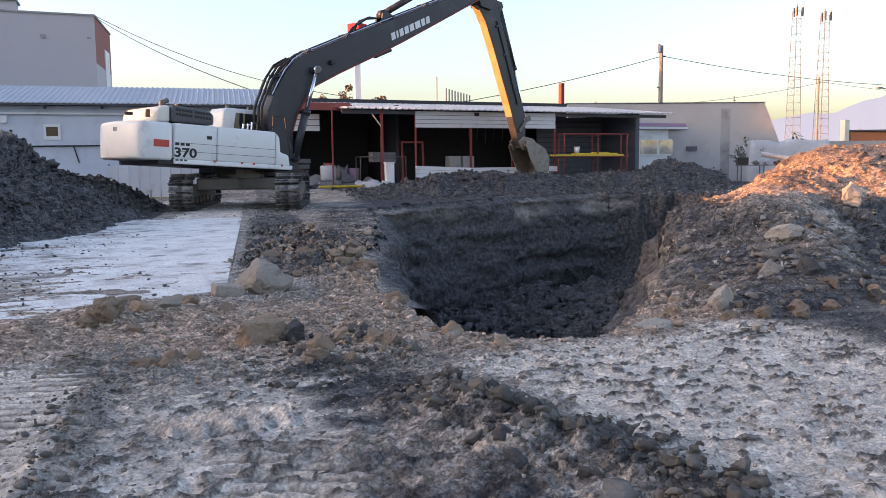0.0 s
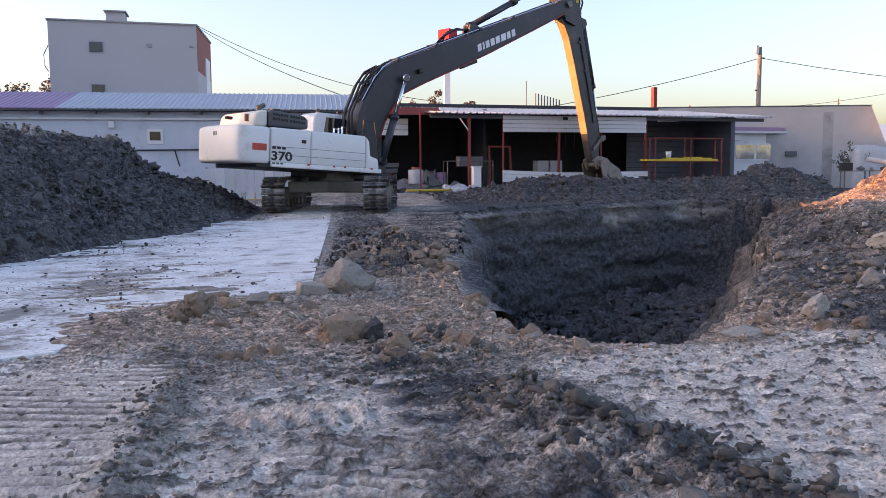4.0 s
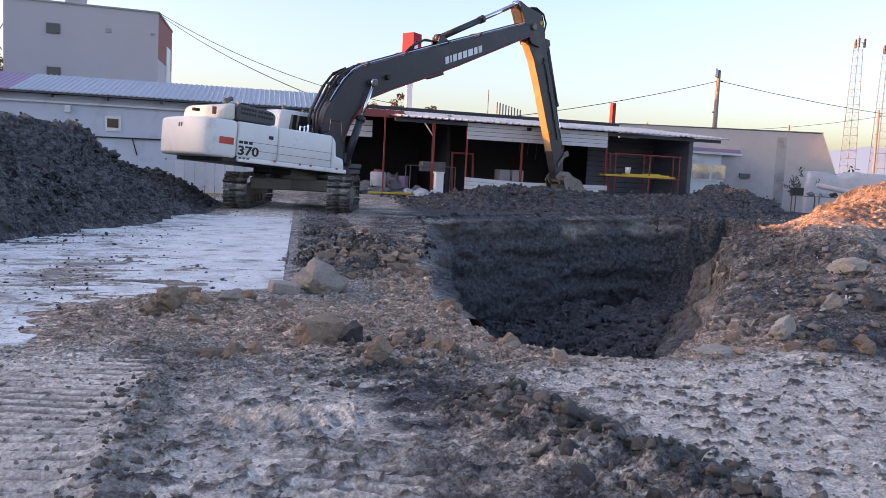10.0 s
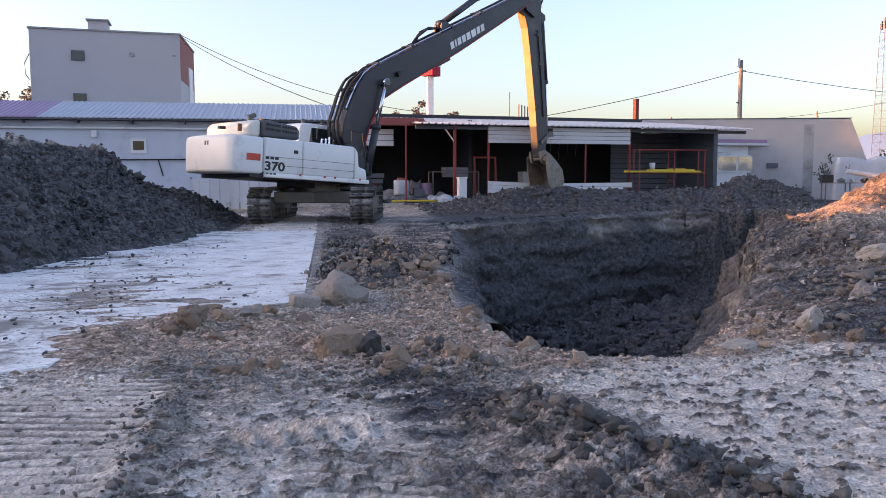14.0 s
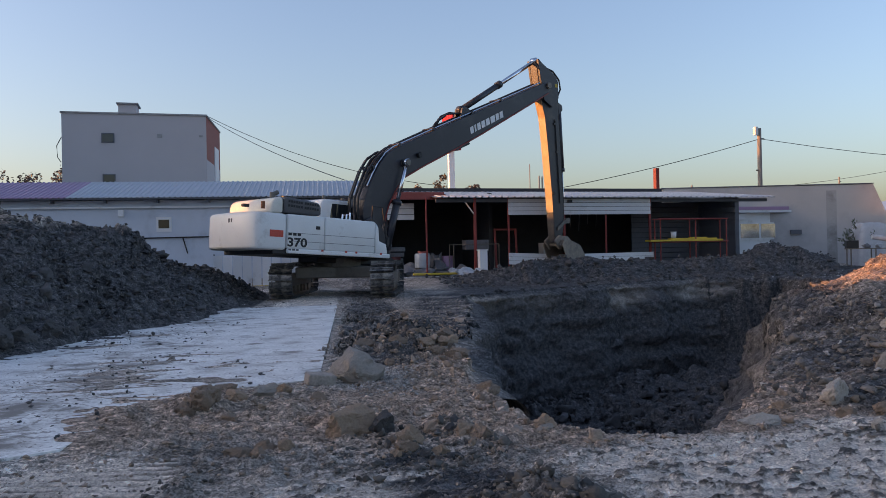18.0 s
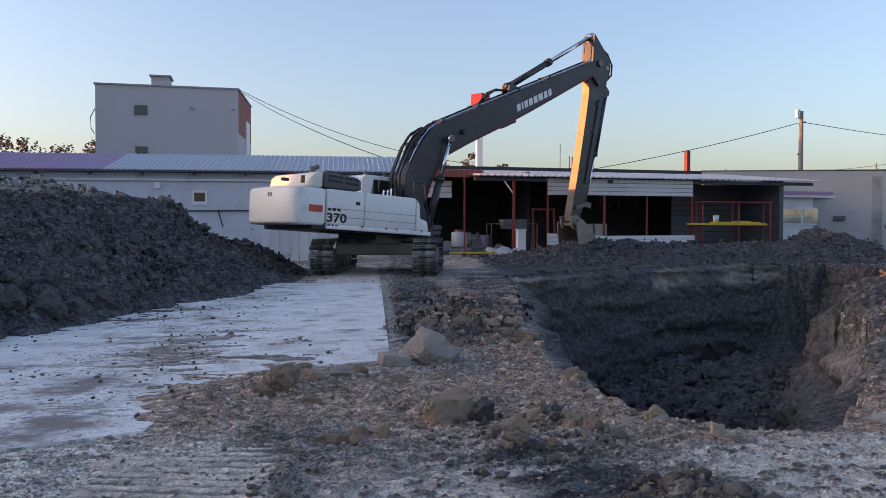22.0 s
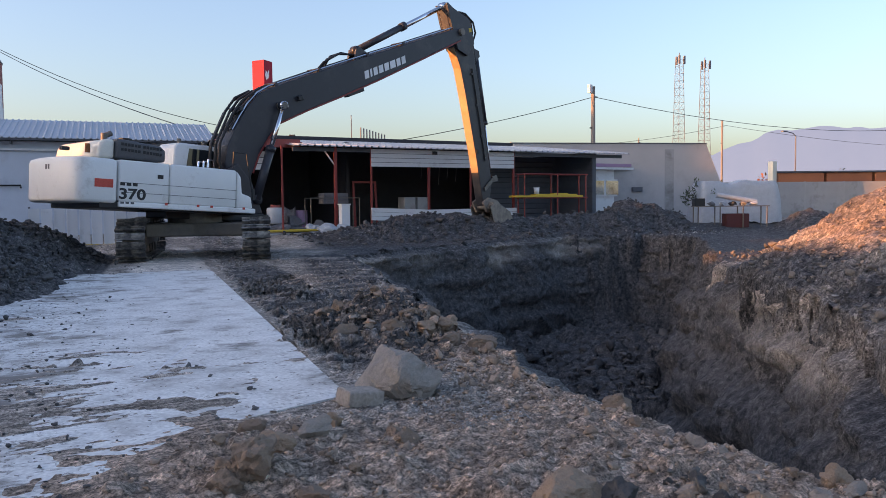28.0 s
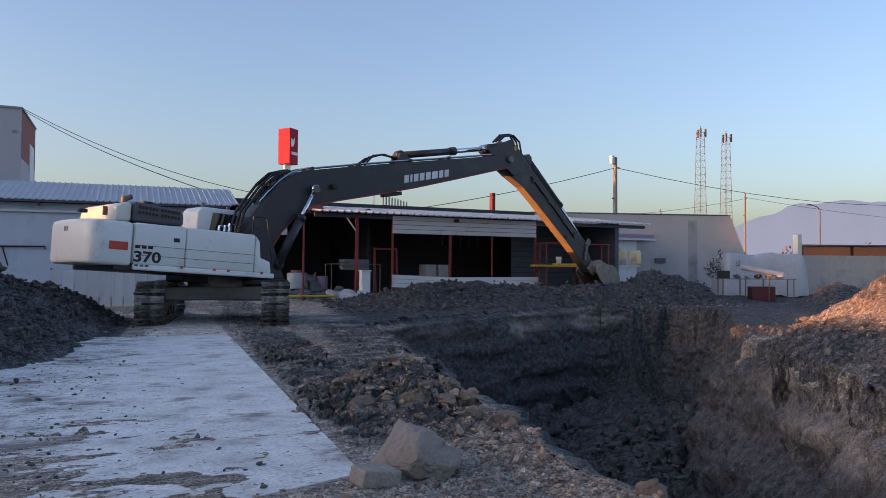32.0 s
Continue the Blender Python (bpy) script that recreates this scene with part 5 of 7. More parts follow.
def build_long_building():
    b = thing("workshop_building", pose(-2.0, 39.55, 0.2, 0, 0, -6.5), "long low blue-grey rendered building with a ribbed metal roof", "building")
    x0, x1 = -16.0, 8.7
    s = Shape().box((x0, 0, -0.4), (x1, 0.25, 3.75)).box((x1 - 0.25, 0.25, -0.4), (x1, 7.0, 3.75)).box((x0, 6.75, -0.4), (x1 - 0.25, 7.0, 3.75)).box((x0, 0.25, -0.4), (x0 + 0.25, 6.75, 3.75))
    part("wall", s, "plaster_blue", b)
    part("gable", Shape().add([(x1, 0, 3.75), (x1, 7, 3.75), (x1, 3.6, 4.85), (x1 - 0.2, 0, 3.75), (x1 - 0.2, 7, 3.75), (x1 - 0.2, 3.6, 4.85)], [(0, 1, 2), (5, 4, 3), (0, 3, 4, 1), (1, 4, 5, 2), (2, 5, 3, 0)]), "plaster_blue", b)
    split = -4.9
    part("roof", corrugated(split, x1 + 0.35, -0.55, 3.86, 3.6, 4.92, 0.24), "roof_metal", b, "pale blue-grey ribbed sheet roof")
    part("roof", corrugated(x0, split, -0.55, 3.86, 3.6, 4.92, 0.24), "roof_purple", b, "purple ribbed sheet roof")
    part("roof_back", corrugated(x0, x1 + 0.35, 7.4, 3.86, 3.6, 4.90, 0.24), "roof_metal", b)
    part("gutter", Shape().box((x0, -0.14, 3.38), (x1, -0.02, 3.46)), "panel_white", b, "white horizontal cable duct")
    part("eave_board", Shape().box((x0, -0.5, 3.76), (x1, -0.44, 3.85)), "panel_dark", b)
    for k in range(11):
        part("bracket", Shape().box((x0 + 1.2 + 2.3 * k, -0.45, 3.62), (x0 + 1.26 + 2.3 * k, 0, 3.78)), "panel_dark", b)
    for x, z in ((-0.75, 2.28), (-10.1, 2.3)):
        w = part("window", Shape().box((x - 0.34, -0.05, z), (x + 0.34, 0.02, z + 0.68)), "panel_white", b, "small white-framed window")
        part("pane", Shape().box((x - 0.24, -0.058, z + 0.16), (x + 0.24, -0.045, z + 0.56)), "glass_dark", w)
    part("pipe", Shape().tube([(-3.2, -0.08, 1.98), (1.6, -0.08, 2.02), (1.6, -0.08, 1.9)], 0.035), "rubber", b, "dark service pipe")
    part("pipe", Shape().tube([(0.1, -0.08, 1.98), (0.3, -0.08, 1.25)], 0.03), "rubber", b)
    part("wall_lamp", Shape().box((-2.75, -0.2, 3.0), (-2.5, 0.0, 3.32)), "panel_white", b, "white box on the wall", 0.03)
    part("drain_pipe", Shape().tube([(-9.0, -0.06, 3.4), (-9.0, -0.06, 1.5)], 0.03).tube([(-8.6, -0.06, 3.7), (-8.6, -0.06, 1.5)], 0.02), "plaster_grey", b)


def build_shed():
    b = thing("open_shed", pose(0, 0, 0), "open-fronted shed with red posts and white sheet panels", "shed")
    yf, yb, z0 = 33.4, 40.5, 0.25
    part("shed_floor", Shape().box((7.2, yf - 0.6, -0.1), (23.6, yb, z0)), "concrete", b)
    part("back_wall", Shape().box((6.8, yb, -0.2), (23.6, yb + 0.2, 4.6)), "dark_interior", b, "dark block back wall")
    part("side_wall", Shape().box((23.45, yf + 0.1, -0.2), (23.62, yb, 3.7)), "panel_dark", b, "dark ribbed end wall")
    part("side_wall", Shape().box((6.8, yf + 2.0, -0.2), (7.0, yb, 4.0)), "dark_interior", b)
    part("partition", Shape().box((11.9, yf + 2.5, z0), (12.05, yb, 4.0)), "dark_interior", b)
    for k in range(11):
        part("board", Shape().box((23.40, yf + 0.1, 0.4 + 0.28 * k), (23.46, yf + 5, 0.64 + 0.28 * k)), "panel_dark", b)
    part("end_siding", siding(19.6, 23.45, yf + 3.2, 0.3, 3.6, 13), "panel_dark", b, "grey ribbed sheet wall")
    part("roof", corrugated(8.65, 25.3, yf - 0.35, 3.62, yb + 0.4, 4.42, 0.3, 0.05), "roof_metal", b, "silvery corrugated roof")
    part("red_roof", corrugated(6.6, 9.4, yf + 0.9, 3.80, yb, 4.3, 0.3, 0.04), "roof_red", b, "dull red sheet roof")
    part("red_fascia", Shape().box((6.6, yf + 0.82, 3.60), (9.3, yf + 0.92, 3.92)), "roof_red", b)
    part("eave_beam", Shape().box((8.7, yf - 0.03, 3.42), (25.1, yf + 0.07, 3.57)), "panel_dark", b)
    part("white_louvre", siding(6.9, 8.1, yf + 1.6, 2.75, 3.5, 3, 0.03), "panel_white", b)
    sheet = part("front_sheet", siding(11.95, 18.85, yf - 0.02, 2.86, 3.58, 4), "panel_white", b, "white ribbed sheet above the opening")
    part("bracket", Shape().box((14.75, yf - 0.13, 3.38), (14.95, yf - 0.05, 3.52)), "black_plastic", sheet)
    low = Shape()
    for k in range(3):
        za, zb = 0.62 + 0.17 * k, 0.78 + 0.17 * k
        low.add([(11.93, yf - 0.1, za + 0.08), (14.6, yf - 0.1, za - 0.03), (18.95, yf - 0.1, za - 0.0), (18.95, yf - 0.1, zb), (14.6, yf - 0.1, zb - 0.03), (11.93, yf - 0.1, zb + 0.08),
                 (11.93, yf - 0.05, za + 0.08), (14.6, yf - 0.05, za - 0.03), (18.95, yf - 0.05, za), (18.95, yf - 0.05, zb), (14.6, yf - 0.05, zb - 0.03), (11.93, yf - 0.05, zb + 0.08)],
                [(0, 1, 4, 5), (1, 2, 3, 4), (6, 11, 10, 7), (7, 10, 9, 8), (5, 4, 10, 11), (4, 3, 9, 10), (0, 6, 7, 1), (1, 7, 8, 2), (2, 8, 9, 3), (0, 5, 11, 6)])
    part("low_sheet", low, "panel_white", b, "white ribbed sheet along the foot")
    for x, w, mt in ((8.27, 0.03, "red_paint"), (10.43, 0.055, "red_paint"), (11.97, 0.035, "red_paint"), (14.59, 0.045, "red_paint"), (16.63, 0.03, "red_paint"), (18.84, 0.045, "red_paint")):
        part("post", Shape().box((x - w, yf - w, 0.15), (x + w, yf + w, 3.6)), mt, b, "red steel post" if mt == "red_paint" else "pale steel post")
    part("brace", Shape().tube([(9.95, yf, 3.5), (10.4, yf, 2.9)], 0.03), "panel_white", b)


def build_rack():
    r = thing("scaffold_rack", pose(0, 0, 0), "red tubular rack with a yellow board and a pail", "rack")
    y0, y1 = 32.75, 33.25
    for x in (19.0, 20.8, 22.4):
        for y in (y0, y1):
            part("upright", Shape().bar((x, y, 0.2), (x, y, 2.6), 0.03), "red_paint", r)
    for z in (2.6, 1.55):
        for y in (y0, y1):
            part("rail", Shape().bar((18.9, y, z), (22.5, y, z), 0.028), "red_paint", r)
    brd = tagged(part("yellow_board", Shape().box((18.5, y0 - 0.05, 1.58), (22.2, y1, 1.66)).box((19.6, y0, 1.66), (21.9, y1 - 0.1, 1.72)).box((20.6, y0, 1.72), (21.4, y1 - 0.2, 1.76)), "wood_yellow"), "stack of yellow planks lying on the rack", "planks")
    pl = thing("pail", pose(19.75, y0 + 0.15, 1.72), "white plastic pail standing on yellow planks", "bucket")
    part("tub", Shape().bar((0, 0, 0), (0, 0, 0.28), 0.11, 16, 0.13), "panel_white", pl, smooth=True)
    part("rim", Shape().bar((0, 0, 0.27), (0, 0, 0.30), 0.14, 16), "panel_white", pl)


def build_office():
    b = thing("site_office", pose(0, 0, 0), "small white office cabin with a wide window", "cabin")
    part("wall", Shape().box((27.3, 39.0, 0.0), (30.7, 40.98, 3.14)), "panel_white", b)
    part("roof", Shape().box((27.0, 38.6, 3.14), (31.3, 40.98, 3.26)), "panel_white", b)
    part("fascia", Shape().box((26.9, 38.56, 3.28), (30.4, 38.7, 3.46)), "roof_purple", b, "dull plum roof edge")
    w = part("window", Shape().box((27.45, 38.93, 1.64), (30.1, 39.0, 2.6)), "panel_white", b, "white sliding window")
    for x in (27.53, 28.85):
        part("pane", Shape().box((x, 38.91, 1.74), (x + 1.18, 38.935, 2.52)), "glass_office", w)
    part("door", Shape().box((30.78, 39.5, 0.2), (31.4, 39.6, 2.6)), "panel_dark", b)
    part("wing", Shape().box((30.7, 39.6, 0.0), (31.6, 40.98, 2.8)), "panel_white", b)
    part("air_unit", Shape().box((27.2, 38.8, 2.75), (27.75, 38.95, 3.08)), "panel_white", b, bevel=0.02)


def build_hall():
    b = thing("storage_hall", pose(24.0, 41.0, 0, 0, 0, -20), "large grey rendered hall with a slanting end", "building")
    part("wall", Shape().prism([(0, -0.3), (13.47, -0.3), (11.43, 4.60), (0, 4.62)], 0, 0.4), "plaster_grey", b)
    part("end_wall", Shape().add([(13.47, 0.4, -0.3), (11.43, 0.4, 4.60), (11.43, 12, 4.60), (13.47, 12, -0.3), (13.17, 0.4, -0.3), (11.13, 0.4, 4.60), (11.13, 12, 4.60), (13.17, 12, -0.3)],
                                 [(0, 3, 2, 1), (4, 5, 6, 7), (0, 1, 5, 4), (1, 2, 6, 5), (2, 3, 7, 6), (3, 0, 4, 7)]), "plaster_grey", b)
    part("roof", Shape().box((-0.1, -0.05, 4.625), (11.46, 12, 4.67)), "panel_dark", b)
    part("wall_unit", Shape().box((6.9, -0.15, 1.90), (7.5, 0.0, 2.15)), "panel_dark", b)
    part("damp_streak", Shape().box((8.9, -0.012, -0.3), (9.45, -0.002, 4.3)), "concrete_wall", b, "darker damp-stained render strip")


def build_block():
    b = thing("apartment_block", pose(0, 0, 0), "plain mauve-grey three-storey block with a brick end", "building")
    part("wall", Shape().box((-12.5, 70, 0), (-1.42, 70.3, 12.95)), "plaster_mauve", b)
    part("side_wall", Shape().box((-12.5, 70.3, 0), (-12.2, 79.4, 12.95)), "plaster_mauve", b)
    part("back_wall", Shape().box((-12.2, 79.1, 0), (-0.72, 79.4, 12.95)), "plaster_mauve", b)
    end = [(-1.42, 70.3), (-0.40, 79.4), (-0.70, 79.4), (-1.72, 70.3)]
    part("end_wall", Shape().slab(end, 0, 9.4), "plaster_mauve", b)
    part("brick_panel", Shape().slab(end, 9.4, 12.95), "brick_red", b, "brick-red end panel")
    part("parapet", Shape().slab([(-12.6, 69.9), (-1.36, 69.9), (-0.32, 79.5), (-12.6, 79.5)], 12.95, 13.08), "concrete_wall", b)
    ch = part("stair_head", Shape().box((-8.36, 71, 13.0), (-6.95, 73, 13.95)), "plaster_mauve", b)
    part("cap", Shape().box((-8.5, 70.8, 13.95), (-6.8, 73.2, 14.06)), "concrete_wall", ch)
    for x, z in ((-9.55, 10.62), (-9.5, 7.3)):
        w = part("window", Shape().box((x, 69.92, z), (x + 0.98, 70.02, z + 0.78)), "panel_dark", b, "small dark window")
        part("pane", Shape().box((x + 0.08, 69.905, z + 0.08), (x + 0.90, 69.93, z + 0.70)), "glass_dark", w)
    em = pose(-1.42, 70.3, 0, 0, 0, math.degrees(math.atan2(9.1, 1.02)))
    w = part("window", Shape().box((4.9, -0.08, 8.0), (7.6, 0.02, 11.1)), "panel_white", b, "white-framed window", m=em)
    part("pane", Shape().box((5.3, -0.1, 8.3), (7.2, -0.075, 10.8)), "glass_dark", w, m=em)
    part("vent", Shape().box((-5.3, 69.94, 11.1), (-4.9, 70, 11.4)), "concrete_wall", b)
    part("vent", Shape().box((-2.0, 69.92, 11.2), (-1.7, 70, 11.35)), "concrete_wall", b)
    part("cable", Shape().tube([(-12.5, 69.9, 11.0), (-12.85, 69.9, 10.3), (-12.8, 69.9, 9.4), (-12.55, 69.9, 9.0)], 0.035), "rubber", b)


def build_sign():
    s = thing("pylon_sign", pose(42.2, 150, 0.2), "tall red advertising sign on a white column", "sign")
    part("column", Shape().box((-0.55, -0.5, 0), (0.55, 0.5, 21)), "sign_white", s)
    box = part("sign_box", Shape().slab([(-1.6, 0.3), (-0.15, -2.2), (2.0, -0.3), (0.5, 2.0)], 20.6, 27.2), "sign_red", s, "red box sign", 0.05)
    m = pose(0.25, -1.9, 23.6, 90, 0, 41.5)
    part("emblem", Shape().slab([(0.05, 0.0), (0.9, 0.5), (1.1, 2.0), (0.5, 1.3), (0.0, 1.8), (-0.25, 0.9)], 0, 0.04), "sign_white", box, m=m)
    part("lettering_bar", Shape().box((0.0, -1.3, 0.0), (2.1, -0.75, 0.04)), "sign_white", box, m=m)
    p = thing("roadside_sign", pose(74.8, 130, 0.2), "narrow red sign post beyond the roof", "sign")
    part("post", Shape().box((-0.2, -0.2, 0), (0.2, 0.2, 12)), "sign_white", p)
    part("sign_box", Shape().box((-0.35, -0.5, 11.0), (0.28, 0.5, 15.3)), "sign_dull", p)


def build_concrete_wall():
    w = thing("boundary_wall", pose(38.81, 39.2, 0.1, 0, 0, -27.5), "long pale precast concrete boundary wall", "wall", kind="structure")
    panel = mesh_of("panel", Shape().box((0.02, 0, 0), (2.48, 0.14, 2.36)), "concrete_wall", 0.015)
    post = mesh_of("post", Shape().box((-0.05, -0.004, 0), (0.05, 0.145, 2.38)), "concrete_wall", 0.01)
    for k in range(-3, 16):
        share("panel", panel, w, pose(2.5 * k, 0, 0))
        share("post", post, w, pose(2.5 * k, 0, 0))


build_long_building(), build_shed(), build_rack(), build_office(), build_hall(), build_block(), build_sign(), build_concrete_wall()

# unseen blocks added to the west; their stepped tops shape the yard's shade
for a, b, h in ((-40, 18.3, 12.5), (18.3, 29.0, 8.2), (29.0, 31.8, 11.2), (31.8, 34.0, 8.7), (34.0, 36.5, 11.2), (36.5, 42.0, 10.9), (42.0, 49.3, 14.4), (49.3, 100.0, 19.5)):
    tagged(part("neighbour_building", Shape().box((-42.5, a, -0.5), (-40, b, h)), "plaster_grey"), "plain rendered neighbouring building", "building", kind="structure")

# ---- distance: pole, wires, masts, hills ----
def build_pole(x, y, h, r, label, lamp=False):
    p = thing("utility_pole", pose(x, y, 0.2), label, "pole", "utility poles")
    part("shaft", Shape().bar((0, 0, 0), (0, 0, h), r, 10, r * 0.75), "pole_concrete", p)
    part("insulator", Shape().bar((0.0, 0, h - 0.75), (r + 0.2, 0, h - 0.75), 0.05), "rubber", p)
    part("insulator", Shape().bar((0, 0, h - 3.0), (-r - 0.1, 0, h - 3.0), 0.05), "rubber", p)
    if lamp:
        part("floodlight", Shape().box((-0.45, -0.2, h - 0.5), (-0.2, 0.1, h + 0.1)), "panel_white", p, bevel=0.03)
    return p


build_pole(37.05, 50.0, 9.5, 0.19, "tall tapered concrete utility pole with a floodlight", True)
build_pole(82.7, 79.1, 11.6, 0.16, "thin timber utility pole")
build_pole(92, 105, 11.5, 0.14, "thin timber utility pole")
build_pole(58, 92, 9.0, 0.14, "thin timber utility pole")


def wire(name, a, b, sag, r=0.022):
    a, b = Vector(a), Vector(b)
    pts = [a.lerp(b, k / 16) - Vector((0, 0, sag * 4 * (k / 16) * (1 - k / 16))) for k in range(17)]
    tagged(part(name, Shape().tube(pts, r, 4), "rubber"), "thin black overhead cable", "cable", "overhead cables")


wire("overhead_cable", (37.1, 50, 8.95), (8, 52, 3.6), 0.7)
wire("overhead_cable", (37.1, 50, 8.95), (120, 58, 14.0), 3.2)
wire("overhead_cable", (-1.4, 70, 12.9), (6.6, 44.5, 5.3), 0.35)
wire("overhead_cable", (-1.4, 70, 13.0), (16, 62, 6.6), 0.9)
wire("overhead_cable", (58, 92, 8.5), (18, 90, 8.2), 0.9)
wire("overhead_cable", (58, 92, 8.5), (82.7, 79.1, 11.0), 0.8)
wire("overhead_cable", (82.7, 79.1, 11.2), (170, 70, 11.0), 2.2)


def build_mast(x, y, h):
    m = thing("lattice_mast", pose(x, y, 0), "tall pale steel lattice telecom mast", "mast", "telecom masts")
    s, n, w0, w1 = Shape(), 20, 3.2, 1.6
    corner = lambda k, c: Vector(((w0 + (w1 - w0) * k / n) * (1 if c in (0, 3) else -1) / 1, (w0 + (w1 - w0) * k / n) * (1 if c < 2 else -1) / 1, h * k / n))  # noqa: E731
    for c in range(4):
        part("leg", Shape().bar(corner(0, c), corner(n, c), 0.16, 5), "lattice", m)
    for k in range(n):
        for c in range(4):
            s.bar(corner(k, c), corner(k + 1, (c + 1) % 4), 0.08, 4, cap=False)
            s.bar(corner(k + 1, c), corner(k + 1, (c + 1) % 4), 0.08, 4, cap=False)
    part("bracing", s, "lattice", m)
    part("aerial", Shape().box((-2.6, -2.6, h - 3), (-1.6, -1.6, h + 2)).box((1.6, -2.6, h - 3), (2.6, -1.6, h + 2)).box((-0.5, 1.8, h - 3), (0.5, 2.8, h + 2)).bar((0, 0, h), (0, 0, h + 4), 0.25, 6), "lattice", m)


build_mast(369.2, 371.0, 87.5)
build_mast(383.2, 363.7, 84.5)


def build_hills():
    me_v, me_f = [], []
    n = 420
    for i in range(n + 1):
        a = radians(-85 + 170 * i / n)
        d = 2600
        x, y = d * math.sin(a), d * math.cos(a)
        deg = math.degrees(a)
        h = 60 + 70 * float(fbm(np.array([deg * 0.09 + 3]), np.array([1.5]), 4)[0])
        h += 150 * math.exp(-((deg - 52.5) / 4.6) ** 2) + 90 * math.exp(-((deg - 59) / 5) ** 2) + 130 * math.exp(-((deg - 68) / 8) ** 2) + 85 * math.exp(-((deg - 43) / 6) ** 2)
        h += 22 * float(fbm(np.array([deg * 0.55]), np.array([7.5]), 4)[0]) + 70 * math.exp(-((deg + 3) / 5) ** 2) + 70 * math.exp(-((deg + 24) / 4) ** 2)
        h = max(h, 20)
        me_v += [(x, y, -5), (x * 1.05, y * 1.05, h * 0.72), (x * 1.16, y * 1.16, h)]
    for i in range(n):
        for k in (0, 1):
            a = 3 * i + k
            me_f.append((a, a + 3, a + 4, a + 1))
    s = Shape()
    s.add(me_v, me_f)
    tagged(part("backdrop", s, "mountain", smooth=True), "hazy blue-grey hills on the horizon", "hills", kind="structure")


build_hills()

# ---- rocks ----
def rock_mesh(name, seed, mat, cut=4, sub=3, rough=0.16):
    rnd = random.Random(seed)
    bm = bmesh.new()
    bmesh.ops.create_icosphere(bm, subdivisions=sub, radius=1.0)
    planes = []
    for _ in range(cut):
        n = Vector((rnd.uniform(-1, 1), rnd.uniform(-1, 1), rnd.uniform(-0.4, 1))).normalized()
        planes.append((n, rnd.uniform(0.42, 0.75)))
    off = Vector((rnd.uniform(0, 50), rnd.uniform(0, 50), rnd.uniform(0, 50)))
    for v in bm.verts:
        for n, d in planes:
            k = v.co.dot(n)
            if k > d:
                v.co -= n * (k - d) * 0.92
        v.co *= 1 + rough * noise.noise(v.co * 1.7 + off) + 0.55 * rough * noise.noise(v.co * 4 + off) + 0.4 * rough * noise.noise(v.co * 9 + off)
    me = bpy.data.meshes.new(name)
    bm.to_mesh(me)
    bm.free()
    me.materials.append(M[mat])
    return me


ROCKS = {k: [rock_mesh("rock", 10 * i + j, k, 7 + i % 4, 4, 0.27) for i in range(4)] for j, k in enumerate(("rock_brown", "rock_grey", "rock_pale", "clod_dark", "clod_brown"))}
ROCK_WORDS = {"rock_brown": "rough brown stone half sunk in the soil", "rock_grey": "grey broken stone lying on churned soil", "rock_pale": "pale limestone lump on the spoil heap",
              "clod_dark": "large clod of dark damp soil", "clod_brown": "large clod of dry brown clay"}


def rock(x, y, w, d, h, mat, k=0, sink=0.3, turn=0.0, tilt=0.0):
    ob = new("stone" if "rock" in mat else "clod", ROCKS[mat][k % 4])
    z = ground_z(x, y)
    ob.matrix_basis = pose(x, y, z + h * (0.5 - sink), tilt, tilt * 0.6, turn) @ Matrix.Diagonal((w / 1.75, d / 1.75, h / 1.6, 1))
    return tagged(ob, ROCK_WORDS[mat], "stone" if "rock" in mat else "clod", "stones and clods")


rock(0.98, 6.48, 0.40, 0.32, 0.30, "rock_brown", 0, 0.2, 20)
rock(1.22, 6.36, 0.22, 0.2, 0.2, "clod_dark", 1, 0.2, 70)
rock(-0.18, 7.72, 0.34, 0.28, 0.30, "clod_brown", 2, 0.2, 40, 20)
rock(-0.36, 7.62, 0.18, 0.16, 0.15, "clod_brown", 1, 0.2, 10)
rock(0.10, 8.15, 0.20, 0.17, 0.15, "rock_brown", 1)
rock(0.38, 8.3, 0.24, 0.18, 0.14, "rock_grey", 2)
rock(0.58, 8.55, 0.16, 0.14, 0.11, "rock_brown", 3)
rock(0.30, 6.28, 0.15, 0.13, 0.11, "clod_brown", 0)
rock(0.10, 6.14, 0.22, 0.15, 0.11, "clod_brown", 3)
rock(0.22, 6.02, 0.12, 0.1, 0.1, "clod_brown", 1)
rock(0.42, 6.2, 0.13, 0.11, 0.1, "rock_brown", 2)
rock(2.92, 7.27, 0.48, 0.3, 0.2, "rock_brown", 1, 0.3, 30)
rock(2.55, 6.62, 0.30, 0.22, 0.14, "rock_brown", 2, 0.3, 60)
rock(3.0, 7.72, 0.28, 0.2, 0.16, "rock_brown", 3, 0.3, 10)
rock(2.62, 7.96, 0.22, 0.18, 0.14, "clod_brown", 0)
rock(2.88, 8.2, 0.2, 0.18, 0.13, "rock_brown", 2)
rock(2.86, 9.0, 0.42, 0.25, 0.13, "rock_grey", 1, 0.3, 70)
rock(2.98, 5.92, 0.46, 0.26, 0.12, "rock_pale", 0, 0.4, 20)
rock(3.3, 5.7, 0.3, 0.2, 0.12, "rock_brown", 1, 0.4, 80)
rock(4.2, 5.68, 0.4, 0.24, 0.12, "rock_pale", 2, 0.4, 15)
rock(11.54, 10.2, 0.46, 0.38, 0.36, "rock_pale", 3, 0.2, 10)
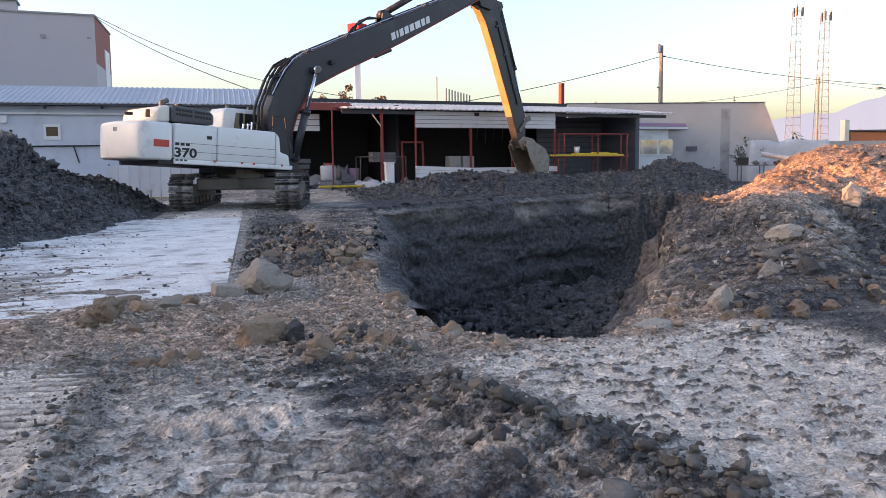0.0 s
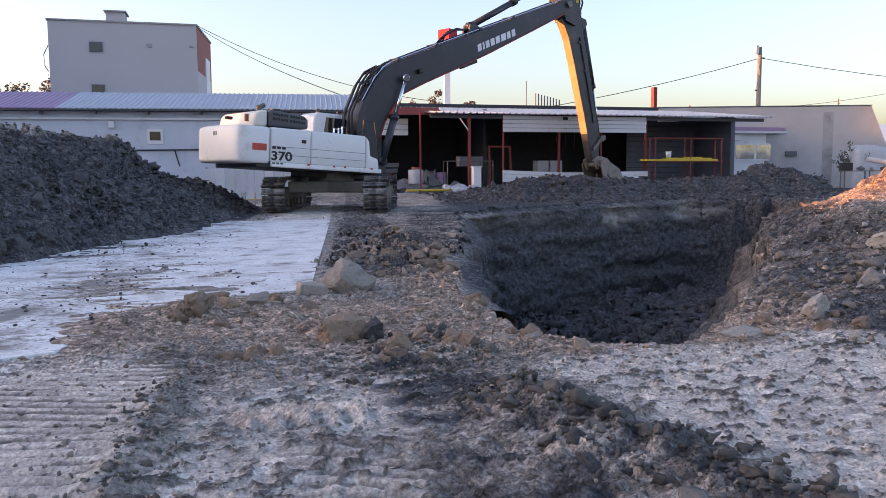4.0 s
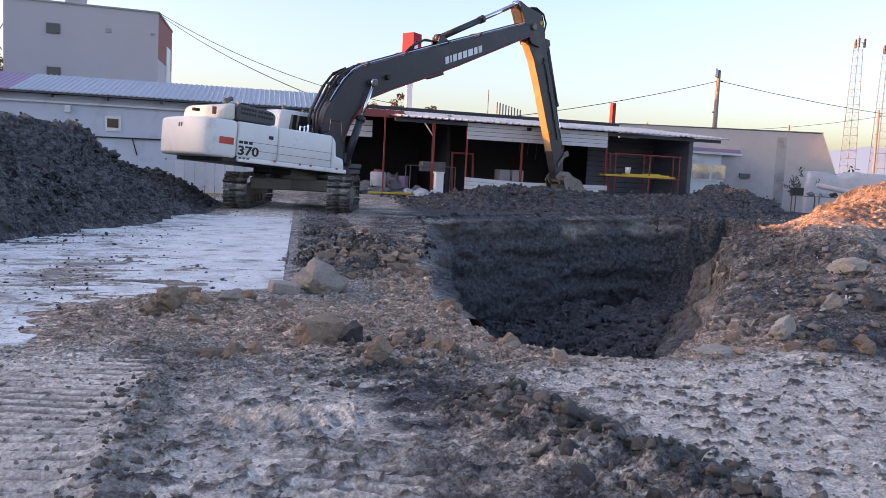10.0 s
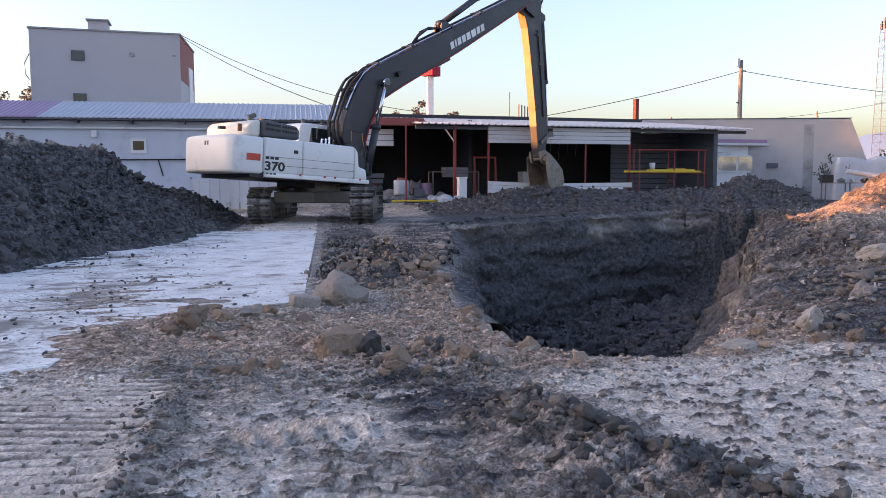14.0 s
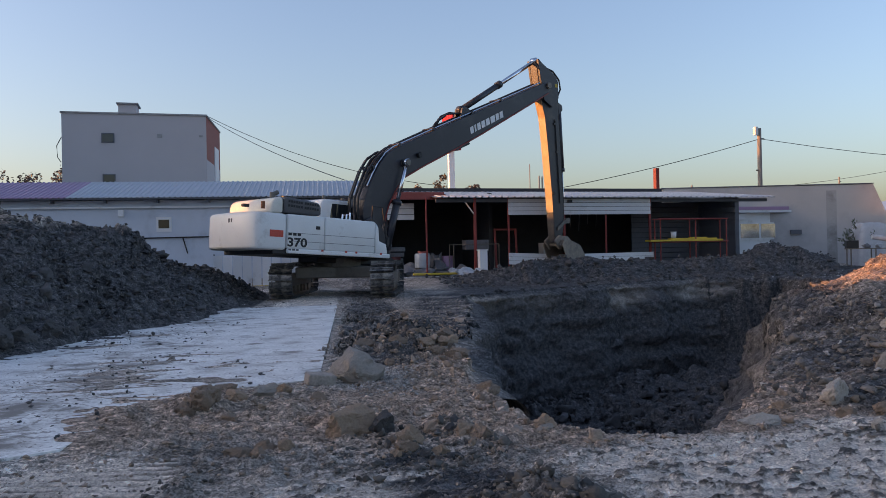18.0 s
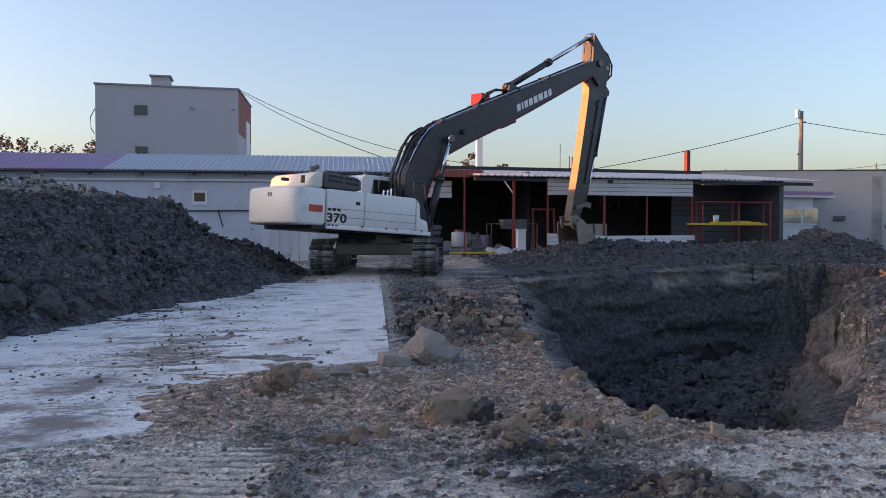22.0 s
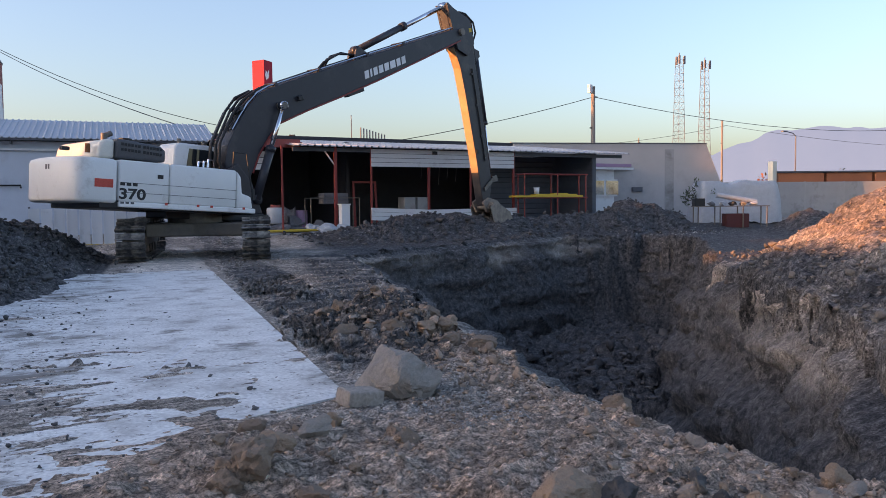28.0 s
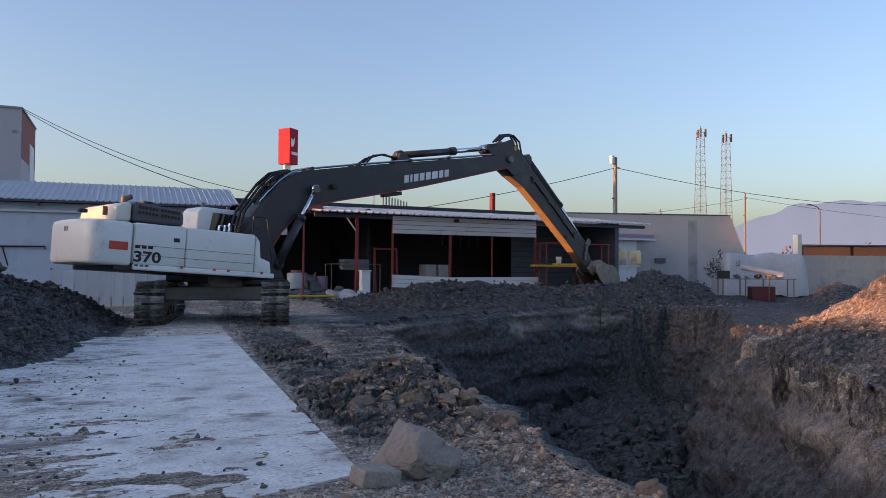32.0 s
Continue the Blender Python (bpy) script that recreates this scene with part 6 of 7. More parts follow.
rock(9.55, 9.0, 0.38, 0.26, 0.2, "rock_grey", 2, 0.2, 40)
rock(7.66, 7.75, 0.46, 0.24, 0.2, "rock_pale", 1, 0.25, 150, 20)
rock(5.2, 6.05, 0.40, 0.22, 0.26, "rock_pale", 0, 0.3, 60, 25)
rock(6.3, 6.6, 0.24, 0.2, 0.18, "rock_grey", 3)
rock(4.85, 5.2, 0.1, 0.08, 0.1, "rock_pale", 1, 0.1)
rock(9.5, 7.75, 0.34, 0.28, 0.24, "rock_brown", 2)
rock(13.4, 10.15, 0.62, 0.3, 0.5, "rock_brown", 1, 0.3)
rock(5.3, 5.6, 0.20, 0.16, 0.14, "clod_brown", 2)
rock(5.0, 5.66, 0.17, 0.14, 0.13, "clod_brown", 3)
rock(5.86, 5.78, 0.22, 0.18, 0.15, "clod_brown", 1)
rock(6.72, 6.45, 0.25, 0.22, 0.2, "clod_dark", 0)
rock(4.66, 6.1, 0.18, 0.14, 0.12, "rock_brown", 3)
rock(5.6, 5.45, 0.2, 0.17, 0.15, "clod_brown", 2)
rock(6.2, 5.7, 0.19, 0.16, 0.14, "clod_brown", 1)
rock(7.0, 5.85, 0.22, 0.2, 0.17, "clod_dark", 2)
for i, (x, y, s) in enumerate(((-3.3, 13.3, 0.5), (-3.05, 13.75, 0.44), (-2.8, 14.6, 0.4), (-3.45, 14.4, 0.34), (-3.7, 12.9, 0.42), (-3.9, 12.2, 0.3), (-2.55, 15.2, 0.3), (-3.9, 13.6, 0.36))):
    rock(x, y, s, s * 0.85, s * 0.75, "clod_dark", i, 0.25, 47 * i)
for i, (x, y, s) in enumerate(((2.36, 11.24, 0.32), (2.8, 11.3, 0.38), (2.64, 10.66, 0.3), (3.0, 10.5, 0.42), (2.98, 9.77, 0.3), (2.26, 10.68, 0.26), (2.69, 11.55, 0.36), (3.2, 11.6, 0.5), (2.5, 12.4, 0.34), (3.3, 12.2, 0.4), (2.9, 12.9, 0.3))):
    rock(x, y, s * 0.75, s * 0.55, s * 0.4, ("clod_brown", "rock_brown", "clod_dark")[i % 3], i, 0.3, 61 * i)


def clod_group(seed, n, x0, x1, y0, y1, lo, hi, mats):
    """Single clods and stones that stand out on the churned soil."""
    rnd = random.Random(seed)
    for i in range(n):
        s = lo + (hi - lo) * rnd.random() ** 1.8
        rock(rnd.uniform(x0, x1), rnd.uniform(y0, y1), s, s * rnd.uniform(0.65, 0.95), s * rnd.uniform(0.5, 0.8), rnd.choice(mats), rnd.randrange(4), 0.28, rnd.uniform(0, 360), rnd.uniform(-20, 20))


clod_group(1, 26, 1.15, 1.95, 5.5, 6.5, 0.07, 0.2, ("clod_brown", "rock_brown", "clod_dark"))
clod_group(2, 22, 2.2, 3.1, 5.9, 7.8, 0.08, 0.26, ("rock_brown", "clod_brown", "rock_grey"))
clod_group(3, 16, -0.5, 0.9, 7.3, 8.6, 0.06, 0.18, ("clod_brown", "rock_brown"))
clod_group(4, 18, 4.6, 7.4, 5.5, 7.2, 0.06, 0.2, ("clod_brown", "clod_dark", "rock_brown"))
clod_group(5, 22, 1.5, 2.15, 2.9, 4.6, 0.06, 0.15, ("clod_dark",))
clod_group(6, 14, 1.9, 3.3, 9.6, 13.2, 0.1, 0.3, ("clod_brown", "rock_brown"))


def broken_block():
    me = rock_mesh("concrete_lump", 407, "rock_grey", 9, 4, 0.2)
    ob = tagged(new("concrete_lump", me), "angular broken block of pale concrete tilted on the soil", "rubble")
    ob.matrix_basis = pose(1.40, 9.2, ground_z(1.4, 9.2) + 0.12, 14, -22, 22) @ Matrix.Diagonal((0.40, 0.30, 0.26, 1))
    s = Shape().box((-0.16, -0.1, 0), (0.16, 0.1, 0.13))
    tagged(part("concrete_lump", s, "rock_grey", bevel=0.02, m=pose(1.0, 9.02, ground_z(1.0, 9.02) - 0.03, 4, 8, 10)), "small squared concrete lump beside the slab", "rubble")


broken_block()


# ---- crumbs and clods that nobody could count ----
def scatter(name, mat, label, xs, ys, sizes, seed, flat=0.7, sink=0.25):
    """One mesh of many small lumps lying on the ground."""
    rs = np.random.RandomState(seed)
    bm = bmesh.new()
    bmesh.ops.create_icosphere(bm, subdivisions=1 if len(xs) > 1300 else 2, radius=1.0)
    base_v = np.array([v.co[:] for v in bm.verts])
    base_f = np.array([[v.index for v in f.verts] for f in bm.faces])
    bm.free()
    n, k = len(xs), len(base_v)
    # chipped and knobbly, no two alike
    cut = rs.randn(24, 5, 3)
    cut /= np.linalg.norm(cut, axis=2, keepdims=True)
    far = np.einsum("fcd,kd->fck", cut, base_v)
    lim = 0.35 + 0.4 * rs.rand(24, 5, 1)
    forms = np.repeat(base_v[None], 24, 0)
    for c in range(5):
        over = np.clip(far[:, c] - lim[:, c], 0, None)
        forms = forms - over[..., None] * cut[:, c][:, None, :] * 0.9
    forms = forms * (1 + 0.8 * (rs.rand(24, k, 1) - 0.5))
    v = forms[rs.randint(0, 24, n)]
    scl = sizes[:, None] * (0.45 + 1.1 * rs.rand(n, 3)) * np.array([1, 1, flat])
    v = v * scl[:, None, :] * 0.5
    a = rs.rand(n) * 2 * math.pi
    c, s = np.cos(a)[:, None], np.sin(a)[:, None]
    x = v[..., 0] * c - v[..., 1] * s + xs[:, None]
    y = v[..., 0] * s + v[..., 1] * c + ys[:, None]
    hz, e = height(xs, ys), 0.06
    shift = slump(np.stack([xs, ys, hz], -1), (height(xs + e, ys) - height(xs - e, ys)) / (2 * e), (height(xs, ys + e) - height(xs, ys - e)) / (2 * e))
    x, y = x + shift[:, :1], y + shift[:, 1:2]
    z = v[..., 2] + (hz + shift[:, 2] + scl[:, 2] * (0.5 - sink))[:, None]
    f = (base_f[None] + (np.arange(n) * k)[:, None, None]).reshape(-1, 3).astype(np.int32)
    me = bpy.data.meshes.new(name)
    me.vertices.add(n * k)
    me.vertices.foreach_set("co", np.stack([x, y, z], -1).astype(np.float32).ravel())
    me.loops.add(f.size)
    me.polygons.add(len(f))
    me.loops.foreach_set("vertex_index", f.ravel())
    me.polygons.foreach_set("loop_start", np.arange(0, f.size, 3, dtype=np.int32))
    me.update(calc_edges=True)
    me.materials.append(M[mat])
    return tagged(new(name, me), label, "soil", kind="stuff")


def spread(n, x0, x1, y0, y1, lo, hi, seed, power=2.5, keep=None):
    rs = np.random.RandomState(seed)
    x, y = x0 + (x1 - x0) * rs.rand(n), y0 + (y1 - y0) * rs.rand(n)
    s = lo + (hi - lo) * rs.rand(n) ** power
    if keep is not None:
        k = rs.rand(n) < keep(x, y)
        x, y, s = x[k], y[k], s[k]
    return x, y, s


def join(*sets):
    return [np.concatenate(c) for c in zip(*sets)]


off_slab = lambda x, y: (poly_dist(x, y, SLAB) < 0.05) * (poly_dist(x, y, PIT) < 0.1) * 1.0  # noqa: E731
rim = lambda x, y: (poly_dist(x, y, PIT) < 0.05) * 1.0  # noqa: E731
on_heap = lambda x, y: (height(x, y) > 0.02) * (poly_dist(x, y, PIT) < 0.2) * 1.0  # noqa: E731
berm_line = lambda x, y: off_slab(x, y) * np.exp(-((y - np.interp(x, [-1.5, -0.3, 1.2, 2.4], [7.6, 8.1, 7.0, 6.6])) / 0.75) ** 2)  # noqa: E731
scatter("soil_crumbs", "crumb_grey", "grey crumbs of broken soil on the yard", *join(
    spread(14000, -2.8, 6.0, 2.3, 9.5, 0.008, 0.04, 1, 3, lambda x, y: off_slab(x, y) * np.clip(0.2 + 2.4 * fbm(x * 0.9, y * 0.9, 3), 0.05, 1) * (1 - 0.85 * smooth01((y - 5.4) / 0.6))),
    spread(4500, 2.2, 7.2, 9.5, 24, 0.012, 0.06, 5, 2.8, lambda x, y: off_slab(x, y) * (1 - 0.85 * churn(x, y)["strip"]))), 11)
scatter("clay_clods", "crumb_clay", "crumbled brown clay clods", *join(
    spread(6500, -1.4, 3.3, 5.4, 9.4, 0.008, 0.05, 21, 3, lambda x, y: np.maximum(berm_line(x, y), 0.4 * off_slab(x, y))),
    spread(2600, 2.0, 3.7, 9.0, 14.0, 0.015, 0.06, 22, 2.6, rim),
    spread(5000, 1.6, 5.0, 5.4, 18.0, 0.012, 0.06, 24, 2.6, lambda x, y: np.exp(-((poly_dist(x, y, PIT) + 0.8) / 0.5) ** 2)),
    spread(3500, 8.0, 19.0, 8.0, 15.0, 0.015, 0.07, 23, 2.6, lambda x, y: (height(x, y) > 0.5) * 1.0)), 12)
scatter("dark_clods", "crumb_dark", "dark damp clods on the spoil heaps", *join(
    spread(14000, -9, 2.0, 9, 29, 0.03, 0.15, 31, 2.4, on_heap),
    spread(2600, -5.0, 2.0, 10, 28, 0.02, 0.09, 32, 2.4, lambda x, y: np.exp(-(np.abs(x - np.interp(y, [11, 14.8, 19.6, 23.4, 27.6], [-3.7, -2.2, -0.2, 0.5, 1.3])) / 0.35))),
    spread(2500, 8, 27, 28.6, 33, 0.05, 0.18, 33, 2.4),
    spread(2600, 5, 20, 8, 27, 0.06, 0.28, 34, 2.2, lambda x, y: (poly_dist(x, y, PIT) > 0.6) * (height(x, y) < -2.6) * 1.0)), 13)
scatter("ridge_crumbs", "crumb_ridge", "dark grey crumbs along the ridges of torn soil", *join(
    spread(3600, 1.1, 2.6, 2.4, 5.8, 0.012, 0.06, 2, 2.4, lambda x, y: churn(x, y)["ridge"]), spread(1800, 0.5, 2.0, 4.8, 6.4, 0.01, 0.05, 3, 2.6, lambda x, y: np.exp(-((x - 1.35) / 0.5) ** 2 - ((y - 5.6) / 0.5) ** 2)),
    spread(2600, -0.9, 0.2, 2.4, 5.8, 0.010, 0.05, 6, 2.4, lambda x, y: churn(x, y)["edge"])), 22)
scatter("loose_clods", "crumb_ridge", "broken knobbly clods of dark grey soil", *join(
    spread(900, 1.2, 2.5, 2.4, 5.6, 0.03, 0.13, 61, 1.9, lambda x, y: churn(x, y)["ridge"]), spread(120, 0.7, 2.0, 4.9, 6.6, 0.03, 0.09, 62, 2.2),
    spread(70, -0.9, 0.2, 2.6, 5.8, 0.025, 0.07, 64, 2, lambda x, y: churn(x, y)["edge"])), 16)
scatter("brown_clods", "crumb_clay", "broken lumps of brown clay", *join(
    spread(160, -1.3, 3.1, 5.6, 8.9, 0.03, 0.085, 71, 2.4, berm_line), spread(170, 2.0, 3.7, 9.0, 14.0, 0.04, 0.13, 72, 2.4, rim),
    spread(900, 1.6, 5.0, 5.6, 17.0, 0.03, 0.17, 74, 2.6, lambda x, y: np.exp(-((poly_dist(x, y, PIT) + 0.75) / 0.35) ** 2)), spread(220, 8.0, 19.0, 8.0, 15.0, 0.03, 0.10, 73, 2.5, lambda x, y: (height(x, y) > 0.5) * 1.0)), 17)
scatter("heap_clods", "crumb_dark", "lumps of dark soil at the foot of the heaps", *join(
    spread(300, -9, 2.0, 9, 29, 0.1, 0.34, 81, 2, on_heap), spread(300, 5, 20, 8, 27, 0.15, 0.6, 82, 2, lambda x, y: (poly_dist(x, y, PIT) > 0.9) * (height(x, y) < -2.6) * 1.0),
    spread(90, 8, 27, 28.6, 33, 0.1, 0.34, 84, 2)), 18)
scatter("slope_crumbs", "crumb_slope", "dark brown crumbs on the cut slope of the heap", *join(
    spread(3000, 3.6, 9.0, 5.0, 9.5, 0.02, 0.10, 4, 2.6, lambda x, y: (height(x, y) > -0.08) * 0.8),
    spread(4000, 5.5, 18, 6, 20, 0.03, 0.16, 35, 2.4, lambda x, y: (height(x, y) < 0.6) * (height(x, y) > -2.8) * 1.0)), 19)
scatter("slope_clods", "crumb_slope", "dark brown clods on the cut slope of the heap", *join(
    spread(160, 3.8, 9.0, 5.2, 8.5, 0.04, 0.15, 63, 2.3, lambda x, y: (height(x, y) > -0.08) * (y > 5.2 + 0.1 * x) * 0.8), spread(320, 5.5, 16, 6, 16, 0.05, 0.2, 83, 2.4, lambda x, y: (height(x, y) < 0.6) * (height(x, y) > -2.5) * 1.0)), 20)
mud_keep = lambda x, y: off_slab(x, y) * np.clip(churn(x, y)["right"] + churn(x, y)["left"] + 0.6 * churn(x, y)["band"], 0, 1) * (0.08 + 0.92 * churn(x, y)["clump"])  # noqa: E731
scatter("mud_flakes", "crumb_mud", "dark torn flakes of damp mud on the driven yard", *join(
    spread(9000, -2.8, 7.5, 2.4, 6.6, 0.008, 0.05, 91, 2.8, mud_keep)), 21, 0.4, 0.3)
scatter("slab_litter", "crumb_dark", "scattered crumbs on the concrete slab", *join(
    spread(5000, -6, 3.2, 6, 25, 0.01, 0.055, 41, 3.2, lambda x, y: (poly_dist(x, y, SLAB) > 0.1) * (0.25 + 0.75 * (x < 0.5))),
    spread(700, -6, 1.0, 6.5, 22, 0.025, 0.07, 42, 2.5, lambda x, y: (poly_dist(x, y, SLAB) > 0.1) * np.clip(0.3 - 0.3 * (x - 0.149 * y), 0, 1))), 14, 0.6, 0.1)
scatter("gravel_specks", "gravel_pale", "pale chips of gravel and mortar", *join(
    spread(260, 1.3, 1.9, 8.0, 8.8, 0.012, 0.035, 51, 2), spread(350, 2.0, 6.5, 5, 10, 0.008, 0.03, 52, 2, off_slab), spread(120, 8, 13, 29.4, 32.4, 0.03, 0.09, 53, 2),
    spread(120, 21, 27, 27.5, 29.5, 0.03, 0.09, 54, 2), spread(130, 5.0, 9.0, 6.0, 10.0, 0.03, 0.10, 55, 2, lambda x, y: (height(x, y) > -1.0) * 1.0)), 15)


# ---- things round the shed ----
def build_fence():
    f = thing("sheet_fence", pose(-0.45, 31.6, 0.12, 0, 0, -3), "low white sheet-metal fence of upright panels", "fence")
    for k in range(9):
        s = Shape().box((0.36 * k, 0, 0), (0.36 * k + 0.31, 0.03, 1.2 - 0.01 * (k % 3))).box((0.36 * k, -0.02, 0), (0.36 * k + 0.03, 0.0, 1.2))
        part("panel", s, "panel_white", f)
    part("foot_rail", Shape().box((0, -0.05, -0.02), (3.2, 0.0, 0.04)), "wood_yellow", f, "yellow foot rail")
    part("post", Shape().box((0.0, 0.03, -0.1), (0.06, 0.09, 1.25)), "panel_dark", f)
    part("post", Shape().box((3.1, 0.03, -0.1), (3.16, 0.09, 1.25)), "panel_dark", f)


def build_junk():
    p = thing("white_column", pose(10.62, 33.0, ground_z(10.62, 33.0) + 0.02), "short white square column with a cap", "column")
    part("shaft", Shape().box((-0.17, -0.17, 0), (0.17, 0.17, 1.05)), "panel_white", p, bevel=0.01)
    part("cap", Shape().box((-0.2, -0.2, 1.05), (0.2, 0.2, 1.1)), "panel_white", p)
    for i, (x, y, w, h) in enumerate(((9.75, 32.5, 0.85, 0.42), (10.35, 32.45, 0.6, 0.34), (11.2, 32.3, 0.8, 0.24))):
        me = rock_mesh("sack", 90 + i, "plastic_sheet", 2, 3, 0.35)
        ob = tagged(new("sack", me), "crumpled white plastic sack on the ground", "sack", "sacks")
        ob.matrix_basis = pose(x, y, ground_z(x, y) + h * 0.3, 0, 0, 30 * i) @ Matrix.Diagonal((w / 2, 0.28, h / 2, 1))
    for i in range(7):
        x = 10.6 + 0.3 * i
        y = 32.2 - 0.03 * i
        tagged(part("rubble_slab", Shape().box((-0.28, -0.14, -0.03), (0.28, 0.14, 0.04)), "rock_pale", m=pose(x, y, ground_z(x, y) + 0.06, 8 * (i % 3) - 6, 7 - 5 * (i % 4), 20 * i)), "pale broken slab at the bank's foot", "rubble", "broken slabs")
    tagged(part("yellow_beam", Shape().bar((0, 0, 0), (2.4, 0, 0), 0.05, 10), "wood_yellow", m=pose(7.5, 32.75, ground_z(8.5, 32.75) + 0.12, 0, 0, 1)), "yellow painted bar lying on the shed's floor edge", "bar")
    tagged(part("kerb", Shape().box((0, 0, 0), (3.0, 0.25, 0.28)), "concrete", m=pose(7.2, 32.85, 0.0)), "pale concrete kerb along the shed floor", "kerb")
    # machine parts and tanks in the shade
    t = thing("oil_tank", pose(8.35, 34.6, 0.25), "small grey tank on legs", "tank")
    part("vessel", Shape().bar((0, 0, 0.35), (0, 0, 1.0), 0.34, 20), "plastic_sheet", t, bevel=0.06, smooth=True)
    part("lid", Shape().bar((0, 0, 1.0), (0, 0, 1.1), 0.2, 16), "roof_red", t)
    for a in (0.6, 2.7, 4.8):
        part("leg", Shape().bar((0.28 * math.cos(a), 0.28 * math.sin(a), 0), (0.28 * math.cos(a), 0.28 * math.sin(a), 0.4), 0.03), "steel_dirty", t)
    for i, (x, y, w, h) in enumerate(((7.5, 34.4, 1.0, 0.5), (7.9, 35.0, 0.9, 0.8), (9.1, 34.8, 1.2, 0.75), (9.3, 35.6, 1.0, 1.1), (8.7, 34.2, 0.7, 0.4), (10.0, 34.6, 0.9, 0.5))):
        me = rock_mesh("scrap_lump", 120 + i, "junk_grey", 6, 2, 0.5)
        ob = tagged(new("scrap_lump", me), "dusty grey scrap under a crumpled cover", "scrap", "scrap heaps")
        ob.matrix_basis = pose(x, y, 0.25 + h * 0.42, 0, 0, 40 * i) @ Matrix.Diagonal((w / 2, 0.4, h / 2, 1))
    for i, (x, z) in enumerate(((7.3, 1.1), (7.35, 1.35), (7.25, 0.85))):
        tagged(part("plank_stack", Shape().box((-0.5, -0.2, 0), (0.5, 0.2, 0.2)), "junk_grey", m=pose(x, 36.0, z, 0, 0, 5 * i), bevel=0.02), "stacked grey timber in the shed", "timber", "stacked timber")
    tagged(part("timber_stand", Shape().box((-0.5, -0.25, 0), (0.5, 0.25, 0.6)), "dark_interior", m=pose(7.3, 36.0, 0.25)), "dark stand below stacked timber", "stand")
    fr = thing("workshop_table", pose(10.75, 34.6, 0.25), "thin welded steel frame table", "frame")
    for x in (-1.05, 1.05):
        for y in (-0.35, 0.35):
            part("leg", Shape().bar((x, y, 0), (x, y, 1.36), 0.02, 6), "steel_dirty", fr)
    for y in (-0.35, 0.35):
        part("rail", Shape().bar((-1.05, y, 1.36), (1.05, y, 1.36), 0.02, 6), "steel_dirty", fr)
    for k in range(3):
        tagged(part("crate", Shape().box((-0.55, -0.25, 0), (0.55, 0.25, 0.14)), "junk_grey", m=pose(10.85, 34.7 + 0.02 * k, 1.38 + 0.145 * k, 0, 0, 3 * k), bevel=0.01), "flat grey crate stacked on the frame", "crate", "stacked crates")
    # hose, drums, tubes and rolled sheets in the shade
    for i, (x, y, r) in enumerate(((7.05, 33.9, 0.42), (9.0, 33.75, 0.36))):
        for k in range(3):
            ring = [(r * math.cos(a) * (1 - 0.06 * k), r * math.sin(a), 0.03 + 0.055 * k) for a in np.linspace(0, 2 * math.pi, 22)]
            if k == 0:
                coil = thing("hose_coil", pose(x, y, 0.26, 4, 0, 40 * i), "coil of dusty black hose on the shed floor", "hose", "hose coils")
            part("loop", Shape().tube(ring, 0.03, 6), "rubber", coil)
    for i, (x, y, mt) in enumerate(((6.6, 35.2, "junk_grey"), (7.25, 35.4, "maroon"), (13.2, 35.6, "junk_grey"), (9.75, 35.7, "roof_purple"))):
        d = thing("oil_drum", pose(x, y, 0.25, 0, 0, 30 * i), "dented dusty steel drum in the shed", "drum", "steel drums")
        part("shell", Shape().bar((0, 0, 0), (0, 0, 0.86), 0.29, 20), mt, d, bevel=0.01, smooth=True)
        for z in (0.28, 0.57, 0.84):
            part("hoop", Shape().bar((0, 0, z), (0, 0, z + 0.025), 0.302, 20), mt, d)
    rnd = random.Random(31)
    for i in range(9):
        a = Vector((rnd.uniform(6.6, 9.8), rnd.uniform(33.7, 34.5), 0.3 + 0.06 * (i % 3)))
        b = a + Vector((rnd.uniform(0.8, 1.8), rnd.uniform(-0.3, 0.3), rnd.uniform(0.0, 0.25)))
        tagged(part("scrap_tube", Shape().bar(a, b, rnd.uniform(0.025, 0.05), 8), rnd.choice(("steel_dirty", "junk_grey", "panel_white"))), "bent scrap tube lying in the shed", "tube", "scrap tubes")
    for i, (x, y, w) in enumerate(((8.1, 33.8, 1.1), (9.6, 33.9, 0.9), (6.9, 34.3, 0.8))):
        me = rock_mesh("tarpaulin", 190 + i, "plastic_sheet" if i == 1 else "junk_grey", 5, 3, 0.5)
        ob = tagged(new("tarpaulin", me), "crumpled grey tarpaulin over scrap in the shed", "tarpaulin", "tarpaulins")
        ob.matrix_basis = pose(x, y, 0.36, 0, 0, 25 * i) @ Matrix.Diagonal((w / 2, 0.32, 0.26, 1))
    df = thing("door_frame", pose(12.45, 35.0, 0.25, -6, 0, 0), "old red-brown door frame leaning in the shed", "door frame")
    part("side", Shape().box((-0.55, 0, 0), (-0.46, 0.06, 2.0)), "red_paint", df)
    part("side", Shape().box((0.46, 0, 0), (0.55, 0.06, 2.0)), "red_paint", df)
    part("head", Shape().box((-0.55, 0, 2.0), (0.55, 0.06, 2.08)), "red_paint", df)
    for i, (x, z, w) in enumerate(((14.4, 0.25, 0.7), (15.1, 0.25, 0.8), (14.5, 0.95, 0.55), (15.15, 0.95, 0.6))):
        tagged(part("crate", Shape().box((-w / 2, -0.3, 0), (w / 2, 0.3, 0.68)), "concrete_wall", m=pose(x, 35.3, z, 0, 0, 4 * i - 6), bevel=0.02), "grey plastic bin in the shade of the shed", "bin", "grey bins")
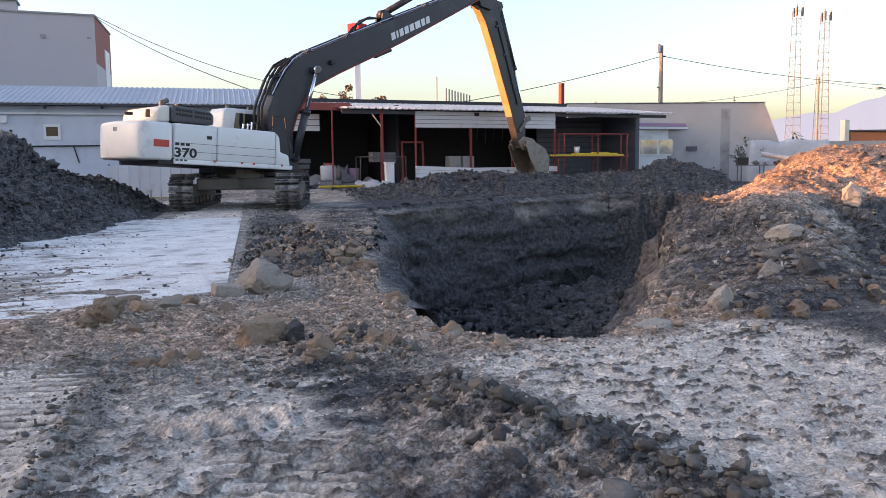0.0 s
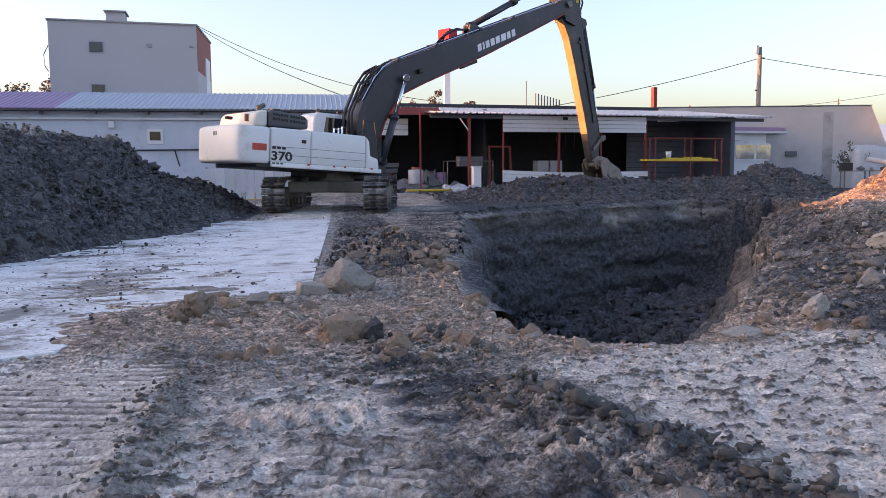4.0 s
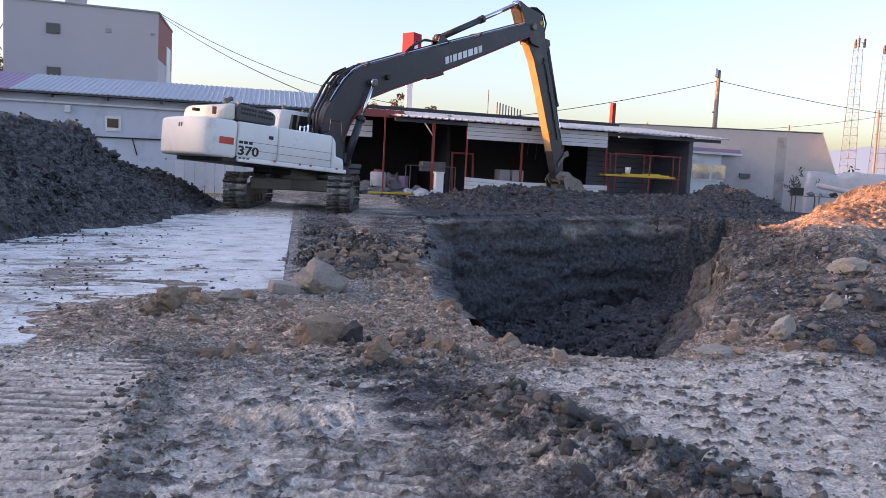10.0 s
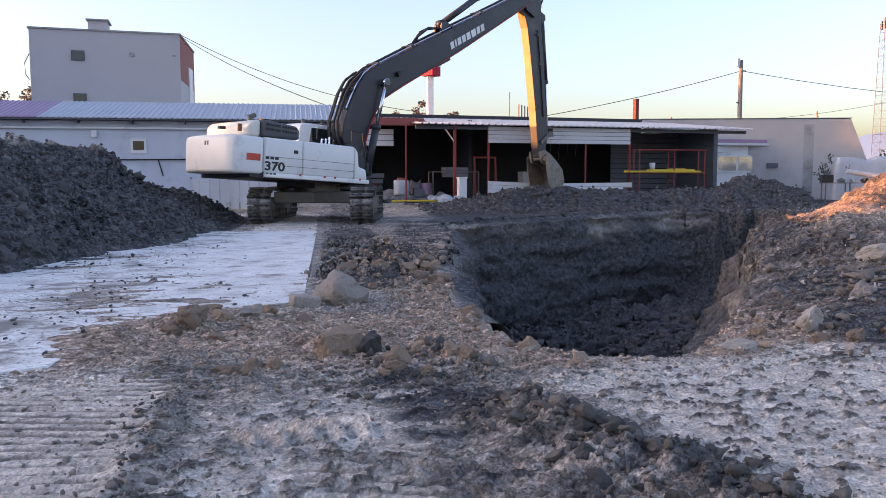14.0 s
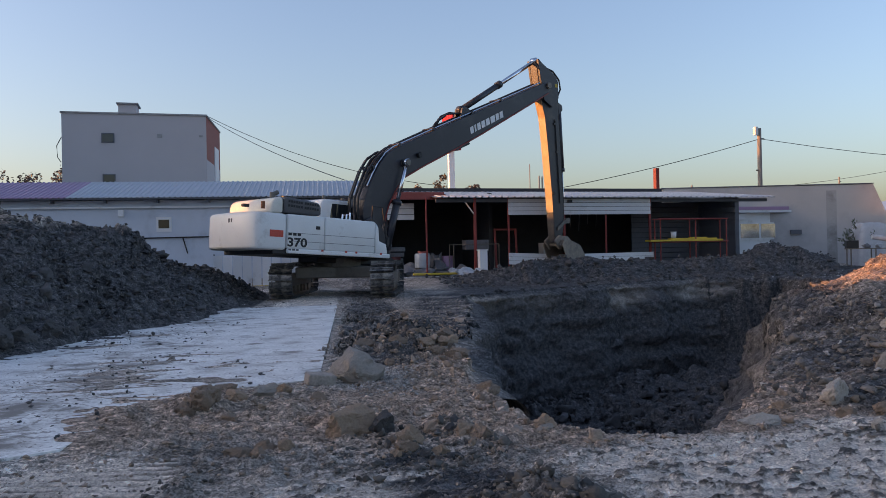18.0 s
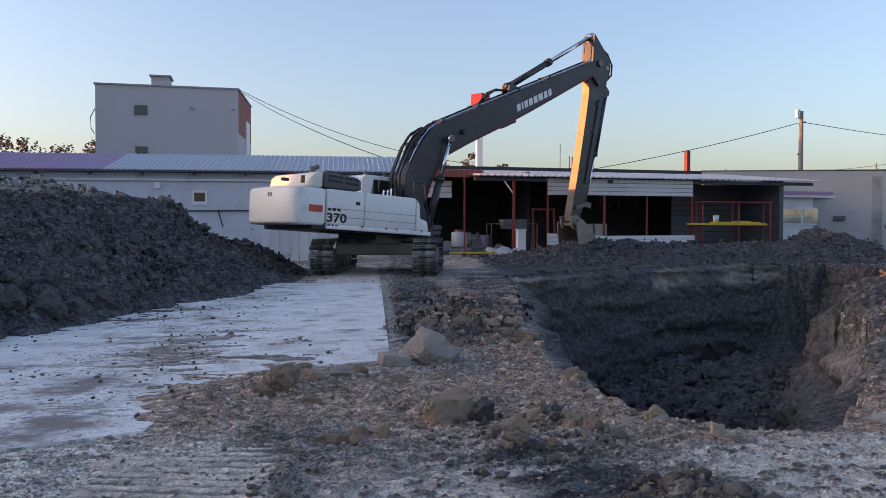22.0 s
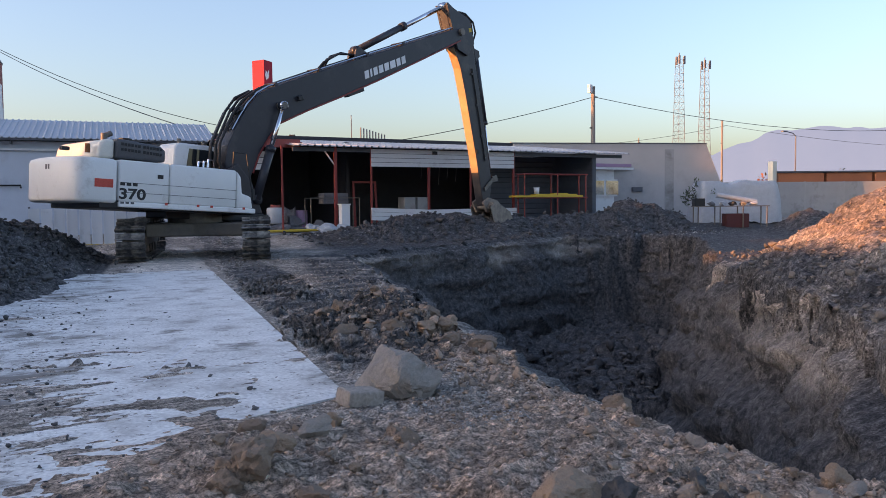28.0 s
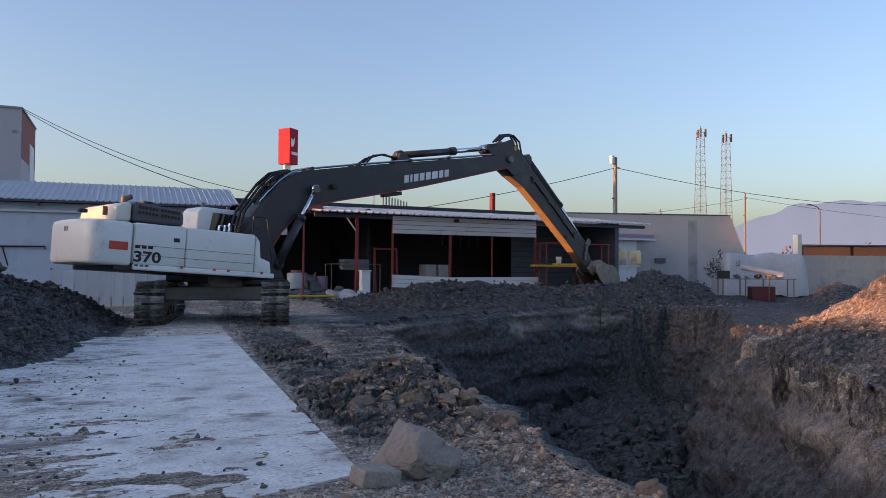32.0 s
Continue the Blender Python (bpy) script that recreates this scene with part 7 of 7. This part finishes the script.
    for i in range(5):
        tagged(part("hanging_strap", Shape().tube([(0, 0, 0), (0.03, 0, -0.6), (-0.02, 0, -1.1 - 0.15 * (i % 3))], 0.015, 5), "junk_grey", m=pose(15.6 + 0.45 * i, 36.0, 3.6)), "strap hanging from the shed roof", "strap", "hanging straps")


def build_right_corner():
    t = thing("steel_bench", pose(29.4, 30.6, 0.22, 0, 0, -27.5), "dark steel bench with odds and ends on it", "bench")
    z0 = ground_z(29.4, 30.6) - 0.22
    for x in (-1.65, -0.6, 0.5, 1.65):
        for y in (-0.35, 0.35):
            part("leg", Shape().bar((x, y, z0), (x, y, 0.84), 0.03, 6), "steel_dirty", t)
    part("top", Shape().box((-1.75, -0.42, 0.84), (1.75, 0.42, 0.88)), "steel_dirty", t)
    tagged(part("red_cupboard", Shape().box((-0.5, -0.3, 0), (0.6, 0.3, 0.66)), "maroon", m=pose(29.6, 30.5, ground_z(29.6, 30.5), 0, 0, -27.5), bevel=0.02), "dark red cupboard under the bench", "cupboard")
    tagged(part("black_box", Shape().box((-0.25, -0.2, 0), (0.25, 0.2, 0.36)), "black_plastic", m=pose(28.05, 31.3, 1.1, 0, 0, -27.5), bevel=0.02), "black box standing on the bench", "box")
    tagged(part("white_pipe", Shape().bar((0, 0, 0), (2.0, 0, -0.35), 0.12, 12), "plastic_sheet", m=pose(28.9, 31.0, 1.62, 0, 0, -25)), "white rolled tube lying across the bench", "tube")
    for i in range(5):
        me = rock_mesh("bundle", 150 + i, ("junk_grey", "plastic_sheet", "black_plastic")[i % 3], 4, 2, 0.4)
        ob = tagged(new("bundle", me), "small bundle of rags lying on the bench", "bundle", "bundles on the bench")
        ob.matrix_basis = pose(28.6 + 0.45 * i, 31.0 - 0.23 * i, 1.22, 0, 0, 30 * i) @ Matrix.Diagonal((0.22, 0.18, 0.13, 1))
    # stack under a pale sheet
    bm = bmesh.new()
    bmesh.ops.create_grid(bm, x_segments=40, y_segments=16, size=1.0)
    for v in bm.verts:
        x, y = v.co.x * 2.15, v.co.y * 1.0
        edge = min(1.0, (2.15 - abs(x)) / 0.28) * min(1.0, (1.0 - abs(y)) / 0.2)
        fold = 0.10 * noise.noise(Vector((x * 1.6, y * 1.6, 3))) + 0.05 * noise.noise(Vector((x * 5, y * 3, 9)))
        v.co = Vector((x + 0.06 * fold, y + 0.5 * fold, 2.12 * max(0.0, edge) ** 0.35 + fold - 0.18 * math.exp(-((x + 0.5) / 0.4) ** 2)))
    me = bpy.data.meshes.new("sheeted_load")
    bm.to_mesh(me)
    bm.free()
    me.polygons.foreach_set("use_smooth", [True] * len(me.polygons))
    me.materials.append(M["plastic_sheet"])
    ob = tagged(new("sheeted_load", me), "low stack covered with pale blue-white plastic sheet", "stack")
    ob.matrix_basis = pose(32.3, 32.9, ground_z(32.3, 32.9) - 0.03, 0, 0, -27.5)
    # bare young tree
    tr = thing("young_tree", pose(30.8, 34.0, ground_z(30.8, 34.0)), "thin young tree with sparse dark leaves", "tree")
    rnd = random.Random(4)
    part("trunk", Shape().bar((0, 0, 0), (0.05, 0, 1.3), 0.05, 8, 0.03), "bark", tr)
    limbs, leaves = Shape(), Shape()
    for k in range(16):
        a, z = rnd.uniform(0, 6.28), rnd.uniform(0.7, 1.5)
        r = rnd.uniform(0.7, 1.6)
        tip = Vector((r * math.cos(a), r * math.sin(a), z + rnd.uniform(0.2, 0.8)))
        limbs.bar((0.04, 0, z), tip, 0.015, 5, 0.006)
        for _ in range(26):
            c = Vector((0.04, 0, z)).lerp(tip, rnd.uniform(0.3, 1.05)) + Vector((rnd.gauss(0, 0.08), rnd.gauss(0, 0.08), rnd.gauss(0, 0.06)))
            u = Vector((rnd.uniform(-1, 1), rnd.uniform(-1, 1), rnd.uniform(-1, 1))).normalized() * 0.09
            w = u.cross(Vector((rnd.uniform(-1, 1), rnd.uniform(-1, 1), 0.3))).normalized() * 0.03
            leaves.add([c - u, c + w, c + u, c - w], [(0, 1, 2, 3)])
    part("limbs", limbs, "bark", tr)
    part("crown", leaves, "leaf", tr)


def build_behind_wall():
    w = thing("brick_stack", pose(46.3, 41.3, 0.2, 0, 0, -27.5), "long low stack of orange-red roof tiles beyond the wall", "stack")
    for k in range(3):
        part("brick_pallet", Shape().box((3.4 * k, 0, 0), (3.4 * k + 3.2, 1.2, 3.0)), "container_red", w, bevel=0.04)
    part("cover", Shape().box((-0.1, -0.1, 3.02), (10.3, 1.3, 3.12)), "panel_dark", w)
    tagged(part("gate_post", Shape().box((-0.2, -0.2, 0), (0.2, 0.2, 3.8)), "cream", m=pose(46.0, 41.6, 0.2)), "cream square gate post by the stack", "post")
    for x, y, h in ((75, 62, 8.0), (100, 58, 8.5), (64, 76, 7)):
        l = thing("street_lamp", pose(x, y, 0.2), "slim grey street lamp with a bent arm", "lamp", "street lamps")
        part("mast", Shape().bar((0, 0, 0), (0, 0, h), 0.09, 8, 0.06), "lattice", l)
        part("arm", Shape().tube([(0, 0, h), (-0.5, 0, h + 0.3), (-1.6, 0, h + 0.45)], 0.05), "lattice", l)
        part("lantern", Shape().box((-2.2, -0.15, h + 0.38), (-1.5, 0.15, h + 0.52)), "lattice", l, bevel=0.03)


def tree_crown(rnd, w, h, n, leaf):
    s = Shape()
    blobs = [(rnd.gauss(0, 0.3) * w, rnd.gauss(0, 0.3) * w, h * rnd.uniform(0.1, 1.0), w * rnd.uniform(0.2, 0.45)) for _ in range(9)]
    for _ in range(n):
        bx, by, bz, br = rnd.choice(blobs)
        d = Vector((rnd.gauss(0, 1), rnd.gauss(0, 1), rnd.gauss(0, 0.8))).normalized() * br * rnd.uniform(0.6, 1.05)
        c = Vector((bx, by, bz)) + d
        u = Vector((rnd.uniform(-1, 1), rnd.uniform(-1, 1), rnd.uniform(-1, 1))).normalized() * leaf
        v = u.cross(Vector((rnd.uniform(-1, 1), rnd.uniform(-1, 1), 1))).normalized() * leaf * 0.7
        s.add([c - u, c + v, c + u, c - v], [(0, 1, 2, 3)])
    return s


def build_far_trees():
    rnd = random.Random(9)
    for x, y, z, w, h, mat in ((31.5, 120, 6.5, 2.6, 6.6, "foliage_far"), (28.7, 121, 7.0, 1.6, 4.0, "foliage_far"), (38.6, 122, 7.0, 1.7, 4.8, "foliage_far"), (35.6, 124, 7.4, 1.0, 3.8, "foliage_far"),
                               (-29, 110, 7.5, 3.0, 5.0, "foliage_far"), (-24, 111, 7.0, 3.2, 4.6, "foliage_far"), (-19.8, 112, 7.0, 3.0, 5.0, "foliage_far"), (-34, 108, 7, 3.0, 6.0, "foliage_far"),
                               (62.0, 60.5, 0.5, 2.2, 3.0, "leaf"), (70, 60, 0.5, 2.6, 2.6, "rust"), (82, 62, 0.5, 3.0, 3.2, "leaf"), (90, 64, 0.5, 3.0, 3.0, "rust"), (99, 66, 0.5, 3.0, 3.6, "rust")):
        t = thing("far_tree", pose(x, y, 0.2), "distant tree with thin autumn leaves", "tree", "distant trees")
        part("trunk", Shape().bar((0, 0, 0), (0, 0, z + h * 0.5), 0.16, 7, 0.06), "bark", t)
        part("crown", tree_crown(rnd, w, h, 520, 0.22), mat, t, m=pose(0, 0, z))
    for k in range(9):
        tagged(part("roof_stake", Shape().bar((0, 0, 0), (0, 0, 10.9 - 0.1 * k), 0.09, 5), "lattice", m=pose(40.2 + 0.42 * k, 100, 0.2)), "thin bare steel stake beyond the roof", "stake", "row of stakes")
    tagged(part("aerial_mast", Shape().bar((0, 0, 0), (0, 0, 12.4), 0.06, 5), "lattice", m=pose(38.9, 100, 0.2)), "thin radio aerial beyond the roof", "aerial")


build_fence(), build_junk(), build_right_corner(), build_behind_wall(), build_far_trees()

# ---- what moves: seconds, slew, boom, arm and bucket in degrees ----
DIG = [
    (0, 21.4, 22.7, -67.4, -62),
    (0.5, 21.8, 20.2, -63.6, -56),
    (1, 20.7, 17.1, -64.3, -54),
    (2, 23.0, 17.8, -62.4, -60),
    (3, 24.4, 18.7, -65.0, -55),
    (3.5, 23.6, 19.4, -68.2, -57),
    (5.5, 25.3, 24.9, -85.3, -87),
    (6, 25.6, 25.0, -72.5, -81),
    (6.5, 26.6, 23.3, -57.4, -71),
    (7, 24.2, 19.9, -58.6, -69),
    (8, 24.4, 18.0, -60.9, -63),
    (9, 24.5, 18.3, -65.1, -61),
    (10, 25.5, 18.9, -67.9, -55),
    (11, 25.4, 20.0, -71.1, -54),
    (12, 26.0, 22.3, -79.5, -55),
    (12.5, 26.5, 23.0, -85.0, -54),
    (13, 27.4, 24.4, -91.2, -72),
    (13.5, 27.8, 25.2, -90.5, -89),
    (14, 28.2, 25.7, -81.5, -80),
    (14.5, 28.4, 24.0, -69.5, -65),
    (15, 27.4, 22.0, -73.8, -63),
    (15.5, 27.4, 21.9, -74.3, -63),
    (17.5, 28.3, 22.5, -84.7, -57),
    (18, 29.1, 22.6, -84.5, -58),
    (19, 28.6, 23.6, -97.6, -54),
    (19.5, 31.7, 23.5, -99.4, -63),
    (20, 33.6, 23.2, -106.1, -69),
    (20.5, 34.4, 22.5, -114.4, -80),
    (21, 33.8, 23.7, -115.8, -99),
    (21.5, 31.4, 23.6, -110.5, -97),
    (22, 27.3, 22.2, -102.5, -81),
    (22.5, 23.4, 21.6, -93.7, -77),
    (23, 21.0, 21.2, -96.1, -81),
    (24, 22.3, 20.6, -94.6, -81),
    (25, 21.0, 20.7, -93.1, -78),
    (25.5, 20.4, 21.1, -87.5, -67),
    (26, 19.0, 20.6, -84.4, -62),
    (26.5, 19.7, 19.8, -80.3, -67),
    (28.5, 17.7, 20.3, -73.0, -64),
    (29, 16.8, 19.5, -62.3, -53),
    (29.5, 17.8, 17.7, -53.2, -42),
    (30, 17.1, 14.4, -44.5, -37),
    (30.5, 16.7, 11.2, -36.6, -39),
    (31, 16.3, 7.7, -32.9, -40),
    (32, 15.3, 9.4, -38.2, -45),
]


def planar(r, z, turn, slew, y=0.0):
    return pose(0, 0, 0, 0, 0, slew) @ Matrix.Translation((r, y, z)) @ pose(0, 0, 0, 0, -turn, 0)


def turned(p, q, a):
    a = radians(a)
    return p[0] + q[0] * math.cos(a) - q[1] * math.sin(a), p[1] + q[0] * math.sin(a) + q[1] * math.cos(a)


def motions():
    keys = {ob: [] for ob in (house, boom, arm, bucket, *(o for pair in cylinders.values() for o in pair))}
    for t, slew, b, a, k in DIG:
        foot = (FOOT_R, FOOT_Z)
        elbow = turned(foot, ELBOW, b)
        pin = turned(elbow, (ARM_LEN, 0), a)
        keys[house].append((t, pose(0, 0, 0, 0, 0, slew) @ pose(-1.0, 0, 1.3, 0, 3.4, 0) @ Matrix.Translation((1.0, 0, -1.3))))
        keys[boom].append((t, planar(*foot, b, slew)))
        keys[arm].append((t, planar(*elbow, a, slew)))
        keys[bucket].append((t, planar(*pin, k, slew)))
        for key, base, tip in ((-0.5, (1.7, 1.55), turned(foot, (3.05, 0.42), b)), (0.5, (1.7, 1.55), turned(foot, (3.05, 0.42), b)),
                               ("arm", turned(foot, (6.95, 1.25), b), turned(elbow, (-1.05, -0.42), a))):
            turn = math.degrees(math.atan2(tip[1] - base[1], tip[0] - base[0]))
            y = 0.0 if key == "arm" else key
            tube, rod = cylinders[key]
            keys[tube].append((t, planar(*base, turn, slew, y)))
            keys[rod].append((t, planar(*tip, turn, slew, y)))
    for ob, rows in keys.items():
        walk(ob, rows)


motions()
